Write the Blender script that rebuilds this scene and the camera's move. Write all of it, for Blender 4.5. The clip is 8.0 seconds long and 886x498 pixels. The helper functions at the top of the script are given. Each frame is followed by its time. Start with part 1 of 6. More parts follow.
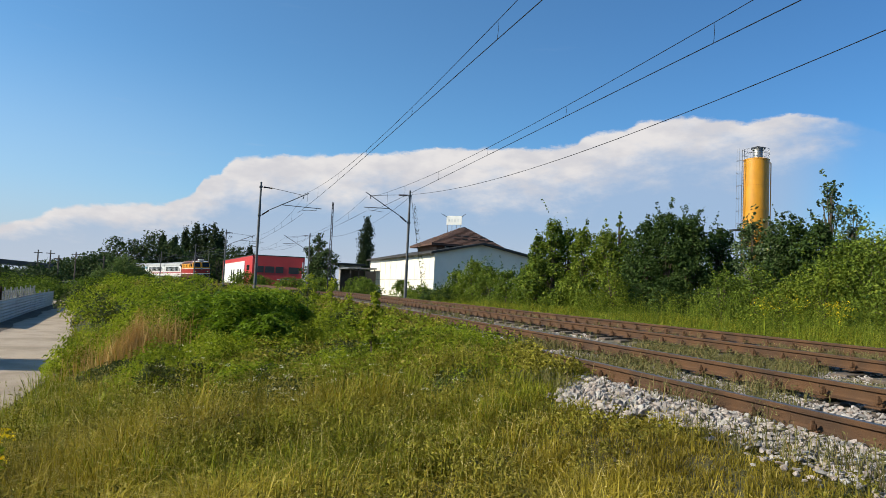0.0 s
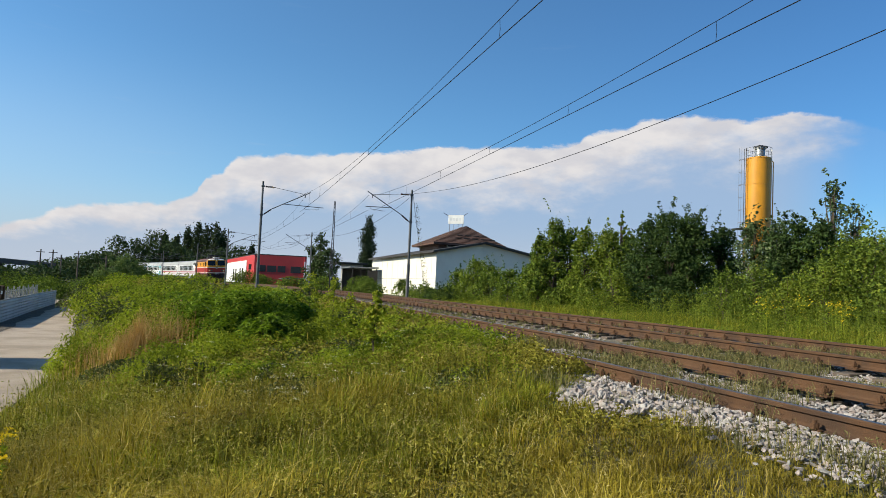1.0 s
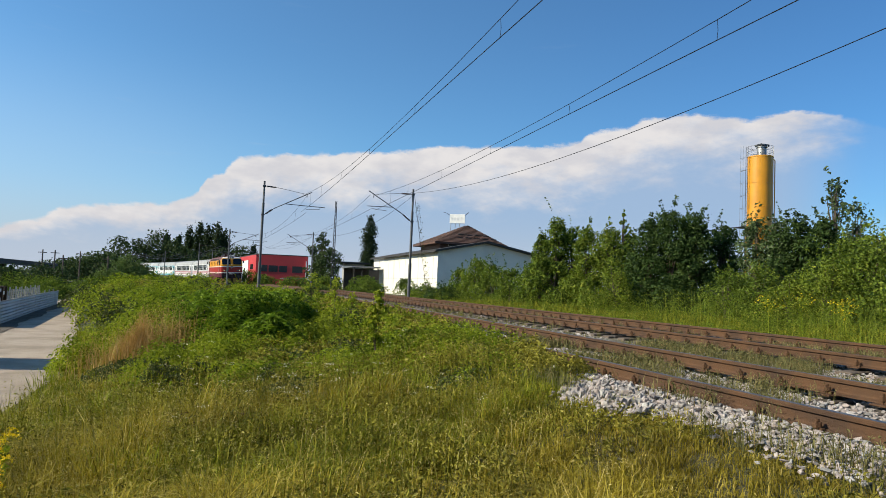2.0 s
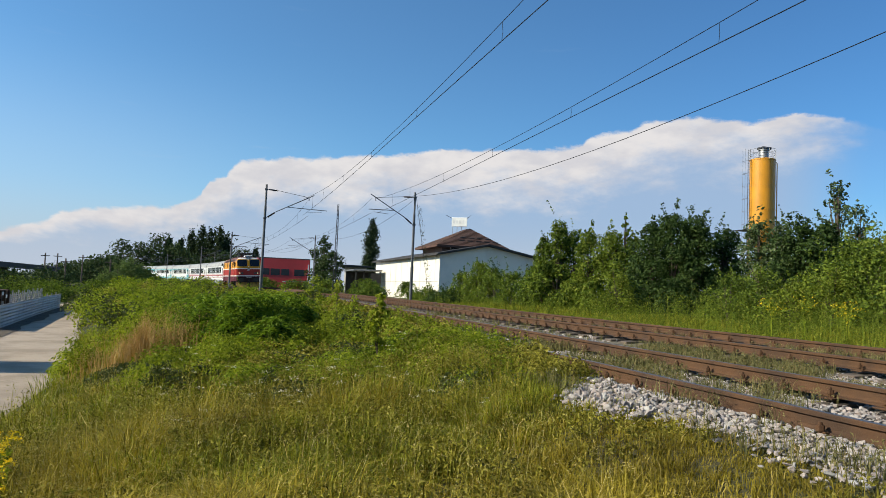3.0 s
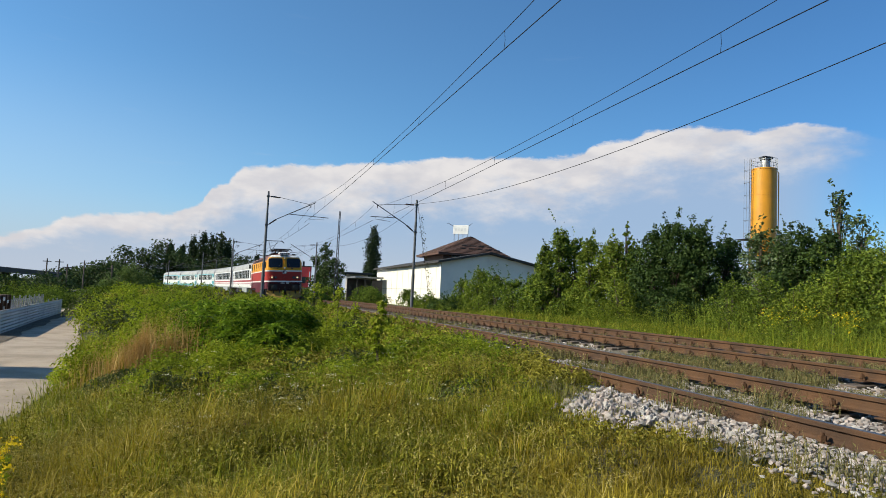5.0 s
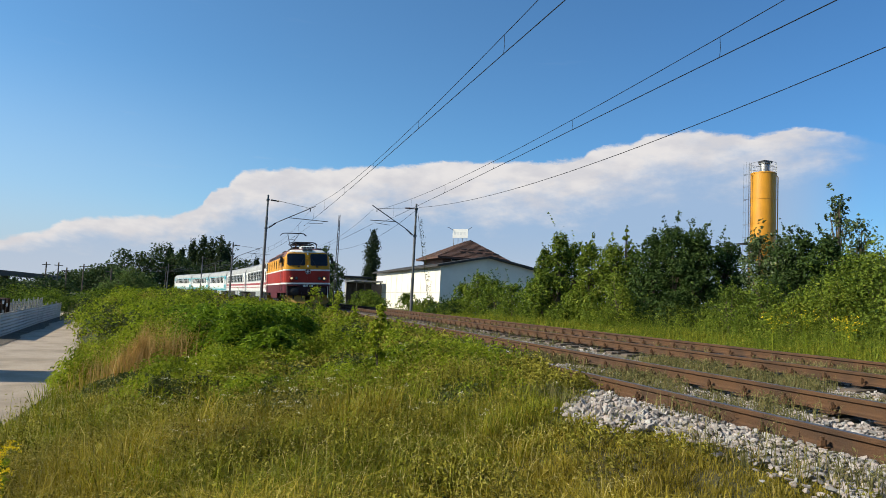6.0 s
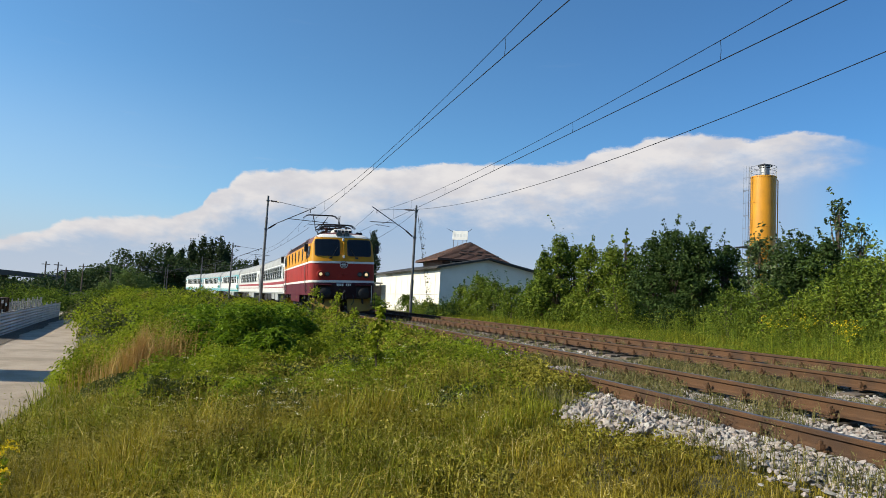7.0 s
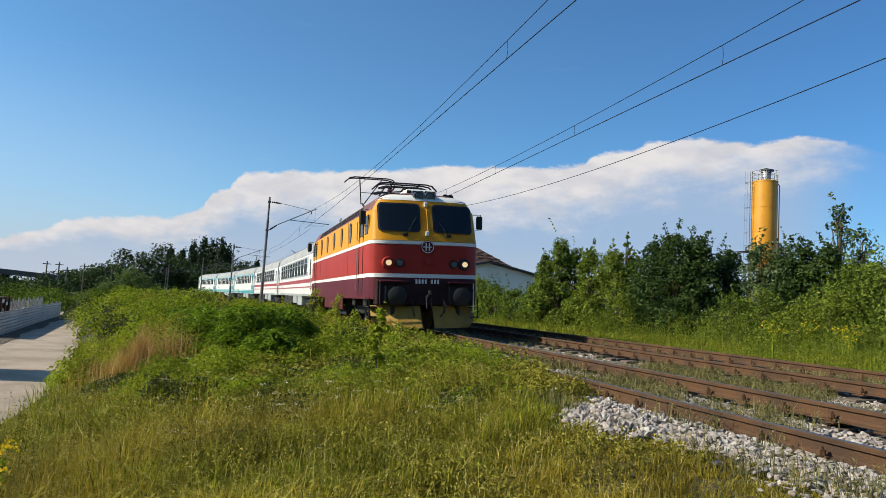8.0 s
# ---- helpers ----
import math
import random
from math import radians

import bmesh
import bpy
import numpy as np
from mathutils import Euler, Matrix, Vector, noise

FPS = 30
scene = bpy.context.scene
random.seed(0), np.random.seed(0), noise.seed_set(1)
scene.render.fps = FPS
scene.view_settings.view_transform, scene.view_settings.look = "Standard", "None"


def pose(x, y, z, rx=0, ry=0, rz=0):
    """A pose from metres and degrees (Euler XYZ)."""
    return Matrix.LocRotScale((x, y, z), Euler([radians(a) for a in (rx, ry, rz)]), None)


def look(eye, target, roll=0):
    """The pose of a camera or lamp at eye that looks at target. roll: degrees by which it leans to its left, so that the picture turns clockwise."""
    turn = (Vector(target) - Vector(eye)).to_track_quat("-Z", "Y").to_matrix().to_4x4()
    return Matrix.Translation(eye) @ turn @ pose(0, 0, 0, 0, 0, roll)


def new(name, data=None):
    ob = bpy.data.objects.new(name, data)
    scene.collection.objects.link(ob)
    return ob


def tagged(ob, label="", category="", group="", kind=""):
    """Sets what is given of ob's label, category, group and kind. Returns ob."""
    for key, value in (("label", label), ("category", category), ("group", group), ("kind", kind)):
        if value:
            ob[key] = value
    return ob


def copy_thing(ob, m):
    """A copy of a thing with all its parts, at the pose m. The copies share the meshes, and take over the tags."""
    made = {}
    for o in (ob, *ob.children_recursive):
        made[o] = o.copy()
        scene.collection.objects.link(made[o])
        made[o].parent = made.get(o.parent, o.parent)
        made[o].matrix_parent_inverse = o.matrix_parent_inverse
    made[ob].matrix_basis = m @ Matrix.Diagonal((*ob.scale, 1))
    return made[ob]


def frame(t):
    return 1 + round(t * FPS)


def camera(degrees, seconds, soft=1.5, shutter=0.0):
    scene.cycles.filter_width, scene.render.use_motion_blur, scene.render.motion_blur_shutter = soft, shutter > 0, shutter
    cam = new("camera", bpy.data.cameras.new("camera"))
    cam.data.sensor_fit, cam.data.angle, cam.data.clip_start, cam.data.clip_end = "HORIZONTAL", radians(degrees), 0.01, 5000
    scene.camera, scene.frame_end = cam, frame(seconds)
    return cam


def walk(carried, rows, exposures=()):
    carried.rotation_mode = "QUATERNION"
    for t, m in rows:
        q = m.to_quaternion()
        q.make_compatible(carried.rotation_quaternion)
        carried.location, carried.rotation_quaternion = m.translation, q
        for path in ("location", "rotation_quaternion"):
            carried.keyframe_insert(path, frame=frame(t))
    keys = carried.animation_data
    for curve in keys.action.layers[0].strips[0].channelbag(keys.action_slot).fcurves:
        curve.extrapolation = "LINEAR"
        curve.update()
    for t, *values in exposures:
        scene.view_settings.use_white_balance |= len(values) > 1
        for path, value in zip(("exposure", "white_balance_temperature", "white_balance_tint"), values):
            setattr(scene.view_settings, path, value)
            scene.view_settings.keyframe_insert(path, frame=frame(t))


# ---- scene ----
# The eye stands still; rows of seconds, pan, tilt and roll in degrees.
EYE = Vector((0.0, 0.0, 0.80))
ROWS = [
    (0.0, -18.855, 3.450, 2.657),
    (0.5, -18.686, 3.350, 2.590),
    (1.0, -18.697, 3.368, 2.645),
    (1.5, -18.672, 3.291, 2.565),
    (3.0, -18.395, 3.572, 2.479),
    (3.5, -18.355, 3.777, 2.495),
    (4.0, -18.355, 3.875, 2.598),
    (4.5, -18.273, 4.036, 2.742),
    (6.0, -18.277, 4.553, 2.847),
    (6.5, -18.267, 4.648, 2.987),
    (7.0, -18.290, 4.707, 3.161),
    (7.5, -18.278, 4.809, 3.371),
    (8.0, -18.197, 4.911, 3.571),
]

def gaze(pan, tilt, roll):
    p, e = radians(pan), radians(tilt)
    return look(EYE, EYE + Vector((-math.sin(p) * math.cos(e), math.cos(p) * math.cos(e), math.sin(e))), roll)


cam = camera(67.33, 8.0, soft=0.75)
walk(cam, [(t, gaze(a, b, c)) for t, a, b, c in ROWS])

# ---- light: low afternoon sun from the west side of the line, blue sky with a distant thunderhead ----
SUN_AZ, SUN_EL = -84.0, 33.0  # degrees from +y towards +x, and above the horizon
scene.view_settings.exposure = 0.45
sun = new("sun", bpy.data.lights.new("sun", "SUN"))
sun.data.energy, sun.data.angle, sun.data.color = 5.0, radians(0.55), (1.0, 0.91, 0.70)
sd = Vector((math.sin(radians(SUN_AZ)) * math.cos(radians(SUN_EL)), math.cos(radians(SUN_AZ)) * math.cos(radians(SUN_EL)), math.sin(radians(SUN_EL))))
sun.matrix_world = look(sd * 50, (0, 0, 0))


class Nodes:
    """A small writer of node trees."""

    def __init__(self, tree):
        self.t = tree
        tree.nodes.clear()

    def add(self, kind, inputs=(), operation=""):
        n = self.t.nodes.new(kind)
        if operation:
            n.operation = operation
        for k, v in dict(inputs).items():
            self.put(n.inputs[k], v)
        return n

    def put(self, socket, v):
        if hasattr(v, "bl_idname") and v.bl_idname.startswith("NodeSocket"):
            self.t.links.new(v, socket)
        elif hasattr(v, "outputs"):
            self.t.links.new(v.outputs[0], socket)
        else:
            socket.default_value = v

    def math(self, op, a, b=0.0, c=0.0):
        return self.add("ShaderNodeMath", {0: a, 1: b, 2: c}, operation=op).outputs[0]

    def noise(self, vec, scale, detail=4, rough=0.55):
        return self.add("ShaderNodeTexNoise", {"Vector": vec, "Scale": scale, "Detail": detail, "Roughness": rough}).outputs["Fac"]

    def ramp(self, fac, stops):
        n = self.add("ShaderNodeValToRGB", {0: fac})
        e = n.color_ramp.elements
        while len(e) < len(stops):
            e.new(0.5)
        for k, (p, c) in zip(e, stops):
            k.position, k.color = p, (c if len(c) == 4 else (*c, 1))
        return n.outputs[0]

    def smooth(self, v, lo, hi):
        n = self.add("ShaderNodeMapRange")
        n.interpolation_type = "SMOOTHSTEP"
        for i, a in ((0, v), (1, lo), (2, hi)):
            self.put(n.inputs[i], a)
        return n.outputs[0]

    def mix(self, fac, a, b, blend="MIX"):
        n = self.add("ShaderNodeMix")
        n.data_type, n.blend_type = "RGBA", blend
        self.put(n.inputs[0], fac), self.put(n.inputs[6], a), self.put(n.inputs[7], b)
        return n.outputs[2]


def make_world():
    w = bpy.data.worlds.new("sky")
    scene.world = w
    w.use_nodes = True
    n = Nodes(w.node_tree)
    sky = n.add("ShaderNodeTexSky")
    sky.sky_type, sky.sun_disc = "NISHITA", False
    sky.sun_elevation, sky.sun_rotation = radians(SUN_EL), radians(SUN_AZ)
    sky.air_density, sky.dust_density, sky.ozone_density = 1.0, 0.6, 2.2
    g = n.add("ShaderNodeTexCoord").outputs["Generated"]
    s = n.add("ShaderNodeSeparateXYZ", {0: g})
    az = n.math("ARCTAN2", s.outputs[0], s.outputs[1])
    el = n.math("ARCSINE", s.outputs[2])
    flat = n.add("ShaderNodeCombineXYZ", {0: az, 1: n.math("MULTIPLY", el, 2.0), 2: 0.0}).outputs[0]
    # the cloud's upper outline: elevation over azimuth (-60..120 degrees along the ramp)
    u = n.add("ShaderNodeMapRange", {0: az, 1: radians(-20), 2: radians(60)}).outputs[0]
    outline = [(-20, 2.6), (-15, 3.3), (-12.6, 4.0), (-11.6, 4.8), (-9.3, 5.3), (-4, 5.8), (-1.9, 7.0), (-1.3, 8.1), (0, 8.8), (1, 10.0), (4.8, 10.6), (9, 10.9), (11.7, 11.4), (15.8, 11.6), (17, 12.1), (22.2, 12.2), (29.9, 12.6), (30.6, 13.4), (34, 14.0), (35, 14.6), (39.4, 14.7), (43.2, 14.2), (46.4, 14.6), (49.0, 14.0), (51.2, 13.3), (53, 12.6), (60, 10.0)]
    top = n.math("MULTIPLY", n.ramp(u, [((a + 20) / 80, (e / 20,) * 3) for a, e in outline]), radians(20))
    bumps = n.math("SUBTRACT", n.noise(flat, 14, 6, 0.6), 0.5)
    fine = n.math("SUBTRACT", n.noise(flat, 55, 5, 0.6), 0.5)
    d = n.math("SUBTRACT", n.math("ADD", top, n.math("ADD", n.math("MULTIPLY", bumps, 0.018), n.math("MULTIPLY", fine, 0.012))), el)
    mask = n.smooth(d, -0.001, 0.006)
    depth = n.math("DIVIDE", d, n.math("MAXIMUM", top, 0.02))
    taper = n.math("MULTIPLY", n.smooth(az, radians(22), radians(50)), 0.16)
    taper = n.math("ADD", taper, n.math("MULTIPLY", n.smooth(az, radians(47.5), radians(53.5)), 0.45))
    body = n.smooth(n.math("ADD", n.math("ADD", depth, taper), n.math("MULTIPLY", bumps, 0.5)), 0.50, 0.14)
    swirl = n.noise(n.add("ShaderNodeVectorMath", {0: flat, 1: (1, 1.3, 1)}, operation="MULTIPLY").outputs[0], 9, 6, 0.55)
    # billows: the side towards the sun is a little lighter
    shifted = n.add("ShaderNodeVectorMath", {0: flat, 1: (0.010, -0.022, 0.0)}, operation="ADD").outputs[0]
    relief = n.math("SUBTRACT", n.noise(shifted, 20, 5, 0.5), n.noise(flat, 20, 5, 0.5))
    billow = n.math("ADD", swirl, n.math("MULTIPLY", relief, -0.55))
    lit = n.mix(n.smooth(billow, 0.32, 0.68), (0.66, 0.65, 0.68, 1), (0.81, 0.78, 0.77, 1))
    haze = n.mix(n.smooth(el, 0.0, 0.12), (0.50, 0.57, 0.68, 1), (0.37, 0.49, 0.68, 1))
    cloud = n.mix(1.0, n.mix(body, haze, lit), (0.73, 0.73, 0.73, 1), "MULTIPLY")
    # the far end of the anvil thins out into clear sky below its tip
    thin = n.math("MULTIPLY", n.smooth(az, radians(44.0), radians(51.5)), n.math("SUBTRACT", 1.0, body))
    amount = n.math("MULTIPLY", mask, n.math("ADD", n.math("MULTIPLY", body, 0.10), 0.88))
    amount = n.math("MULTIPLY", amount, n.math("SUBTRACT", 1.0, n.math("MULTIPLY", thin, 0.85)))
    # a few thin veils higher up
    veil = n.math("MULTIPLY", n.smooth(n.noise(n.add("ShaderNodeVectorMath", {0: flat, 1: (1, 4, 1)}, operation="MULTIPLY").outputs[0], 5, 5, 0.6), 0.62, 0.85), n.smooth(el, 0.5, 0.1))
    sky_col = n.mix(1.0, sky.outputs[0], (0.103 * 0.58, 0.103 * 0.93, 0.103 * 1.12, 1), "MULTIPLY")
    col = n.mix(n.math("MULTIPLY", veil, 0.25), sky_col, (0.44, 0.48, 0.54, 1))
    # deeper blue on the side away from the sun
    col = n.mix(n.smooth(s.outputs[0], 0.05, 0.95), col, n.mix(1.0, col, (0.66, 0.78, 0.90, 1), "MULTIPLY"))
    # paler haze towards the sun
    pale = n.math("MULTIPLY", n.math("MULTIPLY", n.smooth(el, 0.34, 0.06), n.smooth(s.outputs[0], 0.30, -0.30)), 0.55)
    col = n.mix(pale, col, (0.33, 0.43, 0.56, 1))
    low = n.math("MULTIPLY", n.smooth(el, 0.14, 0.0), 0.75)
    col = n.mix(low, col, (0.365, 0.42, 0.50, 1))
    col = n.mix(amount, col, cloud)
    bg = n.add("ShaderNodeBackground", {0: col, 1: 1.0})
    out = n.add("ShaderNodeOutputWorld", {0: bg})


make_world()


# ---- materials ----
def principled(name, color, rough=0.6, metal=0.0, vary=0.15, scale=3.0, fine=40.0, bump=0.1, tint=None, dirt=0.0, dirt_color=(0.10, 0.08, 0.06), island=0.0, objvary=0.0, spec=0.5):
    """A surface with colour variation at two scales, some dirt and fine relief."""
    m = bpy.data.materials.new(name)
    m.use_nodes = True
    n = Nodes(m.node_tree)
    p = n.add("ShaderNodeTexCoord").outputs["Object"]
    big, small = n.noise(p, scale, 5), n.noise(p, fine, 4, 0.65)
    base = (*color, 1)
    other = (*(tint or [c * (1 - vary * 2) for c in color]), 1)
    col = n.mix(n.smooth(big, 0.35, 0.7), base, other) if vary or tint else n.mix(0.0, base, base)
    col = n.mix(n.math("MULTIPLY", n.math("SUBTRACT", 1.0, n.smooth(small, 0.25, 0.6)), min(1.0, vary * 1.5)), col, [c * 0.6 for c in color] + [1])
    if dirt:
        spots = n.smooth(n.noise(p, scale * 0.6, 8, 0.7), 0.5, 0.75)
        col = n.mix(n.math("MULTIPLY", spots, dirt), col, (*dirt_color, 1))
    if island or objvary:
        r = n.add("ShaderNodeNewGeometry").outputs["Random Per Island"] if island else n.add("ShaderNodeObjectInfo").outputs["Random"]
        k = island or objvary
        col = n.mix(1.0, col, n.ramp(r, [(0, (1 - k,) * 3), (0.5, (1.0, 1 - k * 0.3, 1 - k * 0.4)), (1, (1 + k * 0.0,) * 3)]), "MULTIPLY")
    b = n.add("ShaderNodeBump", {"Strength": 1.0, "Distance": bump * 0.02, "Height": small}).outputs[0]
    sh = n.add("ShaderNodeBsdfPrincipled", {"Base Color": col, "Roughness": n.math("ADD", n.math("MULTIPLY", small, 0.2), rough - 0.1), "Metallic": metal, "Specular IOR Level": spec, "Normal": b})
    n.add("ShaderNodeOutputMaterial", {0: sh})
    return m


def foliage(name, dark, light, dry=None, trans=0.35, rough=0.55):
    """Leaves: each of its own hue, thin enough to let light through."""
    m = bpy.data.materials.new(name)
    m.use_nodes = True
    n = Nodes(m.node_tree)
    r = n.add("ShaderNodeNewGeometry").outputs["Random Per Island"]
    p = n.add("ShaderNodeTexCoord").outputs["Object"]
    stops = [(0.0, dark), (0.55, light)] + ([(0.85, light), (1.0, dry)] if dry else [(1.0, [c * 1.15 for c in light])])
    col = n.ramp(r, stops)
    patch = n.smooth(n.noise(p, 1.1, 5), 0.38, 0.68)
    col = n.mix(n.math("MULTIPLY", patch, 0.55), col, (*dark, 1))
    a = n.add("ShaderNodeBsdfPrincipled", {"Base Color": col, "Roughness": rough + 0.1, "Specular IOR Level": 0.12})
    t = n.add("ShaderNodeBsdfTranslucent", {0: n.mix(1.0, col, (1.3, 1.35, 0.6, 1), "MULTIPLY")})
    n.add("ShaderNodeOutputMaterial", {0: n.add("ShaderNodeMixShader", {0: trans * 0.6, 1: a.outputs[0], 2: t.outputs[0]})})
    return m


def glow(name, color, strength):
    m = bpy.data.materials.new(name)
    m.use_nodes = True
    n = Nodes(m.node_tree)
    n.add("ShaderNodeOutputMaterial", {0: n.add("ShaderNodeEmission", {0: (*color, 1), 1: strength})})
    return m


def glass(name, color, rough=0.05):
    return principled(name, color, rough + 0.12, 0.0, 0.05, 1.0, 4.0, 0.0, spec=0.35)


GALV = principled("galvanised_steel", (0.30, 0.31, 0.32), 0.5, 0.7, 0.15, 1.5, 60, 0.1)
DARKSTEEL = principled("dark_steel", (0.045, 0.045, 0.05), 0.55, 0.6, 0.2, 4, 60, 0.1)
MASTGREY = principled("weathered_mast_steel", (0.13, 0.13, 0.135), 0.55, 0.35, 0.2, 1.5, 60, 0.1)
CABLE = principled("cable", (0.02, 0.02, 0.022), 0.5, 0.6, 0.1, 3, 50, 0.0)
INSUL = principled("insulator_porcelain", (0.05, 0.022, 0.015), 0.25, 0.0, 0.1, 6, 40, 0.0)
RUST = principled("rusty_rail_steel", (0.098, 0.046, 0.019), 0.85, 0.1, 0.3, 2.5, 70, 0.5, tint=(0.052, 0.027, 0.015), dirt=0.35, dirt_color=(0.125, 0.064, 0.030))
RAILHEAD = principled("worn_rail_head", (0.20, 0.19, 0.20), 0.38, 0.85, 0.2, 3, 50, 0.05)
RAILDULL = principled("dull_rail_head", (0.10, 0.06, 0.042), 0.6, 0.4, 0.3, 3, 50, 0.2)
SLEEPER = principled("old_sleeper_timber", (0.13, 0.10, 0.08), 0.9, 0.0, 0.3, 5, 60, 0.6, tint=(0.07, 0.055, 0.045))
STONE = principled("ballast_stone", (0.43, 0.415, 0.40), 0.9, 0.0, 0.15, 8, 60, 0.5, island=0.45)
STONE_ONE = principled("ballast_stone_single", (0.43, 0.415, 0.40), 0.9, 0.0, 0.15, 8, 60, 0.5, objvary=0.45)
BED = principled("ballast_bed", (0.17, 0.145, 0.11), 0.95, 0.0, 0.3, 6, 45, 1.5, tint=(0.12, 0.11, 0.07), dirt=0.5, dirt_color=(0.10, 0.11, 0.05))
SOIL = principled("grassy_soil", (0.065, 0.058, 0.022), 0.95, 0.0, 0.3, 0.8, 14, 2.0, tint=(0.05, 0.07, 0.02), dirt=0.4, dirt_color=(0.10, 0.08, 0.05))
ROADDIRT = principled("packed_pale_dirt", (0.41, 0.33, 0.255), 0.95, 0.0, 0.2, 0.9, 22, 1.6, tint=(0.27, 0.215, 0.16), dirt=0.55, dirt_color=(0.23, 0.185, 0.14))
SHADEDSOIL = principled("dark_soil_with_fence_shade", (0.085, 0.066, 0.048), 0.95, 0.0, 0.3, 1.5, 20, 2.5, tint=(0.13, 0.10, 0.07))
# concrete kept dark overall, for the far overpass
OLDCONCRETE = principled("dark_concrete", (0.075, 0.075, 0.075), 0.9, 0.0, 0.2, 0.6, 10, 0.4, dirt=0.3)
CONCRETE = principled("concrete", (0.38, 0.37, 0.35), 0.9, 0.0, 0.15, 1.2, 30, 0.4, dirt=0.3)
WHITEWALL = principled("white_rendered_wall", (0.74, 0.70, 0.62), 0.85, 0.0, 0.06, 0.5, 20, 0.3, dirt=0.18, dirt_color=(0.45, 0.42, 0.37))


# ---- mesh writing ----
class Mesh:
    """Collects vertices and faces of one part."""

    def __init__(self):
        self.v, self.f = [], []

    def add(self, verts, faces):
        o = len(self.v)
        self.v += [tuple(p) for p in verts]
        self.f += [tuple(i + o for i in f) for f in faces]
        return self

    def box(self, lo, hi, c=0.0, m=None):
        """A box, with its edges cut by c."""
        (x0, y0, z0), (x1, y1, z1) = lo, hi
        if c <= 0:
            p = [Vector((x, y, z)) for z in (z0, z1) for y in (y0, y1) for x in (x0, x1)]
            f = [(0, 2, 3, 1), (4, 5, 7, 6), (0, 1, 5, 4), (2, 6, 7, 3), (0, 4, 6, 2), (1, 3, 7, 5)]
        else:
            bm = bmesh.new()
            bmesh.ops.create_cube(bm, size=1)
            for v in bm.verts:
                v.co = Vector(((x0 + x1) / 2 + v.co.x * (x1 - x0), (y0 + y1) / 2 + v.co.y * (y1 - y0), (z0 + z1) / 2 + v.co.z * (z1 - z0)))
            bmesh.ops.bevel(bm, geom=bm.edges[:], offset=c, segments=1, affect="EDGES")
            bm.verts.index_update()
            p = [v.co.copy() for v in bm.verts]
            f = [tuple(v.index for v in q.verts) for q in bm.faces]
            bm.free()
        return self.add([m @ q for q in p] if m else p, f)

    def rings(self, rings, closed=True, caps=True):
        """A skin over rings of equal count."""
        k = len(rings[0])
        v = [q for r in rings for q in r]
        f = []
        for i in range(len(rings) - 1):
            for j in range(k if closed else k - 1):
                a, b = i * k + j, i * k + (j + 1) % k
                f.append((a, b, b + k, a + k))
        if caps and closed:
            f += [tuple(range(k - 1, -1, -1)), tuple(range((len(rings) - 1) * k, len(rings) * k))]
        return self.add(v, f)

    def tube(self, points, r, n=8, caps=True):
        """A round bar along points; r one radius or one for each point."""
        pts = [Vector(p) for p in points]
        rr = r if isinstance(r, (list, tuple)) else [r] * len(pts)
        rings = []
        for i, p in enumerate(pts):
            d = (pts[min(i + 1, len(pts) - 1)] - pts[max(i - 1, 0)]).normalized()
            a = d.cross(Vector((0, 0, 1)) if abs(d.z) < 0.9 else Vector((1, 0, 0))).normalized()
            b = d.cross(a)
            rings.append([p + (a * math.cos(2 * math.pi * j / n) + b * math.sin(2 * math.pi * j / n)) * rr[i] for j in range(n)])
        return self.rings(rings, True, caps)

    def lathe(self, profile, base=(0, 0, 0), n=16, axis="z", caps=True):
        """A turned shape: profile of (radius, height)."""
        rings = []
        for r, h in profile:
            ring = []
            for j in range(n):
                a = 2 * math.pi * j / n
                p = (r * math.cos(a), r * math.sin(a), h)
                if axis == "y":
                    p = (p[0], p[2], p[1])
                elif axis == "x":
                    p = (p[2], p[0], p[1])
                ring.append(Vector(base) + Vector(p))
            rings.append(ring)
        return self.rings(rings, True, caps)

    def prism(self, outline, lo, hi, axis="y"):
        """A flat outline of (a, b) drawn out along an axis from lo to hi."""
        def at(a, b, c):
            return {"y": (a, c, b), "x": (c, a, b), "z": (a, b, c)}[axis]
        k = len(outline)
        return self.rings([[at(a, b, lo) for a, b in outline], [at(a, b, hi) for a, b in outline]])

    def data(self, name, material, smooth=False):
        me = bpy.data.meshes.new(name)
        me.from_pydata([tuple(p) for p in self.v], [], self.f)
        bm = bmesh.new()
        bm.from_mesh(me)
        bmesh.ops.recalc_face_normals(bm, faces=bm.faces[:])
        bm.to_mesh(me)
        bm.free()
        if smooth:
            me.polygons.foreach_set("use_smooth", [True] * len(me.polygons))
            me.set_sharp_from_angle(angle=radians(38))
        me.materials.append(material)
        return me


def part(name, mesh, material, parent=None, label="", smooth=False, m=None):
    ob = new(name, mesh.data(name, material, smooth))
    ob.parent = parent
    if m is not None:
        ob.matrix_basis = m
    return tagged(ob, label)


def thing(name, label, category, m=None, group="", kind=""):
    ob = new(name)
    if m is not None:
        ob.matrix_basis = m
    return tagged(ob, label, category, group, kind)


# ---- the line: two tracks that bend to the left in the distance ----
STEP = 0.5
SS = np.arange(-80, 340, STEP)


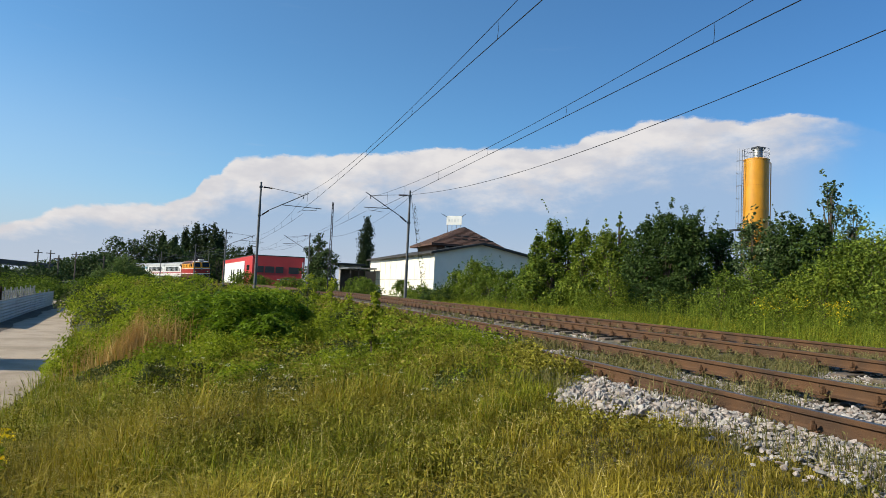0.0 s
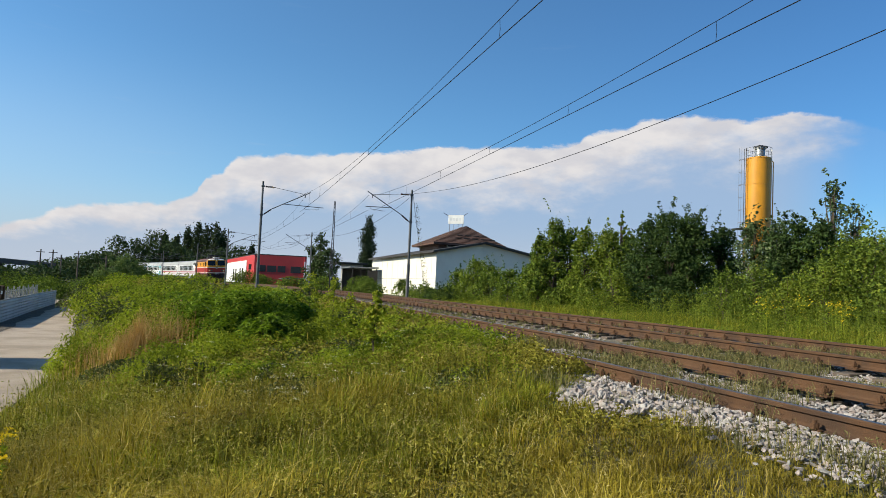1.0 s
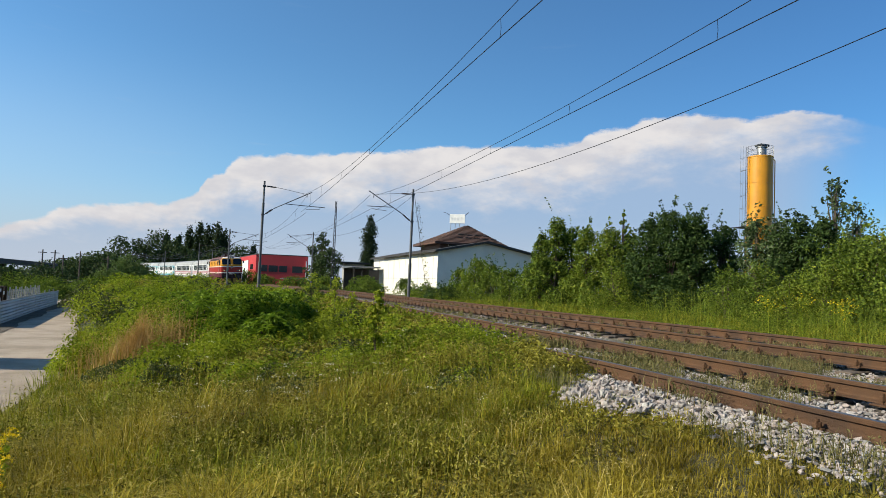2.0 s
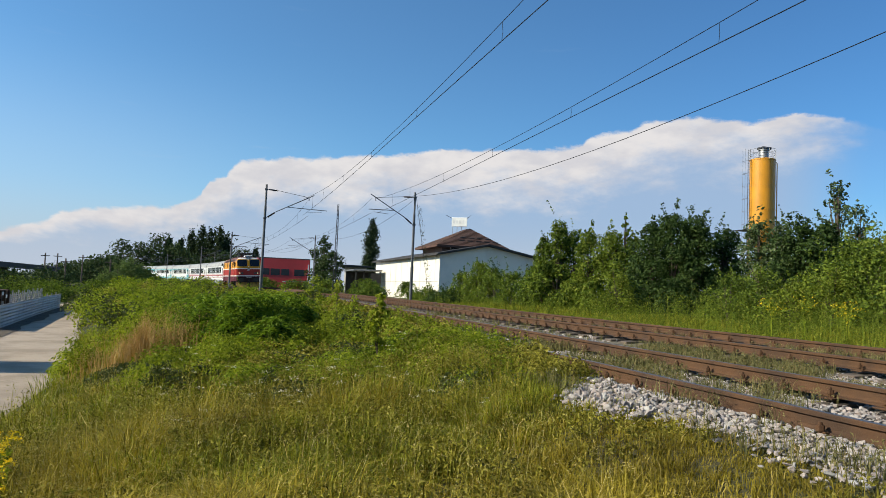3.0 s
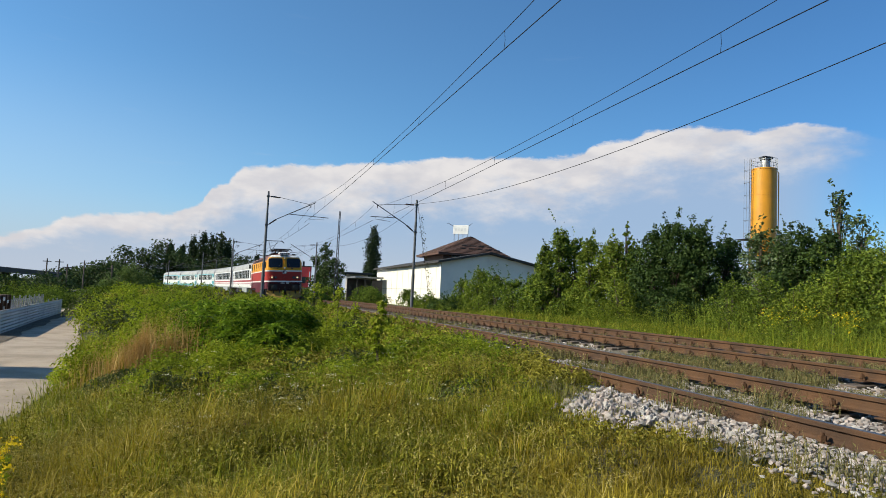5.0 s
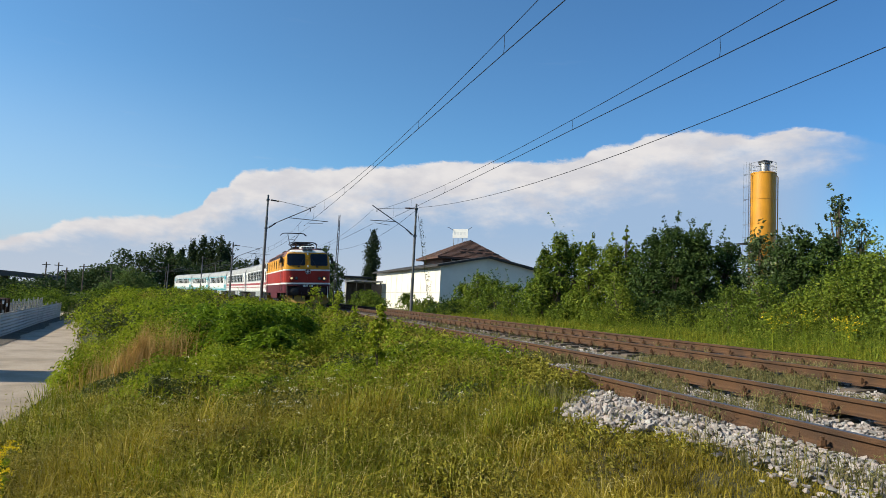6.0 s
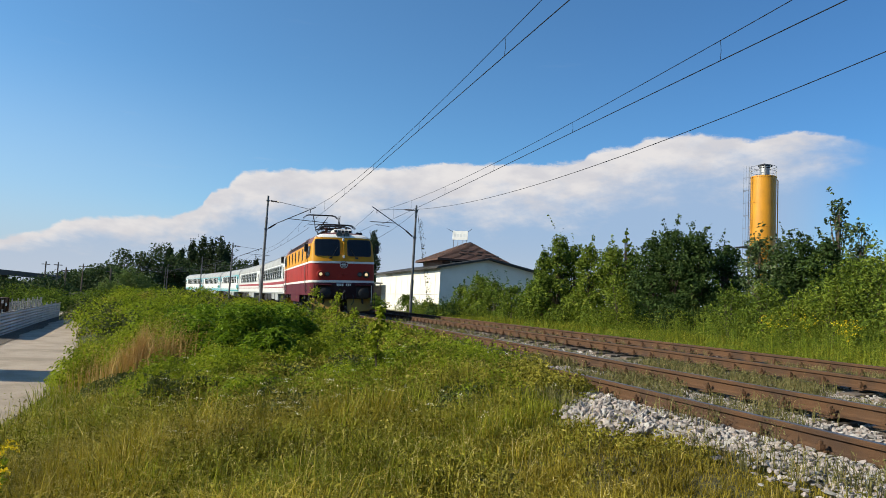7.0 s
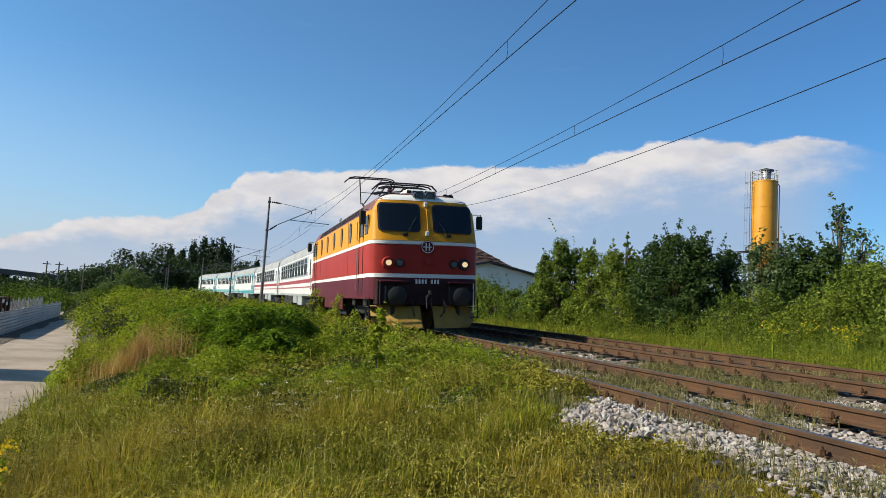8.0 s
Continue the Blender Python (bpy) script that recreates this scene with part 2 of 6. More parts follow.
def centre_line(c, near, s0, radius, ramp=39.2):
    k = near + np.clip((SS - s0) / ramp, 0, 1) * (1 / radius - near)
    th = np.cumsum(k) * STEP
    i = int(np.argmin(abs(SS)))
    th -= th[i]
    x, y = np.cumsum(-np.sin(th)) * STEP, np.cumsum(np.cos(th)) * STEP
    return x - x[i] + c, y - y[i], th


LINE1 = centre_line(5.406, -0.000961, 8.5, 521.1)
LINE2 = centre_line(9.578, -0.000961, 8.5, 525.1)
CANT = 0.0525


def on_line(line, s, off=0.0, z=0.0):
    t = float(np.interp(s, SS, line[2]))
    return Vector((float(np.interp(s, SS, line[0])) + off * math.cos(t), float(np.interp(s, SS, line[1])) + off * math.sin(t), z))


def heading(line, s):
    return math.degrees(float(np.interp(s, SS, line[2])))


def line_x(y):
    return np.interp(y, LINE1[1], LINE1[0])


def road_edge(y):
    """The right edge of the dirt road over y."""
    return np.interp(y, [-60, 5, 17, 21, 26, 39, 62, 75, 400], [-6, -3.4, -3.0, -3.5, -4.5, -6.8, -10.2, -12.5, -70])


def fence_x(y):
    return np.interp(y, [-20, 33, 42, 52, 61, 80], [-3.5, -8.5, -9.45, -10.35, -11.0, -12.6])


def sstep(v, a, b):
    t = np.clip((v - a) / (b - a), 0, 1)
    return t * t * (3 - 2 * t)


def ground_z(x, y):
    """The height of the ground."""
    o = x - line_x(y)
    z = -0.24 - 0.40 * sstep(-o, 2.0, 3.4) - 0.14 * sstep(-o, 3.4, 6.0)
    z = z - 0.20 * sstep(o, 6.4, 8.2)
    e = x - road_edge(y)
    z = z - (1.5 + z) * (1 - sstep(e, 0.1, 3.2)) * (1 - sstep(y, 90, 150))
    return z + 0.12 * sstep(o, 2.9, 4.2) * (1 - sstep(o, 6.4, 8.2))


def make_ground():
    xs = np.concatenate([[-3000, -1500, -700, -350, -180, -110, -70, -45], np.arange(-30, 40.1, 0.4), [48, 60, 80, 110, 160, 260, 500, 1000, 3000]])
    ys = np.concatenate([[-3000, -1000, -300, -100, -40, -20, -10], np.arange(-4, 70, 0.5), np.arange(70, 200, 3), [220, 260, 320, 420, 600, 1000, 1800, 3500]])
    X, Y = np.meshgrid(xs, ys)
    rng = np.random.default_rng(3)
    near = (abs(X) < 40) & (Y > -10) & (Y < 200)
    o = X - line_x(Y)
    rough = near & ((o < -2.4) | (o > 7)) & (X > road_edge(Y) + 0.3)
    Z = ground_z(X, Y) + np.where(rough, rng.normal(0, 0.025, X.shape), 0)
    v = np.stack([X, Y, Z], -1).reshape(-1, 3)
    r, c = X.shape
    i = np.arange(r * c).reshape(r, c)
    f = np.stack([i[:-1, :-1], i[:-1, 1:], i[1:, 1:], i[1:, :-1]], -1).reshape(-1, 4)
    me = bpy.data.meshes.new("ground")
    me.from_pydata(v.tolist(), [], f.tolist())
    me.polygons.foreach_set("use_smooth", [True] * len(me.polygons))
    me.materials.append(SOIL)
    tagged(new("ground", me), "rough overgrown soil beside the railway line", "ground", kind="structure")


make_ground()


def make_strip(name, label, category, left, right, lift, material, ys):
    """A sheet that lies a little above the ground between two edges."""
    v, f = [], []
    k = 10
    for y in ys:
        a, b = float(left(y)), float(right(y))
        for j in range(k + 1):
            x = a + (b - a) * j / k
            v.append((x, y, float(ground_z(np.float64(x), np.float64(y))) + lift))
    for i in range(len(ys) - 1):
        for j in range(k):
            a = i * (k + 1) + j
            f.append((a, a + 1, a + k + 2, a + k + 1))
    me = bpy.data.meshes.new(name)
    me.from_pydata(v, [], f)
    me.polygons.foreach_set("use_smooth", [True] * len(f))
    me.materials.append(material)
    return tagged(new(name, me), label, category, kind="structure")


make_strip("dirt_road", "pale packed dirt road with wheel tracks beside a fence", "road", lambda y: fence_x(y) - (6 if y < 31 else 0.6), lambda y: road_edge(y) + 0.1 * math.sin(y * 0.7), 0.012, ROADDIRT, np.arange(-4, 76, 1.0))
# dark strip at the fence foot: soil and the fence's shade in one colour
make_strip("soil_strip", "dark soil along the foot of the fence, with the fence's shade painted in", "soil", lambda y: fence_x(y) + 0.10, lambda y: fence_x(y) + 0.75 + 0.12 * math.sin(y * 0.7) + 0.06 * math.sin(y * 1.9), 0.03, SHADEDSOIL, np.arange(6, 62, 0.5))
make_strip("ballast_bed", "stony ballast bed with dust and small weeds under the tracks", "ballast", lambda y: line_x(y) - 1.7, lambda y: line_x(y) + 6.7, 0.02, BED, np.concatenate([np.arange(-12, 80, 1.0), np.arange(80, 300, 4.0)]))

RAIL = [(-0.07, -0.172), (0.07, -0.172), (0.07, -0.160), (0.016, -0.145), (0.009, -0.125), (0.009, -0.055), (0.034, -0.043), (0.036, -0.010), (0.030, -0.002), (-0.030, -0.002), (-0.036, -0.010), (-0.034, -0.043), (-0.009, -0.055), (-0.009, -0.125), (-0.016, -0.145), (-0.07, -0.160)]


def make_track(line, zc, head, label):
    tr = thing("railway_track", label, "railway track", group="railway tracks")
    ss = np.concatenate([np.arange(-14, 60, 1.0), np.arange(60, 300, 3.0)])
    for side in (-1, 1):
        top = zc + side * CANT * 0.75
        rings = []
        for s in ss:
            rings.append([on_line(line, s, side * 0.752 + a, top + b) for a, b in RAIL])
        rail = part("rail", Mesh().rings(rings), RUST, tr, smooth=False)
        tread = Mesh().rings([[on_line(line, s, side * 0.752 + a, top + b) for a, b in ((-0.027, -0.003), (0.027, -0.003), (0.024, 0.0), (-0.024, 0.0))] for s in ss])
        part("running_surface", tread, head, rail, "band polished by wheels")
    box = Mesh().box((-1.12, -0.13, -0.15), (1.12, 0.13, 0.0), 0.012).data("sleeper", SLEEPER)
    clip = Mesh()
    clip.box((-0.17, -0.09, 0.0), (0.17, 0.09, 0.018), 0.004)
    for a in (-1, 1):
        clip.box((a * 0.075 - 0.022, -0.05, 0.016), (a * 0.075 + 0.022, 0.05, 0.05), 0.006)
        clip.tube([(a * 0.09, 0, 0.01), (a * 0.09, 0, 0.12)], 0.018, 6)
        clip.tube([(a * 0.09, 0, 0.05), (a * 0.09, 0, 0.095)], 0.034, 6)
    clip = clip.data("rail_fastening", RUST)
    rng = random.Random(5)
    s = 1.0
    while s < 75:
        p = on_line(line, s, 0, zc - 0.218)
        turn = heading(line, s) + rng.uniform(-0.8, 0.8)
        tilt = math.degrees(-CANT)
        sl = new("sleeper", box)
        sl.parent, sl.matrix_basis = tr, pose(*p, 0, tilt, turn)
        for side in (-1, 1):
            q = on_line(line, s, side * 0.752, zc + side * CANT * 0.75 - 0.189)
            c = new("rail_fastening", clip)
            c.parent, c.matrix_basis = sl, pose(*p, 0, tilt, turn).inverted() @ pose(*q, 0, 0, turn)
        s += 0.62
    return tr


make_track(LINE1, 0.0, RAILHEAD, "railway track with brown rusty rails and shiny worn rail heads")
make_track(LINE2, 0.13, RAILDULL, "railway track with dull rusty rails among low weeds")


# ---- overhead line ----
def make_mast(line, s, side, top, levels, label):
    """A tubular mast beside the line with a hinged arm over the track. side: -1 left of the line, 1 right of it.
    levels: how far the arm's tip reaches, its height, the height and reach of the registration tube."""
    reach, z_tip, z_reg, far = levels
    base = on_line(line, s, side * 2.9)
    gz = float(ground_z(np.float64(base.x), np.float64(base.y)))
    mast = thing("catenary_mast", label, "catenary mast", pose(base.x, base.y, 0, 0, 0, heading(line, s)), group="catenary masts")
    i = -side
    part("foundation", Mesh().box((-0.35, -0.35, gz - 0.5), (0.35, 0.35, gz + 0.15), 0.03), CONCRETE, mast)
    part("pole", Mesh().tube([(0, 0, gz - 0.1), (0, 0, gz + 2.6), (0, 0, gz + 2.62), (0, 0, top - 1.6), (0, 0, top - 1.58), (0, 0, top)], [0.11, 0.11, 0.09, 0.09, 0.07, 0.07], 12), MASTGREY, mast, smooth=True)
    za, zb = top - 0.36, z_reg - 0.86
    a, tip = Vector((i * 0.75, 0, zb + 0.5)), Vector((i * reach, 0, z_tip))
    past = tip + (tip - a).normalized() * 0.3
    part("cantilever_tube", Mesh().tube([a, tip, past], 0.032, 8), MASTGREY, mast)
    part("top_stay", Mesh().tube([(i * 0.9, 0, za - 0.03), (i * (reach - 0.1), 0, z_tip - 0.06)], 0.016, 6), MASTGREY, mast)
    j = a.lerp(tip, max(0.05, (z_reg + 0.05 - a.z) / (tip.z - a.z)))
    reg = part("registration_tube", Mesh().tube([j, (i * far, 0, z_reg)], 0.026, 8), MASTGREY, mast)
    part("steady_arm", Mesh().tube([(i * (far - 0.35), 0, z_reg), (i * (far - 0.35), 0, z_reg - 0.16), (i * (far - 1.4), 0, z_reg - 0.24)], 0.015, 6), MASTGREY, reg)
    part("hanger", Mesh().tube([tip - Vector((i * 0.1, 0, 0.05)), tip - Vector((i * 0.1, 0, 0.3))], 0.03, 6), INSUL, mast)
    for p, q in (((i * 0.10, 0, zb), a), ((i * 0.10, 0, za), (i * 0.9, 0, za - 0.03))):
        p, q = Vector(p), Vector(q)
        ins = Mesh()
        n = 14
        ins.tube([p.lerp(q, 0.12 + 0.76 * k / n) for k in range(n + 1)], [0.075 if k % 2 else 0.035 for k in range(n + 1)], 10)
        ins.tube([p, q], 0.02, 6)
        part("insulator", ins, INSUL, mast, "brown ribbed porcelain insulator")
    for z in (zb, za):
        part("bracket", Mesh().box((-0.11, -0.1, z - 0.06), (0.11, 0.1, z + 0.06), 0.015), MASTGREY, mast)
    return mast


# masts: place along the line, top; the level of the messenger and of the contact wire there
MASTS1 = [(-5.0, 8.9, 8.20, 6.55), (49.76, 7.95, 7.15, 5.9), (85.0, 6.8, 6.15, 5.1), (121.8, 6.6, 5.95, 4.95), (164.8, 6.4, 5.75, 4.8), (206, 7.0, 6.3, 5.3)]
MASTS2 = [(-6.0, 8.4, 7.62, 6.30), (45.4, 7.7, 7.03, 6.0), (84.4, 7.06, 6.3, 5.3), (121.2, 7.13, 6.3, 5.35), (164, 7.0, 6.4, 5.4), (215, 7.2, 6.4, 5.4)]
for s, top, zm, zc in MASTS1:
    make_mast(LINE1, s, -1, top, (3.2, zm + 0.15, zc + 0.46, 4.45), "grey tubular catenary mast with an insulated arm over the track")
for s, top, zm, zc in MASTS2:
    make_mast(LINE2, s, 1, top, (2.95, zm + 0.12, zc + 0.24, 3.3), "grey tubular catenary mast standing beyond the far track")


def make_catenary(line, masts, sign, label, first_sag):
    wire = thing("overhead_wire", label, "overhead wire", group="overhead wires")
    for (s0, _, m0, c0), (s1, _, m1, c1) in zip(masts, masts[1:]):
        sag = first_sag if s0 < 0 else 0.75
        mess, cont = [], []
        for k in range(25):
            u = k / 24
            s = s0 + (s1 - s0) * u
            off = 0.2 * (1 - 2 * u) * sign
            mess.append(on_line(line, s, off, m0 * (1 - u) + m1 * u - sag * 4 * u * (1 - u)))
            cont.append(on_line(line, s, off, c0 * (1 - u) + c1 * u))
        part("messenger_wire", Mesh().tube(mess, 0.0085, 6), CABLE, wire)
        part("contact_wire", Mesh().tube(cont, 0.0105, 6), CABLE, wire)
        for k in (4, 8, 11, 14, 17, 20, 22):
            a, b = Vector(mess[k]), Vector(cont[k])
            part("dropper", Mesh().tube([a, a.lerp(b, 0.5) + Vector((0.02, 0, 0)), b], 0.006, 5), CABLE, wire)
    return wire


make_catenary(LINE1, MASTS1, 1, "thin dark overhead wires with droppers above the track", 1.22)
make_catenary(LINE2, MASTS2, -1, "thin dark overhead wires with droppers above the far track", 0.88)
feed = thing("feeder_cable", "single dark feeder cable sagging between the mast tops", "cable")
for (s0, t0, _, _), (s1, t1, _, _), sag in zip(MASTS2[:4], MASTS2[1:5], (1.40, 1.2, 1.2, 1.2)):
    z0 = 7.85 if s0 < 0 else t0 - 0.25
    pts = [on_line(LINE2, s0 + (s1 - s0) * k / 30, 3.1, z0 * (1 - k / 30) + (t1 - 0.25) * k / 30 - sag * 4 * k / 30 * (1 - k / 30)) for k in range(31)]
    part("cable_span", Mesh().tube(pts, 0.011, 6), CABLE, feed)

# a creeper on the near right mast
VINE = foliage("dry_creeper", (0.05, 0.06, 0.02), (0.09, 0.09, 0.04))


# ---- buildings ----
ROOFDARK = principled("dark_sheet_roof", (0.05, 0.045, 0.042), 0.7, 0.2, 0.2, 1, 30, 0.2)
TILEBROWN = principled("brown_roof_tile", (0.105, 0.056, 0.040), 0.8, 0.0, 0.2, 1.2, 25, 0.4, objvary=0.3)
BROWNWALL = principled("brown_rendered_wall", (0.17, 0.10, 0.075), 0.9, 0.0, 0.12, 0.7, 20, 0.3)
SHADEDPANE = glass("dark_window_glass", (0.02, 0.025, 0.03))
SIGNWHITE = principled("white_sign_board", (0.80, 0.80, 0.78), 0.5, 0.0, 0.05, 1, 20, 0.0)
GREYPRINT = principled("faded_grey_lettering", (0.72, 0.73, 0.73), 0.6, 0.0, 0.1, 3, 30, 0.0)
REDPANEL = principled("red_facade_panel", (0.48, 0.035, 0.035), 0.5, 0.0, 0.06, 0.4, 12, 0.05)
SILOYEL = principled("yellow_silo_paint", (0.62, 0.27, 0.010), 0.45, 0.0, 0.08, 0.7, 12, 0.1, dirt=0.15, dirt_color=(0.35, 0.22, 0.06))
FENCEWHITE = principled("weathered_white_sheet", (0.53, 0.525, 0.51), 0.6, 0.2, 0.1, 0.8, 20, 0.1, dirt=0.3, dirt_color=(0.33, 0.31, 0.28))


def make_hall():
    """A white hall with a low dark gable roof and a brown hipped house roof rising from it."""
    h = thing("warehouse", "white rendered hall with a brown tiled upper storey", "building")
    x0, x1, xp, y0, y1, ze, zp, zb = 23.4, 36.0, 29.2, 71.3, 103.5, 4.85, 6.1, -0.6
    wall = part("side_wall", Mesh().box((x0, y0 + 0.3, zb), (x0 + 0.3, y1, ze)), WHITEWALL, h)
    for k in range(10):
        y = y0 + 1.6 + k * 3.0
        part("pilaster", Mesh().box((x0 - 0.035, y, zb), (x0 + 0.003, y + 0.16, ze - 0.1)), WHITEWALL, wall)
    part("base_course", Mesh().box((x0 - 0.02, y0 + 0.3, 1.78), (x0 + 0.003, y1, 1.84)), CONCRETE, wall)
    part("front_wall", Mesh().prism([(x0, zb), (x1, zb), (x1, ze), (xp, zp), (x0, ze)], y0, y0 + 0.3), WHITEWALL, h)
    part("far_wall", Mesh().box((x1 - 0.3, y0 + 0.3, zb), (x1, y1, ze)), WHITEWALL, h)
    part("rear_wall", Mesh().prism([(x0, zb), (x1, zb), (x1, ze), (xp, zp), (x0, ze)], y1, y1 + 0.3), WHITEWALL, h)
    for a, b, za, zc in ((x0 - 0.5, xp, ze - 0.1, zp), (xp, x1 + 0.5, zp, ze - 0.1)):
        part("roof_slope", Mesh().prism([(a, za + 0.02), (b, zc + 0.02), (b, zc + 0.25), (a, za + 0.25)], y0 - 0.6, y1 + 0.6), ROOFDARK, h)
    part("eaves_gutter", Mesh().tube([(x0 - 0.55, y0 - 0.6, ze - 0.06), (x0 - 0.55, y1 + 0.6, ze - 0.06)], 0.08, 8), ROOFDARK, h)
    # upper storey
    a0, a1, b0, b1 = 26.1, 34.0, 79.0, 87.1
    up = part("upper_wall", Mesh().box((a0, b0, 4.6), (a1, b1, 6.6)), BROWNWALL, h)
    for x in (27.2,):
        win = part("window", Mesh().box((x, b0 - 0.06, 6.0), (x + 1.3, b0 + 0.02, 6.5)), WHITEWALL, up)
        part("pane", Mesh().box((x + 0.1, b0 - 0.085, 6.06), (x + 1.2, b0 - 0.05, 6.44)), SHADEDPANE, win)
    ze2, zr = 6.45, 9.15
    e = 0.9
    c0, c1, d0, d1, r0, r1 = a0 - e, a1 + e, b0 - e, b1 + e, 82.4, 83.8
    xm = 31.0
    rf = part("hipped_roof", Mesh().add([(c0, d0, ze2), (c1, d0, ze2), (c1, d1, ze2), (c0, d1, ze2), (xm, r0, zr), (xm, r1, zr), (c0, d0, ze2 - 0.22), (c1, d0, ze2 - 0.22), (c1, d1, ze2 - 0.22), (c0, d1, ze2 - 0.22)],
         [(0, 1, 4), (1, 2, 5, 4), (2, 3, 5), (3, 0, 4, 5), (0, 6, 7, 1), (1, 7, 8, 2), (2, 8, 9, 3), (3, 9, 6, 0), (6, 9, 8, 7)]), TILEBROWN, h)
    # courses of tiles on the two slopes that show
    for k in range(15):
        u0, u1 = k / 15, (k + 1) / 15
        for face in ("front", "west"):
            if face == "front":
                p = [(c0 + (xm - c0) * u0, d0 + (r0 - d0) * u0, ze2 + (zr - ze2) * u0), (c1 + (xm - c1) * u0, d0 + (r0 - d0) * u0, ze2 + (zr - ze2) * u0)]
                n = Vector((0, -(zr - ze2), r0 - d0)).normalized()
                q = [(c0 + (xm - c0) * u1, d0 + (r0 - d0) * u1, ze2 + (zr - ze2) * u1), (c1 + (xm - c1) * u1, d0 + (r0 - d0) * u1, ze2 + (zr - ze2) * u1)]
            else:
                p = [(c0 + (xm - c0) * u0, d1 + (r1 - d1) * u0, ze2 + (zr - ze2) * u0), (c0 + (xm - c0) * u0, d0 + (r0 - d0) * u0, ze2 + (zr - ze2) * u0)]
                q = [(c0 + (xm - c0) * u1, d1 + (r1 - d1) * u1, ze2 + (zr - ze2) * u1), (c0 + (xm - c0) * u1, d0 + (r0 - d0) * u1, ze2 + (zr - ze2) * u1)]
                n = Vector((-(zr - ze2), 0, xm - c0)).normalized()
            p, q = [Vector(v) for v in p], [Vector(v) for v in q]
            part("tile_course", Mesh().add([p[0] + n * 0.07, p[1] + n * 0.07, q[1] + n * 0.015, q[0] + n * 0.015, p[0], p[1]], [(0, 1, 2, 3), (0, 4, 5, 1)]), TILEBROWN, rf)
    for k in range(9):
        x = 28.4 + (k % 5) * 1.15 + (0.4 if k > 4 else 0)
        u = 0.25 if k < 5 else 0.42
        p = Vector((x, d0 + (r0 - d0) * u, ze2 + (zr - ze2) * u))
        part("snow_guard", Mesh().box(p + Vector((0, -0.05, 0.06)), p + Vector((0.8, 0.05, 0.17))), ROOFDARK, rf)
    sg = thing("roof_sign", "white rooftop sign board with faded lettering on posts", "sign", pose(29.6, 82.6, 0, 0, 0, -35))
    bd = part("board", Mesh().box((-1.05, -0.06, 9.35), (1.05, 0.06, 10.55), 0.02), SIGNWHITE, sg)
    for k in range(4):
        part("lettering", Mesh().box((-0.85 + k * 0.42, -0.075, 9.75), (-0.58 + k * 0.42, -0.062, 10.15)), GREYPRINT, bd)
    for x in (-0.9, -0.3, 0.3, 0.9):
        part("post", Mesh().tube([(x, 0.08, 8.3), (x, 0.08, 9.6)], 0.035, 6), GALV, sg)
    for x in (-1.25, 1.25):
        part("floodlight", Mesh().tube([(x * 0.8, 0, 10.4), (x * 1.3, -0.5, 10.75), (x * 1.35, -0.7, 10.7)], 0.03, 6), DARKSTEEL, sg)


make_hall()


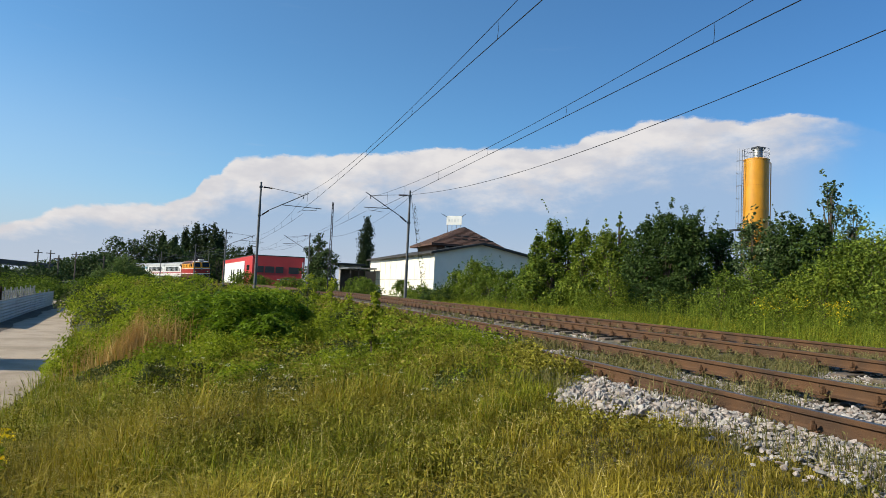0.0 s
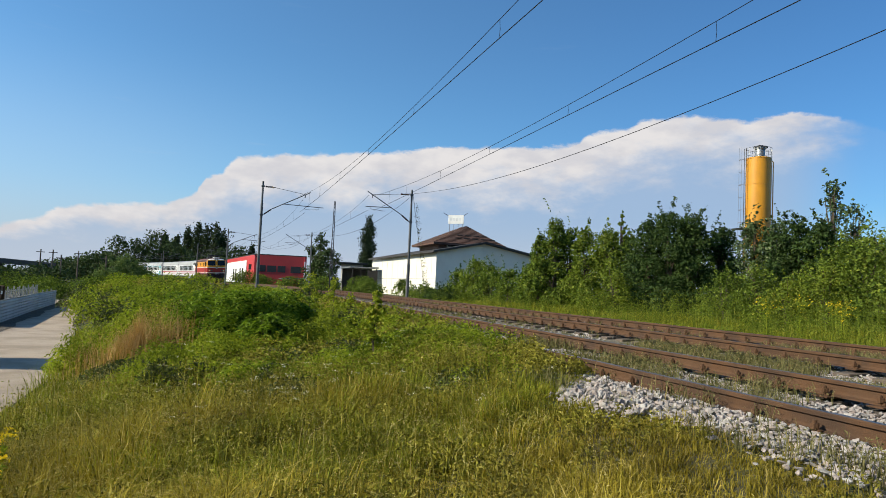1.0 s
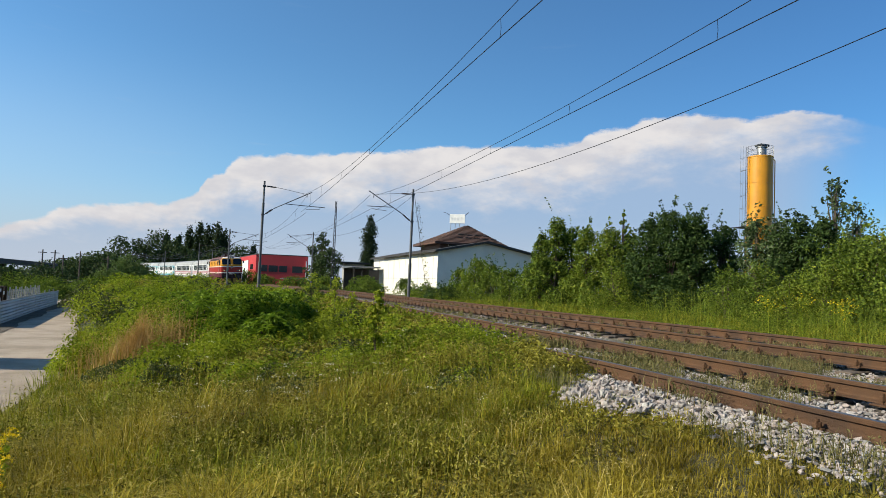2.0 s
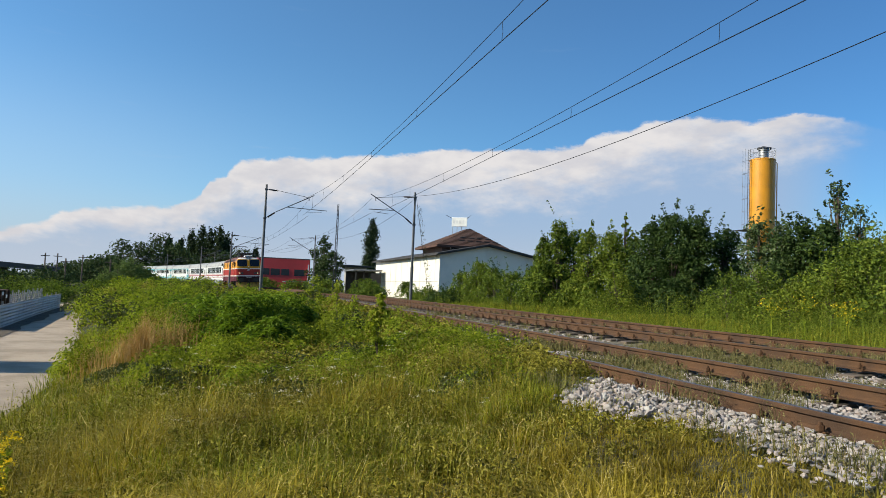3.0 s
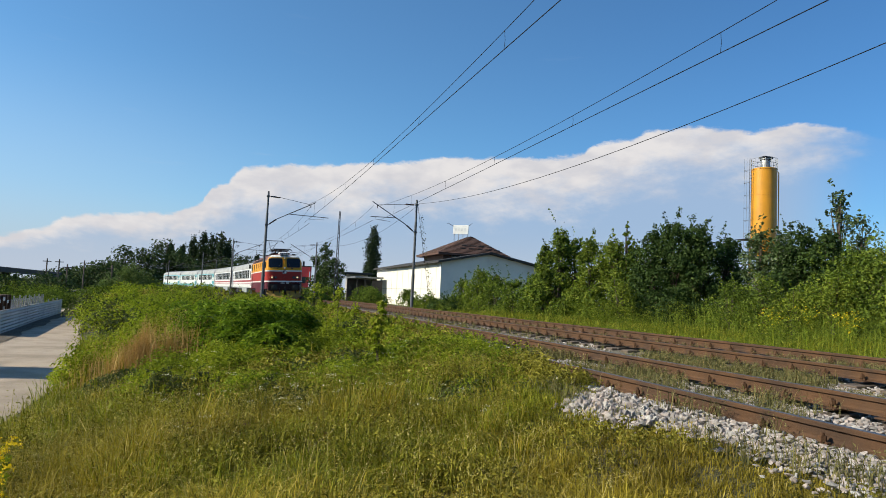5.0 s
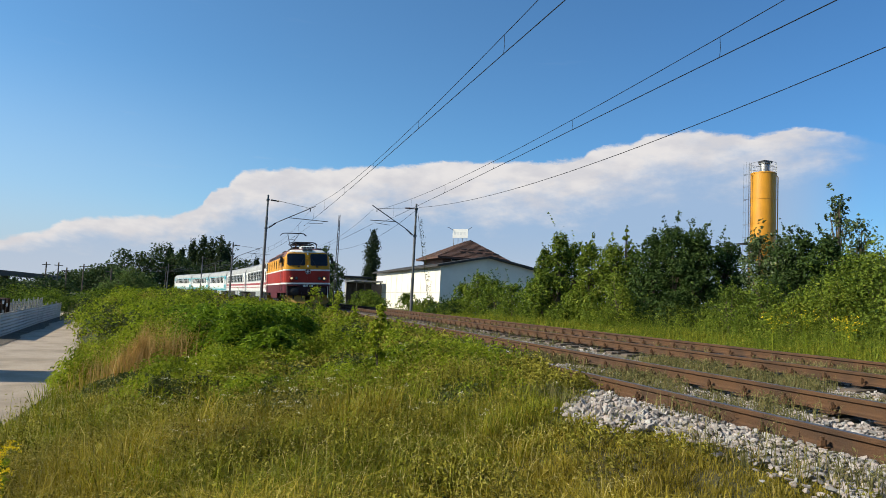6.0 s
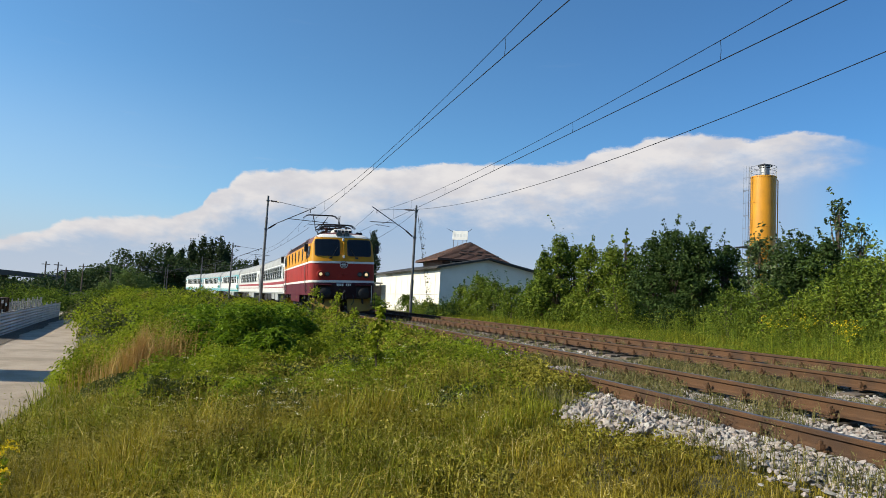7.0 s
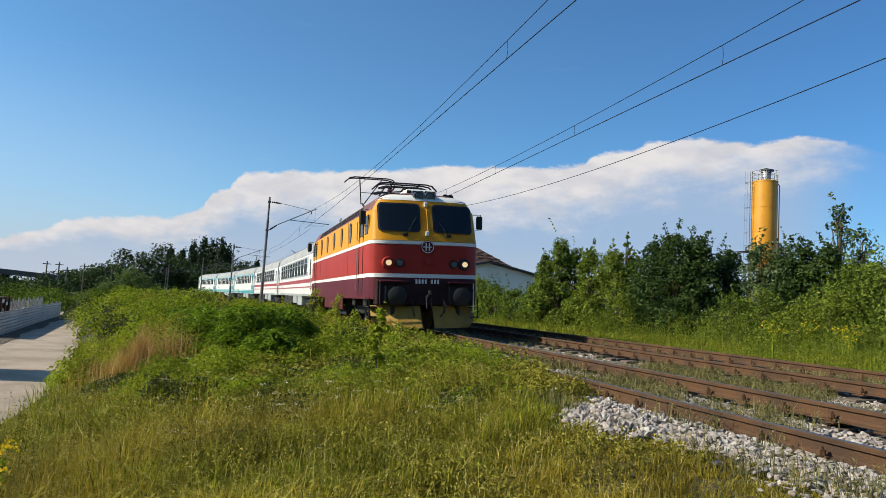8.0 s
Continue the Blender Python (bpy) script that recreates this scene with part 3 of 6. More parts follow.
def make_red_building():
    h = thing("workshop_building", "flat-roofed workshop with red panels and a white end wall", "building")
    c, zt, zb = Vector((7.7, 150)), 6.2, -0.7
    le, re = Vector((2.4, 209)), Vector((18.6, 148))
    back = re + (le - c)

    def wall(name, p, q, z0, z1, mat, out=0.0, thick=0.4):
        d = (q - p).normalized()
        n = Vector((d.y, -d.x))
        a, b = p + n * out, q + n * out
        a2, b2 = p - n * thick, q - n * thick
        v = [(a.x, a.y, z0), (b.x, b.y, z0), (b2.x, b2.y, z0), (a2.x, a2.y, z0)]
        return Mesh().add(v + [(x, y, z1) for x, y, _ in v], [(3, 2, 1, 0), (4, 5, 6, 7), (0, 1, 5, 4), (1, 2, 6, 5), (2, 3, 7, 6), (3, 0, 4, 7)])

    end = part("end_wall", wall("", le, c, zb, zt, REDPANEL), REDPANEL, h)
    front = part("front_wall", wall("", c, re, zb, zt, REDPANEL), REDPANEL, h)
    part("side_wall", wall("", re, back, zb, zt, REDPANEL), REDPANEL, h)
    part("rear_wall", wall("", back, le, zb, zt, REDPANEL), REDPANEL, h)
    part("white_panel", wall("", le.lerp(c, 0.05), le.lerp(c, 0.80), zb, zt - 1.0, SIGNWHITE, 0.12), SIGNWHITE, end, "white facade panel")
    for u in (0.38, 0.46, 0.60, 0.68):
        part("window", wall("", le.lerp(c, u), le.lerp(c, u + 0.035), 0.6, 3.4, SHADEDPANE, 0.16), SHADEDPANE, end)
    part("window", wall("", le.lerp(c, 0.86), le.lerp(c, 0.93), 3.0, 4.2, SHADEDPANE, 0.06), SHADEDPANE, end)
    for u0, u1 in ((0.08, 0.22), (0.25, 0.42), (0.45, 0.60), (0.70, 0.90)):
        part("window", wall("", c.lerp(re, u0), c.lerp(re, u1), 2.6, 4.0, SHADEDPANE, 0.06), SHADEDPANE, front)
    part("pillar", wall("", c.lerp(re, 0.96), c.lerp(re, 0.98), zb, 5.2, SIGNWHITE, 0.3), SIGNWHITE, front, "white pillar")
    part("roof", Mesh().add([(p.x, p.y, zt + k) for k in (0, 0.22) for p in (le, c, re, back)], [(3, 2, 1, 0), (4, 5, 6, 7), (0, 1, 5, 4), (1, 2, 6, 5), (2, 3, 7, 6), (3, 0, 4, 7)]), ROOFDARK, h)
    cp = thing("loading_canopy", "low grey sheet canopy beside the red workshop", "canopy")
    part("roof_sheet", Mesh().prism([(12.5, 1.15), (19.5, 1.45), (19.5, 1.6), (12.5, 1.3)], 138, 144), GALV, cp)
    for x in (13, 16, 19):
        part("post", Mesh().tube([(x, 141, -0.6), (x, 141, 1.3)], 0.08, 6), GALV, cp)


make_red_building()


def make_sheds():
    a = thing("trackside_shed", "small grey shed with a flat overhanging roof", "shed")
    x, y = 23.6, 128
    w = part("wall", Mesh().box((x, y, -0.6), (x + 3.4, y + 5, 4.6)), CONCRETE, a)
    part("roof", Mesh().box((x - 1.4, y - 1, 4.6), (x + 4.2, y + 6, 4.95), 0.03), ROOFDARK, a)
    part("window", Mesh().box((x + 0.5, y - 0.05, 1.6), (x + 2.6, y + 0.03, 3.3)), SHADEDPANE, w)
    b = thing("lean_to", "open lean-to with a pale sheet roof and dark inside", "shed")
    part("roof", Mesh().prism([(18.6, 3.2), (22.9, 3.25), (22.9, 3.45), (18.6, 3.4)], 97, 106), GALV, b)
    part("rear_wall", Mesh().box((19.0, 105.4, -0.6), (22.8, 105.8, 3.2)), ROOFDARK, b)
    for k in range(4):
        part("post", Mesh().box((19.0 + k * 1.2, 97.5, -0.6), (19.15 + k * 1.2, 97.65, 3.2)), ROOFDARK, b)
    part("side_boarding", Mesh().box((21.2, 97.2, -0.6), (22.8, 97.35, 2.9)), ROOFDARK, b)
    c = thing("lattice_pole", "tall slim steel lattice pole beside the line", "pole", pose(13.6, 83.5, 0))
    leg = lambda sx, sy: Mesh().tube([(sx * 0.17, sy * 0.17, -0.5), (sx * 0.07, sy * 0.07, 11.1)], 0.03, 6)
    for sx in (-1, 1):
        for sy in (-1, 1):
            part("leg", leg(sx, sy), DARKSTEEL, c)
    br = Mesh()
    for k in range(22):
        z0, z1 = k * 0.5, k * 0.5 + 0.5
        r0, r1 = 0.17 - 0.10 * z0 / 11, 0.17 - 0.10 * z1 / 11
        s = 1 if k % 2 else -1
        for q in (-1, 1):
            br.tube([(-s * r0, q * r0, z0), (s * r1, q * r1, z1)], 0.014, 4)
            br.tube([(q * r0, -s * r0, z0), (q * r1, s * r1, z1)], 0.014, 4)
    part("bracing", br, DARKSTEEL, c)


make_sheds()


def make_silo():
    r, zt = 1.22, 15.65
    s = thing("silo", "tall yellow steel silo with a caged ladder and top railing", "silo", pose(52.2, 54.0, 0))
    body = part("body", Mesh().lathe([(0.25, 5.4), (r, 8.0), (r, 8.02), (r, zt - 0.05), (r - 0.05, zt), (0.6, zt + 0.12)], n=40), SILOYEL, s, smooth=True)
    for z in (8.1, 10.4, 12.9, zt - 0.1):
        part("seam_band", Mesh().lathe([(r - 0.01, z - 0.05), (r + 0.025, z - 0.05), (r + 0.025, z + 0.05), (r - 0.01, z + 0.05)], n=40), SILOYEL, body)
    for k in range(4):
        a = math.pi / 4 + k * math.pi / 2
        p = Vector((math.cos(a) * r, math.sin(a) * r, 0))
        part("leg", Mesh().tube([(p.x, p.y, -0.6), (p.x, p.y, 8.2)], 0.11, 8), SILOYEL, s)
    part("filter", Mesh().lathe([(0.46, zt), (0.46, zt + 0.9), (0.44, zt + 0.95), (0.55, zt + 0.96), (0.55, zt + 1.05), (0.0, zt + 1.12)], (0.15, 0, 0), 20), GALV, s, "silvery round filter", smooth=True)
    part("filter_hood", Mesh().box((-0.35, -0.45, zt + 1.06), (0.75, 0.45, zt + 1.3), 0.04), DARKSTEEL, s)
    rail = Mesh()
    n = 14
    for z in (zt + 0.5, zt + 1.0):
        rail.tube([(r * math.cos(2 * math.pi * k / 28), r * math.sin(2 * math.pi * k / 28), z) for k in range(29)], 0.02, 5)
    for k in range(n):
        a = 2 * math.pi * k / n
        rail.tube([(r * math.cos(a), r * math.sin(a), zt - 0.1), (r * math.cos(a), r * math.sin(a), zt + 1.0)], 0.02, 5)
    part("railing", rail, GALV, s)
    la = Mesh()
    d = Vector((-0.95, 0.31, 0))
    t = Vector((-0.31, -0.95, 0))
    foot = d * (r + 0.18)
    for q in (-0.22, 0.22):
        p = foot + t * q
        la.tube([(p.x, p.y, 3.0), (p.x, p.y, zt + 1.0)], 0.022, 5)
    for k in range(42):
        z = 3.2 + k * 0.3
        la.tube([foot + t * -0.22 + Vector((0, 0, z)), foot + t * 0.22 + Vector((0, 0, z))], 0.012, 4)
    cage = part("ladder", la, DARKSTEEL, s)
    ho = Mesh()
    arc = [(math.cos(a), math.sin(a)) for a in [math.radians(-100 + 25 * k) for k in range(9)]]
    for k in range(9):
        z = 5.0 + k * 1.3
        ho.tube([foot + d * (0.28 + 0.36 * c) + t * (0.36 * w) + Vector((0, 0, z)) for c, w in arc], 0.018, 4)
    for c, w in arc[::2]:
        p = foot + d * (0.28 + 0.36 * c) + t * (0.36 * w)
        ho.tube([(p.x, p.y, 5.0), (p.x, p.y, zt + 1.0)], 0.015, 4)
    part("safety_cage", ho, GALV, cage)
    part("platform", Mesh().box((-2.4, -0.4, 8.2), (-1.0, 1.2, 8.28), 0.02), DARKSTEEL, s)
    part("pipe", Mesh().tube([(1.0, -0.9, 2.0), (1.0, -0.9, 15.2), (0.6, -0.6, 15.8)], 0.05, 8), SILOYEL, s)


make_silo()


def make_fence():
    fe = thing("sheet_fence", "low weathered white corrugated sheet fence along the dirt road", "fence")
    ys = np.arange(30.0, 50.1, 2.0)
    for y in ys:
        a, b = Vector((float(fence_x(y)), y, 0)), Vector((float(fence_x(y + 2)), y + 2, 0))
        d = (b - a).normalized()
        n = Vector((d.y, -d.x, 0))
        prof = []
        k = 28
        for j in range(k + 1):
            z = -1.52 + 0.98 * j / k
            prof.append((0.022 * math.cos(j * math.pi / 2), z))
        tilt = random.uniform(-0.02, 0.03)
        rings = []
        for e in (a + d * 0.01, b - d * 0.01):
            rings.append([e + n * (o + 0.012 + tilt * (z + 1.5)) + Vector((0, 0, z)) for o, z in prof] + [e + n * (o - 0.006 + tilt * (z + 1.5)) + Vector((0, 0, z)) for o, z in reversed(prof)])
        part("panel", Mesh().rings(rings), FENCEWHITE, fe)
        part("post", Mesh().box((a.x - 0.09, a.y - 0.03, -1.6), (a.x - 0.03, a.y + 0.03, -0.42)), GALV, fe)
    pk = thing("picket_fence", "pale worn picket fence behind the sheet fence", "fence")
    for y in np.arange(38, 52, 0.62):
        x = float(fence_x(y)) - 1.1
        hgt = -0.28 + 0.1 * math.sin(y * 3.7)
        part("picket", Mesh().box((x - 0.02, y - 0.07, -1.55), (x + 0.02, y + 0.07, hgt), 0.006), CONCRETE, pk)
    for z in (-0.9, -0.45):
        part("rail", Mesh().tube([(float(fence_x(y)) - 1.15, y, z) for y in np.arange(38, 52.1, 2)], 0.03, 5), CONCRETE, pk)


make_fence()


def make_skip():
    """A battered steel bin behind the fence, with pale scrawls on its side."""
    k = thing("steel_container", "rusty brown steel container with pale scrawls behind the fence", "container", pose(-11.1, 37.4, -1.5, 0, 0, 4))
    body = part("body", Mesh().prism([(-1.0, 0.25), (1.0, 0.25), (1.15, 1.42), (-1.15, 1.42)], -1.4, 1.4), RUST, k)
    part("base", Mesh().box((-0.9, -1.2, 0), (0.9, 1.2, 0.25), 0.02), DARKSTEEL, k)
    for y in (-1.4, -0.5, 0.4, 1.3):
        part("rib", Mesh().box((1.07, y, 0.3), (1.2, y + 0.09, 1.4), 0.01), RUST, body)
    for y, z in ((-1.1, 1.05), (-0.2, 1.15), (0.6, 1.0)):
        part("scrawl", Mesh().box((1.13, y, z), (1.162, y + 0.45, z + 0.16)), GREYPRINT, body, "pale painted scrawl")


make_skip()


def make_overpass():
    o = thing("road_overpass", "dark concrete road overpass far behind the trees", "bridge")
    y = 120.0
    part("deck", Mesh().prism([(-110, 1.7), (-33, 1.55), (-26, 1.2), (-26, 2.0), (-33, 2.4), (-110, 2.75)], y, y + 9), OLDCONCRETE, o)
    part("parapet", Mesh().prism([(-110, 2.75), (-33, 2.4), (-33, 2.75), (-110, 3.15)], y, y + 0.3), OLDCONCRETE, o)
    for x in (-100, -82, -64, -46, -34):
        part("pier", Mesh().box((x - 0.8, y + 1, -2), (x + 0.8, y + 7, 1.75), 0.05), OLDCONCRETE, o)
    for x, yy, zt in ((-19.6, 100, 2.9), (-26, 118, 4.0), (-24.3, 118, 4.0), (-13.5, 95, 3.0), (-11.6, 95, 2.8), (-22.0, 125, 4.2)):
        p = thing("wooden_pole", "slim weathered timber line pole", "pole", pose(x, yy, 0), group="line poles")
        part("shaft", Mesh().tube([(0, 0, -1.6), (0, 0, zt)], [0.13, 0.09], 8), SLEEPER, p)
        part("crossarm", Mesh().box((-0.6, -0.04, zt - 0.5), (0.6, 0.04, zt - 0.38), 0.01), SLEEPER, p)


make_overpass()


# an unseen board, added beside the road to throw the shade across it
hb = thing("hoarding", "unseen plain board added to cast the shade on the dirt road", "hoarding", pose(-10.6, 19.3, 0))
part("boarding", Mesh().box((-0.04, -1.1, -1.5), (0.04, 1.1, 3.6), 0.01), SLEEPER, hb)
for y in (-1.0, 1.0):
    part("post", Mesh().box((-0.16, y - 0.06, -1.7), (-0.045, y + 0.06, 3.5), 0.01), SLEEPER, hb)


# ---- the train ----
LRED = principled("loco_red_paint", (0.34, 0.030, 0.022), 0.45, 0.0, 0.08, 0.9, 14, 0.05, dirt=0.25, dirt_color=(0.24, 0.045, 0.035), spec=0.25)
LMAROON = principled("loco_maroon_paint", (0.10, 0.016, 0.028), 0.5, 0.0, 0.12, 1.2, 20, 0.1, dirt=0.4, dirt_color=(0.08, 0.03, 0.028), spec=0.2)
LYELLOW = principled("loco_yellow_paint", (0.62, 0.27, 0.010), 0.45, 0.0, 0.06, 0.9, 14, 0.05, dirt=0.2, dirt_color=(0.42, 0.2, 0.03), spec=0.25)
LWHITE = principled("loco_white_paint", (0.78, 0.77, 0.74), 0.4, 0.0, 0.06, 1.5, 20, 0.05, dirt=0.2, dirt_color=(0.5, 0.46, 0.42))
ROOFBROWN = principled("loco_roof_brown", (0.16, 0.06, 0.05), 0.6, 0.0, 0.15, 1.2, 20, 0.2, dirt=0.3)
BLACKGEAR = principled("black_running_gear", (0.022, 0.02, 0.02), 0.65, 0.2, 0.2, 3, 30, 0.3, dirt=0.35, dirt_color=(0.06, 0.045, 0.035))
GEARBROWN = principled("dusty_brown_wheel", (0.13, 0.09, 0.065), 0.7, 0.3, 0.2, 3, 30, 0.3)
RUBBER = principled("black_rubber", (0.012, 0.012, 0.013), 0.6, 0.0, 0.1, 5, 40, 0.0)
WINDSCREEN = glass("tinted_windscreen", (0.006, 0.008, 0.013), 0.0)
BEAM = principled("grimy_maroon_beam", (0.035, 0.014, 0.016), 0.6, 0.0, 0.2, 2, 30, 0.2, dirt=0.4, dirt_color=(0.03, 0.022, 0.02), spec=0.2)
PLOWYELLOW = principled("dusty_yellow_plough", (0.36, 0.21, 0.03), 0.7, 0.0, 0.15, 2, 20, 0.2, dirt=0.5, dirt_color=(0.22, 0.15, 0.08))
LAMPLIT = glow("lit_headlamp", (1.0, 0.76, 0.42), 0.6)
LAMPGREY = principled("unlit_lamp_glass", (0.12, 0.135, 0.13), 0.2, 0.0, 0.1, 6, 40, 0.0)
CHROME = principled("bright_lamp_rim", (0.5, 0.5, 0.48), 0.3, 0.9, 0.1, 6, 40, 0.0)
CWHITE = principled("coach_white_paint", (0.72, 0.73, 0.74), 0.4, 0.0, 0.06, 0.7, 14, 0.05, dirt=0.25, dirt_color=(0.45, 0.43, 0.40))
CGREY = principled("coach_grey_paint", (0.36, 0.38, 0.40), 0.45, 0.0, 0.08, 0.7, 14, 0.05, dirt=0.2)
CROOF = principled("coach_roof_grey", (0.38, 0.38, 0.38), 0.6, 0.1, 0.12, 0.6, 12, 0.1, dirt=0.3, dirt_color=(0.22, 0.2, 0.18))
CRED = principled("coach_red_stripe", (0.34, 0.05, 0.07), 0.4, 0.0, 0.06, 0.8, 14, 0.0)
CTEAL = principled("coach_teal_paint", (0.03, 0.33, 0.42), 0.4, 0.0, 0.1, 0.7, 14, 0.05, dirt=0.2)
COACHPANE = glass("coach_window_glass", (0.03, 0.04, 0.05))

LOCO_LEN = 14.3


def bow(x):
    """How far the front stands back from its foremost point, over the distance from the middle."""
    return float(np.interp(abs(x), [0, 0.7, 1.1, 1.36, 1.46, 1.5], [0.0, 0.02, 0.06, 0.13, 0.24, 0.42]))


def lean(z):
    return float(np.interp(z, [0.9, 2.6, 3.5, 3.84, 4.0, 4.1], [0.0, 0.0, 0.24, 0.34, 0.55, 0.9]))


def half(z):
    return float(np.interp(z, [0.9, 2.6, 3.48, 3.84, 4.0, 4.08], [1.5, 1.5, 1.47, 1.27, 0.95, 0.55])) / 1.5


ARC = [-1.5, -1.46, -1.36, -1.1, -0.7, -0.25, 0.25, 0.7, 1.1, 1.36, 1.46, 1.5]


def footprint(z, grow=0.0):
    k = half(z)
    pts = [Vector((x * k * (1 + grow / 1.5), bow(x) + lean(z) - grow, z)) for x in ARC]
    return pts + [Vector((p.x, LOCO_LEN - p.y, z)) for p in reversed(pts)]


def band(zs, grow=0.0, caps=True):
    return Mesh().rings([footprint(z, grow) for z in zs], True, caps)


def nose_panel(x0, x1, z0, z1, out, thick=0.03, nx=6, cut=0.0):
    """A panel that follows the front between x0, x1 and z0, z1, with cut-off corners."""
    xs = [x0, x0 + cut * 0.35, x0 + cut, *np.linspace(x0 + cut, x1 - cut, nx + 1)[1:-1], x1 - cut, x1 - cut * 0.35, x1]
    rings = []
    for x in xs:
        e = min(x - x0, x1 - x)
        k = cut * (1 - math.sqrt(max(0.0, 1 - (1 - min(1, e / cut)) ** 2))) if cut else 0.0
        ring = []
        for z in np.linspace(z0 + k, z1 - k, 6):
            ring.append(Vector((x, bow(x) + lean(z) - out, z)))
        rings.append(ring + [p + Vector((0, thick, 0)) for p in reversed(ring)])
    return Mesh().rings(rings)


def flip(mesh):
    """The same part at the other end of the body."""
    m = Mesh()
    m.v = [(-x, LOCO_LEN - y, z) for x, y, z in mesh.v]
    m.f = list(mesh.f)
    return m


WHEELS = []


def make_bogie(parent, y, wheel_r, base, material):
    """A four-wheeled running gear under parent, centred at y."""
    for x in (-1.02, 1.02):
        fr = Mesh().prism([(y - base / 2 - 0.6, wheel_r + 0.28), (y - base / 2 - 0.3, wheel_r + 0.02), (y - base / 2 + 0.5, wheel_r - 0.02), (y - 0.5, wheel_r - 0.16), (y + 0.5, wheel_r - 0.16), (y + base / 2 - 0.5, wheel_r - 0.02), (y + base / 2 + 0.3, wheel_r + 0.02), (y + base / 2 + 0.6, wheel_r + 0.28)], x - 0.07, x + 0.07, "x")
        bf = part("bogie_frame", fr, BLACKGEAR, parent)
        for dy in (-base / 2 - 0.32, -base / 2 + 0.32, base / 2 - 0.32, base / 2 + 0.32):
            part("coil_spring", Mesh().lathe([(0.09 if k % 2 else 0.075, wheel_r - 0.18 + k * 0.05) for k in range(9)], (x, y + dy, 0), 10), BLACKGEAR, bf)
        for dy in (-base / 2, base / 2):
            part("axle_box", Mesh().box((x - 0.14, y + dy - 0.16, wheel_r - 0.15), (x + 0.14, y + dy + 0.16, wheel_r + 0.16), 0.03), BLACKGEAR, bf)
    for dy in (-base / 2, base / 2):
        w = Mesh()
        w.tube([(-0.78, 0, 0), (0.78, 0, 0)], 0.08, 10)
        for sx in (-1, 1):
            w.lathe([(0.12, sx * 0.80), (0.16, sx * 0.815), (wheel_r - 0.12, sx * 0.775), (wheel_r - 0.06, sx * 0.81), (wheel_r, sx * 0.805), (wheel_r, sx * 0.715), (wheel_r + 0.03, sx * 0.70), (wheel_r + 0.03, sx * 0.68), (wheel_r - 0.1, sx * 0.68), (0.12, sx * 0.70)], (0, 0, 0), 28, "x")
            for k in range(4):
                a = k * math.pi / 2
                w.tube([(sx * 0.79, 0.3 * math.cos(a), 0.3 * math.sin(a)), (sx * 0.815, 0.3 * math.cos(a), 0.3 * math.sin(a))], 0.04, 6)
        ob = part("wheelset", w, GEARBROWN, parent, m=pose(0, y + dy, wheel_r))
        WHEELS.append((ob.name, wheel_r))


def make_pantograph(parent, y, up, label):
    """A single-arm current collector on the roof, raised by up metres."""
    z = 4.28
    f = Mesh()
    for x in (-0.62, 0.62):
        f.tube([(x, y - 0.75, z), (x, y + 0.75, z)], 0.045, 6)
    for q in (-0.75, 0.0, 0.75):
        f.tube([(-0.62, y + q, z), (0.62, y + q, z)], 0.03, 6)
    p = part("pantograph", f, DARKSTEEL, parent, label)
    ins = Mesh()
    for x in (-0.62, 0.62):
        for q in (-0.7, 0.7):
            ins.lathe([(0.07 if k % 2 else 0.045, 4.0 + k * 0.045) for k in range(7)], (x, y + q, 0), 10)
    part("insulator", ins, INSUL, p)
    knee = Vector((0, y + 1.15, z + 0.12 + up * 0.42))
    head = Vector((0, y - 0.55, z + 0.16 + up))
    a = Mesh().tube([(0, y - 0.3, z + 0.05), knee], [0.05, 0.04], 8)
    a.tube([(0.2, y - 0.55, z + 0.02), knee + Vector((0.05, -0.1, -0.1))], 0.016, 6)
    part("lower_arm", a, DARKSTEEL, p)
    b = Mesh()
    for sx in (-1, 1):
        b.tube([knee + Vector((sx * 0.06, 0, 0)), head + Vector((sx * 0.42, 0, -0.06))], 0.022, 6)
    b.tube([knee.lerp(head, 0.45) + Vector((-0.22, 0, 0)), knee.lerp(head, 0.45) + Vector((0.22, 0, 0))], 0.014, 5)
    part("upper_arm", b, DARKSTEEL, p)
    c = Mesh()
    for q in (-0.16, 0.16):
        c.tube([head + Vector((-0.98, q, -0.2)), head + Vector((-0.82, q, -0.04)), head + Vector((-0.62, q, 0)), head + Vector((0.62, q, 0)), head + Vector((0.82, q, -0.04)), head + Vector((0.98, q, -0.2))], 0.026, 6)
    for sx in (-0.45, 0.45):
        c.tube([head + Vector((sx, -0.16, 0)), head + Vector((sx, 0.16, 0))], 0.018, 5)
    part("collector_head", c, DARKSTEEL, p)


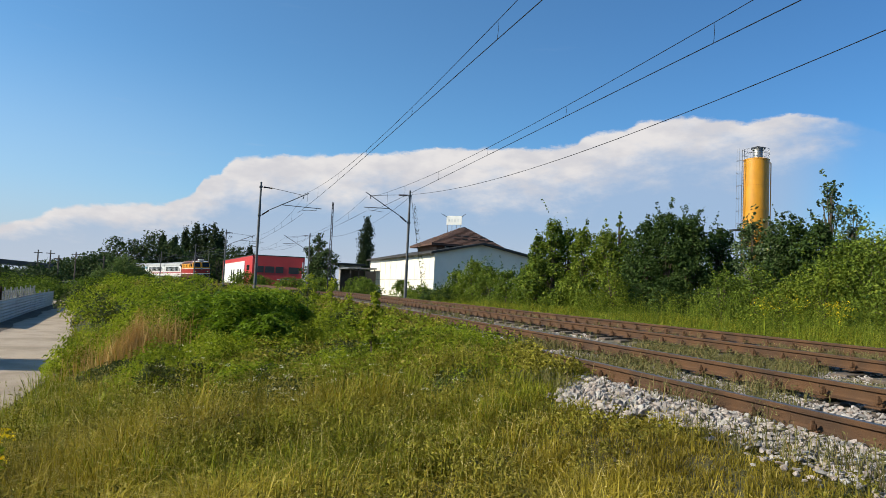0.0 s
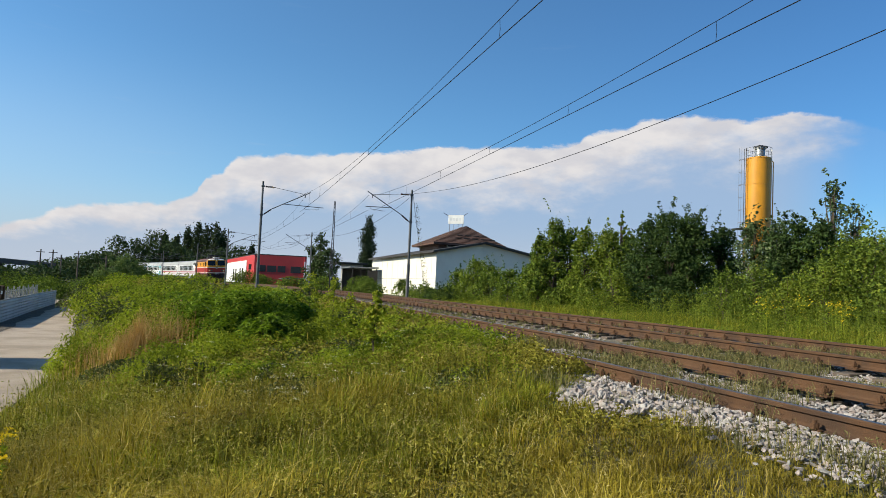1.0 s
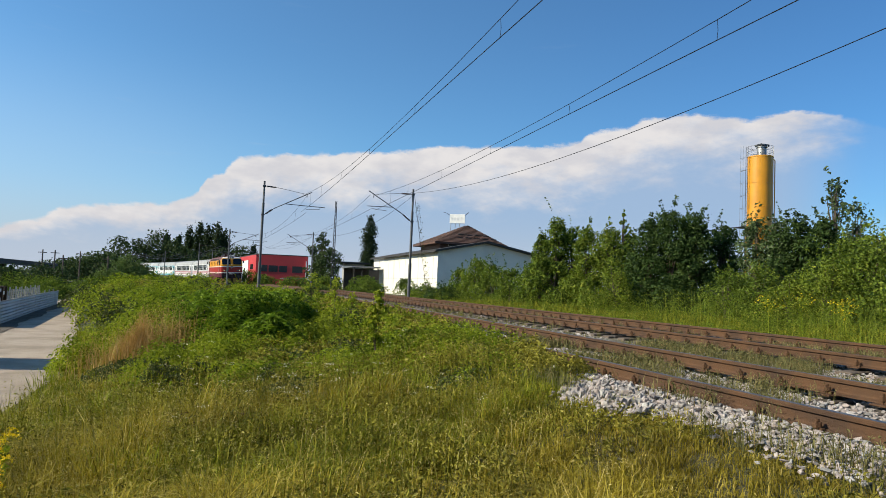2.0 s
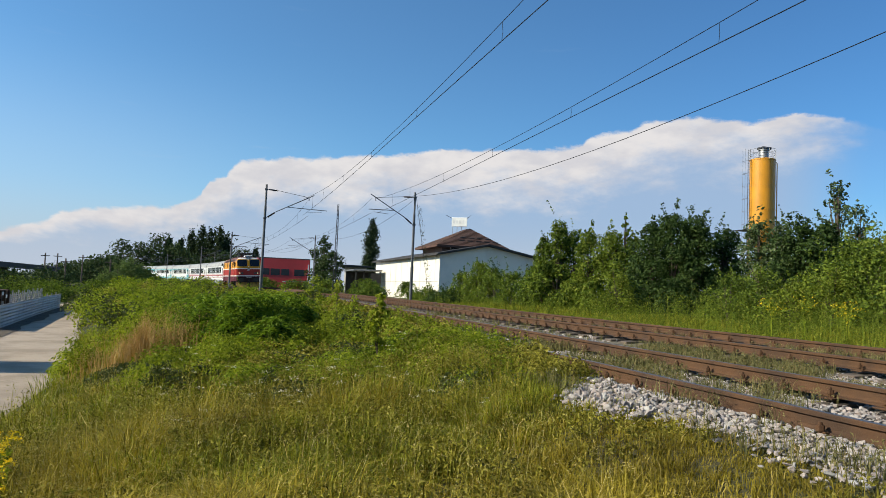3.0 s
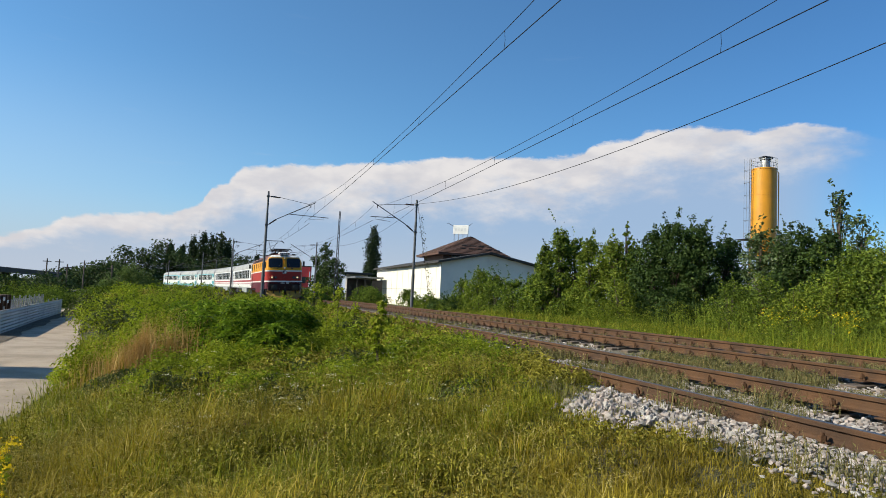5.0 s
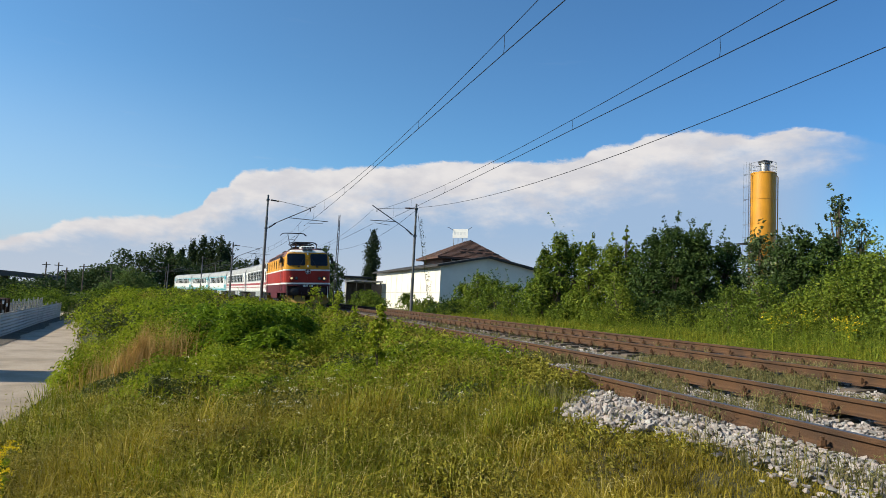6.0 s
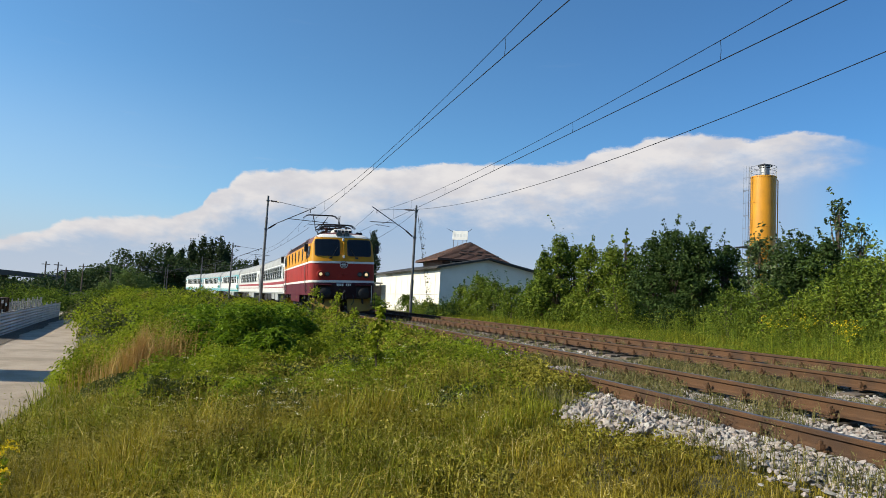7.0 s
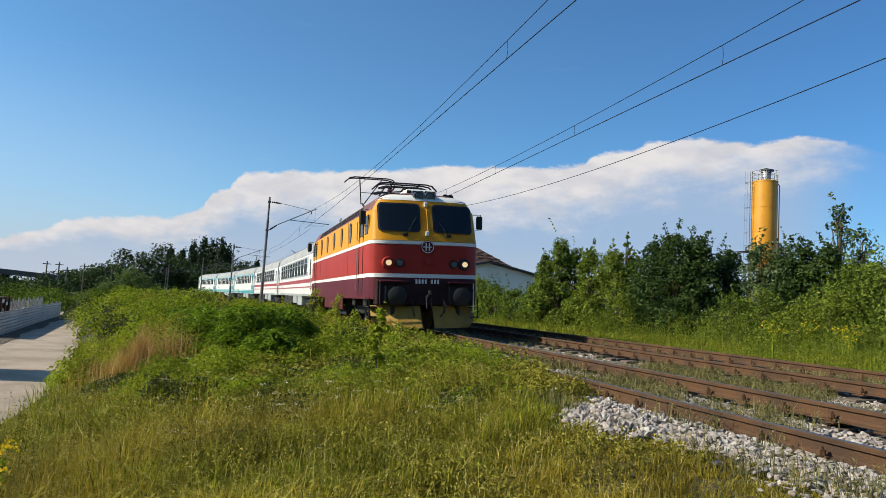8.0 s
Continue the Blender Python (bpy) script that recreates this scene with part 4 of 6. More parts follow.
def make_locomotive():
    lo = thing("locomotive", "red and yellow electric locomotive with white bands and lit headlamps", "locomotive")
    L = LOCO_LEN
    part("underframe", band([0.95, 1.56]), LMAROON, lo, "dusty maroon lower body", smooth=True)
    part("lower_stripe", band([1.565, 1.675], 0.008), LWHITE, lo, "white band", smooth=True)
    red = part("side_body", band([1.68, 2.0, 2.3, 2.495]), LRED, lo, "glossy red body panel", smooth=True)
    part("upper_stripe", band([2.505, 2.60], 0.008), LWHITE, lo, "white band", smooth=True)
    yel = part("upper_body", band([2.61, 2.8, 3.1, 3.48]), LYELLOW, lo, "yellow upper body panel", smooth=True)
    roof = part("roof", band([3.478, 3.65, 3.84, 3.95, 4.02, 4.08]), ROOFBROWN, lo, "brown dusty roof", smooth=True)
    for k, g in enumerate((lambda m: m, flip)):
        fas = Mesh().rings([[Vector((x * half(z), bow(x) + lean(z) - 0.012, z)) for x in ARC[1:-1]] + [Vector((x * half(z), bow(x) + lean(z) + 0.03, z)) for x in reversed(ARC[1:-1])] for z in (3.47, 3.6, 3.72, 3.80)])
        part("front_fascia", g(fas), LYELLOW, lo, "yellow surround of the windscreens", smooth=True)
        brow = Mesh().rings([[Vector((x * half(z), bow(x) + lean(z) - 0.016, z)) for x in ARC] + [Vector((x * half(z), bow(x) + lean(z) + 0.9, z)) for x in reversed(ARC)] for z in (3.79, 3.86, 3.93, 3.985)])
        part("roof_edge", g(Mesh().rings([[Vector((x * half(z) * 1.01, bow(x) + lean(z) - 0.03, z)) for x in ARC] + [Vector((x * half(z), bow(x) + lean(z) + 0.9, z)) for x in reversed(ARC)] for z in (3.98, 4.03)])), ROOFBROWN, roof)
        part("roof_brow", g(brow), LWHITE, roof, "white front of the roof", smooth=True)
        for sx in (-1, 1):
            x0, x1 = sorted((sx * 0.17, sx * 1.31))
            fr = part("windscreen_frame", g(nose_panel(x0, x1, 2.86, 3.70, 0.03, 0.05, cut=0.10)), RUBBER, yel)
            part("windscreen", g(nose_panel(x0 + 0.04, x1 - 0.04, 2.90, 3.66, 0.036, 0.03, cut=0.08)), WINDSCREEN, fr, "dark tinted windscreen")
            wip = Mesh().tube([(sx * 0.6, bow(0.6) + lean(2.8) - 0.05, 2.78), (sx * 0.52, bow(0.5) + lean(2.9) - 0.06, 2.86), (sx * 0.28, bow(0.4) + lean(3.3) - 0.05, 3.3)], 0.012, 5)
            wip.box((sx * 0.6 - 0.07, lean(2.8) - 0.05, 2.74), (sx * 0.6 + 0.07, lean(2.8) + 0.05, 2.82), 0.01)
            part("wiper", g(wip), RUBBER, yel)
            lamp = Mesh().lathe([(0.0, 0.05), (0.17, 0.05), (0.17, -0.03), (0.15, -0.09), (0.10, -0.10), (0.0, -0.095)], (sx * 1.05, bow(1.05), 1.97), 24, "y")
            hl = part("headlamp", g(lamp), LRED if sx < 0 else DARKSTEEL, red, smooth=True)
            part("lens", g(Mesh().lathe([(0.0, -0.09), (0.078, -0.09), (0.078, -0.108), (0.04, -0.12), (0.0, -0.122)], (sx * 1.05, bow(1.05), 1.97), 20, "y")), LAMPLIT if k == 0 else LAMPGREY, hl, "glowing warm headlamp lens" if k == 0 else "")
            tl = part("tail_lamp", g(Mesh().lathe([(0.0, 0.04), (0.12, 0.04), (0.12, -0.05), (0.10, -0.055), (0.0, -0.03)], (sx * 0.75, bow(0.75), 1.97), 20, "y")), DARKSTEEL, red)
            part("lens", g(Mesh().lathe([(0.0, -0.03), (0.09, -0.035), (0.08, -0.06), (0.0, -0.07)], (sx * 0.75, bow(0.75), 1.97), 18, "y")), LAMPGREY, tl)
            top = part("roof_lamp", g(Mesh().lathe([(0.0, 0.35), (0.15, 0.35), (0.16, -0.02), (0.14, -0.06), (0.0, -0.05)], (sx * 0.16, lean(3.93) - 0.03, 3.94), 22, "y")), DARKSTEEL, lo, smooth=True)
            part("rim", g(Mesh().lathe([(0.12, -0.05), (0.15, -0.06), (0.15, -0.085), (0.12, -0.085), (0.12, -0.05)], (sx * 0.16, lean(3.93) - 0.03, 3.94), 22, "y", False)), CHROME, top)
            part("lens", g(Mesh().lathe([(0.0, -0.04), (0.12, -0.05), (0.06, -0.085), (0.0, -0.09)], (sx * 0.16, lean(3.93) - 0.03, 3.94), 20, "y")), LAMPGREY, top)
            bf = part("buffer", g(Mesh().lathe([(0.0, 0.3), (0.13, 0.3), (0.13, -0.1), (0.09, -0.12), (0.09, -0.30), (0.24, -0.33), (0.25, -0.36), (0.2, -0.385), (0.0, -0.40)], (sx * 0.875, 0.0, 1.06), 24, "y")), BLACKGEAR, lo, "large black round buffer", smooth=True)
            bx = Mesh().box((sx * 0.875 - 0.3, -0.06, 0.78), (sx * 0.875 + 0.3, 0.25, 1.36), 0.05)
            part("buffer_box", g(bx), BLACKGEAR, bf)
            mir = Mesh().tube([(sx * 1.5, 0.62, 3.5), (sx * 1.70, 0.56, 3.5), (sx * 1.70, 0.56, 3.05), (sx * 1.5, 0.62, 3.02)], 0.014, 5)
            mr = part("mirror_bracket", g(mir), DARKSTEEL, yel)
            part("mirror", g(Mesh().box((sx * 1.66 - 0.09, 0.52, 3.06), (sx * 1.66 + 0.09, 0.60, 3.46), 0.03)), RUBBER, mr)
            hr = Mesh().tube([(sx * 1.28, -0.02, 1.45), (sx * 1.28, -0.10, 1.45), (sx * 1.28, -0.10, 0.62), (sx * 1.28, 0.05, 0.62)], 0.016, 5)
            part("handrail", g(hr), LWHITE if sx > 0 else DARKSTEEL, lo)
            st = Mesh()
            for z in (0.45, 0.72):
                st.box((sx * 1.42 - 0.12, 0.15, z), (sx * 1.42 + 0.12, 0.55, z + 0.03), 0.008)
            st.tube([(sx * 1.5, 0.16, 0.45), (sx * 1.5, 0.16, 1.0)], 0.016, 5).tube([(sx * 1.5, 0.54, 0.45), (sx * 1.5, 0.54, 1.0)], 0.016, 5)
            part("step", g(st), BLACKGEAR, lo)
            # plough blade
            x0, x1 = sorted((sx * 0.17, sx * 1.42))
            pl = Mesh()
            rows = []
            for z, o in ((0.17, -0.30), (0.35, -0.22), (0.58, -0.08), (0.78, 0.02)):
                w = 1.0 if z > 0.3 else 0.86
                rows.append([Vector((x0 if sx > 0 else x0 * w, o + 0.22 * abs(sx * 1.42) ** 2 * (1 if sx < 0 else 0.05), z)), Vector(((x0 + x1) / 2, o + 0.10, z)), Vector((x1 * w if sx > 0 else x1, o + (0.45 if sx > 0 else 0.02), z))])
            front = rows
            pl.rings([r + [p + Vector((0, 0.05, 0)) for p in reversed(r)] for r in front])
            part("plough", g(pl), PLOWYELLOW, lo, "dusty yellow track plough")
            # a strut to the plough
            part("plough_strut", g(Mesh().box((sx * 0.9 - 0.05, 0.05, 0.5), (sx * 0.9 + 0.05, 0.5, 1.0), 0.01)), BLACKGEAR, lo)
            part("brake_hose", g(Mesh().tube([(sx * 0.42, -0.02, 1.0), (sx * 0.44, -0.2, 0.9), (sx * 0.42, -0.24, 0.62), (sx * 0.36, -0.12, 0.5)], 0.025, 7)), RUBBER, lo)
        part("buffer_beam", g(Mesh().box((-1.36, -0.035, 0.80), (1.36, 0.4, 1.50), 0.03)), BEAM, lo, "dark grimy maroon buffer beam")
        part("step_plate", g(Mesh().box((-1.3, -0.16, 1.43), (-0.55, 0.02, 1.47), 0.01)), LMAROON, lo)
        part("step_plate", g(Mesh().box((0.55, -0.16, 1.43), (1.3, 0.02, 1.47), 0.01)), LMAROON, lo)
        hook = Mesh().tube([(0, 0.1, 1.05), (0, -0.25, 1.05), (0, -0.34, 1.12), (0, -0.30, 1.2)], 0.05, 8)
        hook.tube([(0.06, -0.22, 1.05), (0.06, -0.26, 0.72), (-0.06, -0.26, 0.72), (-0.06, -0.22, 1.05)], 0.025, 6)
        part("coupling_hook", g(hook), BLACKGEAR, lo)
        em = part("emblem", g(Mesh().lathe([(0.0, 0.03), (0.185, 0.03), (0.185, -0.03), (0.0, -0.032)], (0, 0.0, 2.44), 28, "y")), LMAROON, red, "round maroon emblem with white bars", smooth=True)
        part("emblem_ring", g(Mesh().lathe([(0.155, -0.034), (0.172, -0.034), (0.172, -0.037), (0.155, -0.037), (0.155, -0.034)], (0, 0, 2.44), 28, "y", False)), LWHITE, em)
        for a in (-0.06, 0.03):
            part("emblem_bar", g(Mesh().box((a, -0.037, 2.33), (a + 0.034, -0.03, 2.55))), LWHITE, em)
        part("emblem_bar", g(Mesh().box((-0.12, -0.0372, 2.425), (0.12, -0.03, 2.452))), LWHITE, em)
        for j in range(8):
            if j == 4:
                continue
            x = -0.32 + j * 0.085
            part("marking", g(Mesh().box((x, -0.045, 1.40), (x + 0.05, -0.03, 1.52))), LWHITE, lo, "plain white marking bar")
        for z, c in ((3.62, LWHITE), (2.76, LWHITE)):
            part("bracket_plate", g(Mesh().box((-0.045, lean(z) - 0.05, z), (0.045, lean(z) + 0.02, z + 0.13), 0.01)), c, yel)
        part("centre_rail", g(Mesh().tube([(0.01, lean(2.8) - 0.03, 2.86), (0.01, lean(2.9) - 0.07, 2.92), (0.01, lean(3.5) - 0.07, 3.5), (0.01, lean(3.55) - 0.02, 3.55)], 0.013, 6)), LYELLOW, yel)
        part("socket", g(Mesh().lathe([(0.0, 0.03), (0.08, 0.03), (0.08, -0.05), (0.0, -0.06)], (0.02, 0, 1.98), 16, "y")), LRED, red)
        for sx in (-1, 1):
            dr = part("cab_door", g(Mesh().box((sx * 1.497 - 0.016, 1.25, 1.02), (sx * 1.497 + 0.016, 1.27, 3.45)).box((sx * 1.497 - 0.016, 1.87, 1.02), (sx * 1.497 + 0.016, 1.89, 3.45))), RUBBER, lo)
            part("door_window", g(Mesh().box((sx * 1.485 - 0.02, 1.36, 2.78), (sx * 1.485 + 0.02, 1.78, 3.38), 0.015)), WINDSCREEN, dr)
            cw = part("cab_window", g(Mesh().box((sx * 1.485 - 0.02, 0.62, 2.80), (sx * 1.485 + 0.022, 1.08, 3.36), 0.015)), WINDSCREEN, yel)
            for z0, z1 in ((1.2, 2.5), (2.7, 3.3)):
                part("grab_rail", g(Mesh().tube([(sx * 1.5, 1.98, z0), (sx * 1.55, 1.98, z0 + 0.04), (sx * 1.55, 1.98, z1 - 0.04), (sx * 1.5, 1.98, z1)], 0.013, 5)), CHROME, lo)
            for z in (1.15, 1.35):
                part("foothold", g(Mesh().box((sx * 1.497 - 0.01, 1.45, z), (sx * 1.497 + 0.012, 1.7, z + 0.1))), RUBBER, dr)
    for sx in (-1, 1):
        for k in range(5):
            y = 3.55 + k * (L - 7.1) / 4
            ring = lambda rx, rz, n=20: [(rx * math.cos(2 * math.pi * j / n), rz * math.sin(2 * math.pi * j / n)) for j in range(n)]
            pw = part("porthole", Mesh().prism([(y + a, 3.06 + b) for a, b in ring(0.2, 0.34)], sx * 1.492 - 0.012, sx * 1.492 + 0.012, "x"), RUBBER, yel, "tall oval side window", smooth=True)
            part("pane", Mesh().prism([(y + a, 3.06 + b) for a, b in ring(0.15, 0.28)], sx * 1.492 - 0.016, sx * 1.492 + 0.016, "x"), WINDSCREEN, pw, smooth=True)
        for k in range(12):
            y = 2.3 + k * (L - 5.2) / 11
            gr = Mesh()
            a, b = half(3.53) * 1.5 + 0.006, half(3.80) * 1.5 + 0.006
            gr.add([(sx * a, y, 3.53), (sx * a, y + 0.62, 3.53), (sx * b, y + 0.62, 3.80), (sx * b, y, 3.80), (sx * (a - 0.06), y, 3.53), (sx * (a - 0.06), y + 0.62, 3.53), (sx * (b - 0.06), y + 0.62, 3.80), (sx * (b - 0.06), y, 3.80)], [(0, 1, 2, 3), (4, 7, 6, 5), (0, 4, 5, 1), (1, 5, 6, 2), (2, 6, 7, 3), (3, 7, 4, 0)])
            vent = part("roof_vent", gr, BEAM, roof, "dark louvred vent")
            for j in range(3):
                u0 = (j + 0.5) / 3.4
                part("louvre", Mesh().box((sx * (a + (b - a) * u0) - 0.012, y + 0.03, 3.53 + 0.27 * u0), (sx * (a + (b - a) * u0) + 0.016, y + 0.59, 3.53 + 0.27 * u0 + 0.03)), BLACKGEAR, vent)
        for y0 in (3.9, 10.9):
            part("panel_joint", Mesh().box((sx * 1.5 - 0.004, y0, 1.7), (sx * 1.5 + 0.004, y0 + 0.02, 3.45)), LMAROON, red)
        part("skirt", Mesh().box((sx * 1.46 - 0.03, 4.9, 0.55), (sx * 1.46 + 0.03, L - 4.9, 0.98), 0.02), LMAROON, lo)
        for y0, y1 in ((5.0, 6.3), (6.5, 8.0), (8.2, 9.3)):
            part("equipment_box", Mesh().box((sx * 1.0 - 0.35, y0, 0.35), (sx * 1.0 + 0.35, y1, 0.96), 0.03), BLACKGEAR, lo)
        for y in (2.4, L - 2.4):
            for q in (-0.9, 0.9):
                part("sand_box", Mesh().box((sx * 1.25 - 0.15, y + q - 0.2, 0.72), (sx * 1.25 + 0.15, y + q + 0.2, 1.0), 0.03), BLACKGEAR, lo)
    for y in (3.6, L - 3.6):
        make_bogie(lo, y, 0.625, 2.7, BLACKGEAR)
    make_pantograph(lo, L - 5.4, 1.34, "raised black pantograph")
    make_pantograph(lo, 3.3, 0.22, "folded black pantograph")
    tray = part("roof_unit", Mesh().box((-0.30, 1.35, 4.02), (0.62, 2.3, 4.30), 0.06), LWHITE, roof, "white roof unit with dark openings")
    for k in range(5):
        part("opening", Mesh().box((-0.26 + k * 0.175, 1.335, 4.13), (-0.14 + k * 0.175, 1.37, 4.25)), RUBBER, tray)
    for x, y in ((0.95, 1.25), (1.1, 1.25)):
        part("horn", Mesh().lathe([(0.03, 0.35), (0.035, 0.1), (0.09, 0.0), (0.0, 0.01)], (x - 0.15, y - 0.2, 4.06), 12, "y"), DARKSTEEL, roof)
    bar = Mesh().tube([(0.25, 4.6, 4.5), (0.25, 7.0, 4.55), (0.25, L - 4.6, 4.5)], 0.022, 6)
    part("roof_busbar", bar, DARKSTEEL, roof)
    for y in (5.6, 6.6, 7.6, 8.6):
        part("roof_insulator", Mesh().lathe([(0.075 if k % 2 else 0.05, 4.05 + k * 0.05) for k in range(10)], (0.25, y, 0), 10), INSUL, roof)
    gear = Mesh()
    for q, z in ((2.7, 4.55), (3.1, 4.62), (3.7, 4.5), (4.3, 4.6)):
        gear.tube([(-0.75, q, z - 0.08), (-0.5, q, z), (0.5, q, z), (0.75, q, z - 0.08)], 0.035, 6)
    for x in (-0.45, -0.15, 0.15, 0.45):
        gear.tube([(x, 2.6, 4.52), (x, 3.4, 4.68), (x, 4.4, 4.5)], 0.028, 6)
    part("pantograph_frame", gear, DARKSTEEL, roof, "folded dark pantograph linkage")
    for x in (-0.5, 0.0, 0.5):
        part("roof_insulator", Mesh().lathe([(0.085 if k % 2 else 0.055, 4.03 + k * 0.05) for k in range(10)], (x, 2.55, 0), 10), INSUL, roof)
    part("circuit_breaker", Mesh().box((-0.5, 6.1, 4.06), (0.0, 7.5, 4.4), 0.05), DARKSTEEL, roof)
    part("walkway", Mesh().box((-0.95, 2.6, 4.0), (-0.65, L - 2.6, 4.06)), ROOFBROWN, roof)
    # the body is 3.2 m wide; the running gear keeps its gauge
    for ob in lo.children_recursive:
        if ob.data.users == 1 and not ob.name.startswith(("wheelset", "bogie", "coil", "axle")):
            ob.data.transform(Matrix.Diagonal((1.065, 1, 1, 1)))
    return lo


loco = make_locomotive()
COACH = 20.2


def make_coach(kind, label):
    co = thing("passenger_coach", label, "railway coach", group="coaches of the train")
    L = COACH
    prof = [(-1.38, 0.95), (-1.41, 1.25), (-1.41, 2.3), (-1.385, 3.12)]
    skin = lambda a, y0, y1, g=0.0: Mesh().rings([[(x - g if x < 0 else x + g, y, z) for x, z in a] for y in (y0, y1)])
    full = prof + [(-x, z) for x, z in reversed(prof)]
    body = part("body", skin(full, 0.3, L - 0.3), CWHITE, co, "white coach body", smooth=True)
    rp = [(-1.385, 3.12), (-1.33, 3.42), (-1.15, 3.68), (-0.8, 3.88), (-0.4, 3.98), (0, 4.02), (0.4, 3.98), (0.8, 3.88), (1.15, 3.68), (1.33, 3.42), (1.385, 3.12)]
    roof = part("roof", skin(rp, 0.25, L - 0.25), CROOF, co, "grey ribbed roof", smooth=True)
    for k in range(14):
        y = 1.2 + k * (L - 2.4) / 13
        part("roof_rib", Mesh().rings([[(x * 1.005, yy, z * 1.003) for x, z in rp] + [(x * 0.99, yy, z * 0.995) for x, z in reversed(rp)] for yy in (y, y + 0.05)]), CROOF, roof)
    band_m = CGREY if kind == "red" else CTEAL
    for sx in (-1, 1):
        X = lambda z: sx * float(np.interp(z, [0.95, 1.25, 2.3, 3.12], [1.38, 1.41, 1.41, 1.385]))
        def strip(name, z0, z1, mat, y0=0.45, y1=L - 0.45, out=0.006, par=body, lab=""):
            a, b = X(z0), X(z1)
            v = [(a + sx * out, y0, z0), (a + sx * out, y1, z0), (b + sx * out, y1, z1), (b + sx * out, y0, z1)]
            v += [(x - sx * (out + 0.02), y, z) for x, y, z in v]
            return part(name, Mesh().add(v, [(0, 1, 2, 3), (4, 7, 6, 5), (0, 4, 5, 1), (1, 5, 6, 2), (2, 6, 7, 3), (3, 7, 4, 0)]), mat, par, lab)
        if kind == "red":
            strip("window_band", 2.02, 3.06, CGREY, 2.2, L - 2.2, 0.005, lab="grey window band")
            strip("stripe", 1.66, 1.86, CRED, lab="dark red stripe")
            strip("stripe", 1.40, 1.47, CRED, lab="thin red stripe")
            strip("sole_bar", 0.95, 1.08, CGREY)
        else:
            strip("upper_band", 3.0, 3.11, CTEAL, lab="teal band under the roof")
            strip("lower_band", 1.0, 1.35, CTEAL, lab="teal lower band")
            strip("end_panel", 1.40, 2.98, CTEAL, 0.45, 2.3, lab="teal end panel")
        n = 10
        for k in range(n):
            y = 2.75 + k * (L - 5.5 - 1.15) / (n - 1)
            fr = strip("window_frame", 2.10, 2.98, RUBBER, y, y + 1.15, 0.010)
            strip("window", 2.15, 2.93, COACHPANE, y + 0.05, y + 1.10, 0.016, fr)
            strip("transom", 2.68, 2.72, CHROME, y + 0.04, y + 1.11, 0.020, fr)
        for y in (0.75, L - 1.65):
            d = strip("door", 1.0, 2.98, CWHITE if kind == "red" else CTEAL, y, y + 0.9, 0.02, co, "coach entrance door")
            strip("door_window", 2.05, 2.85, COACHPANE, y + 0.28, y + 0.62, 0.026, d)
            part("door_rail", Mesh().tube([(X(1.6) + sx * 0.05, y - 0.06, 1.2), (X(2.4) + sx * 0.05, y - 0.06, 2.5)], 0.015, 5), CHROME, d)
            stp = Mesh()
            for z, o in ((0.42, 0.0), (0.70, 0.03)):
                stp.box((sx * 1.28 - 0.12, y + 0.1, z), (sx * 1.28 + 0.12, y + 0.8, z + 0.03))
            part("entrance_step", stp, BLACKGEAR, co)
        for y0, y1, z0 in ((5.2, 7.2, 0.42), (7.8, 9.8, 0.5), (10.4, 13.0, 0.4), (13.4, 15.0, 0.52)):
            part("equipment_box", Mesh().box((sx * 1.05 - 0.3, y0, z0), (sx * 1.05 + 0.28, y1, 0.98), 0.03), CGREY if y0 < 8 else BLACKGEAR, co)
    for y0, s in ((0.0, 1), (L, -1)):
        part("gangway", Mesh().box((-0.62, min(y0, y0 + s * 0.32), 1.0), (0.62, max(y0, y0 + s * 0.32), 3.2), 0.08), RUBBER, co, "black rubber gangway bellows")
        for sx in (-1, 1):
            part("buffer", Mesh().lathe([(0.0, 0.4), (0.1, 0.4), (0.1, 0.15), (0.22, 0.12), (0.22, 0.08), (0.0, 0.05)] if s > 0 else [(0.0, -0.4), (0.1, -0.4), (0.1, -0.15), (0.22, -0.12), (0.22, -0.08), (0.0, -0.05)], (sx * 0.875, y0, 1.05), 16, "y"), BLACKGEAR, co)
    for y in (3.2, L - 3.2):
        make_bogie(co, y, 0.46, 2.5, BLACKGEAR)
    return co


first = make_coach("red", "white and grey coach with dark red stripes")
second = copy_thing(first, Matrix.Identity(4))
third = make_coach("teal", "white coach with teal bands and doors")
fourth = copy_thing(third, Matrix.Identity(4))
fifth = copy_thing(third, Matrix.Identity(4))
COACHES = [first, second, third, fourth, fifth]


def front_place(t):
    """How far along the line the locomotive's front stands at t seconds."""
    u = t - 8.0
    return 17.95 - 14.42 * u - 0.006 * u * u


def rail_pose(s, length, inset):
    """The pose of a vehicle whose front stands at s, carried at two points of the curved line."""
    a, b = on_line(LINE1, s + inset), on_line(LINE1, s + length - inset)
    d = (b - a).normalized()
    p = a - d * inset
    return pose(p.x, p.y, 0, 0, 0, math.degrees(math.atan2(-d.x, d.y))) @ pose(0, 0, 0, 0, math.degrees(-CANT * 0.95), 0)


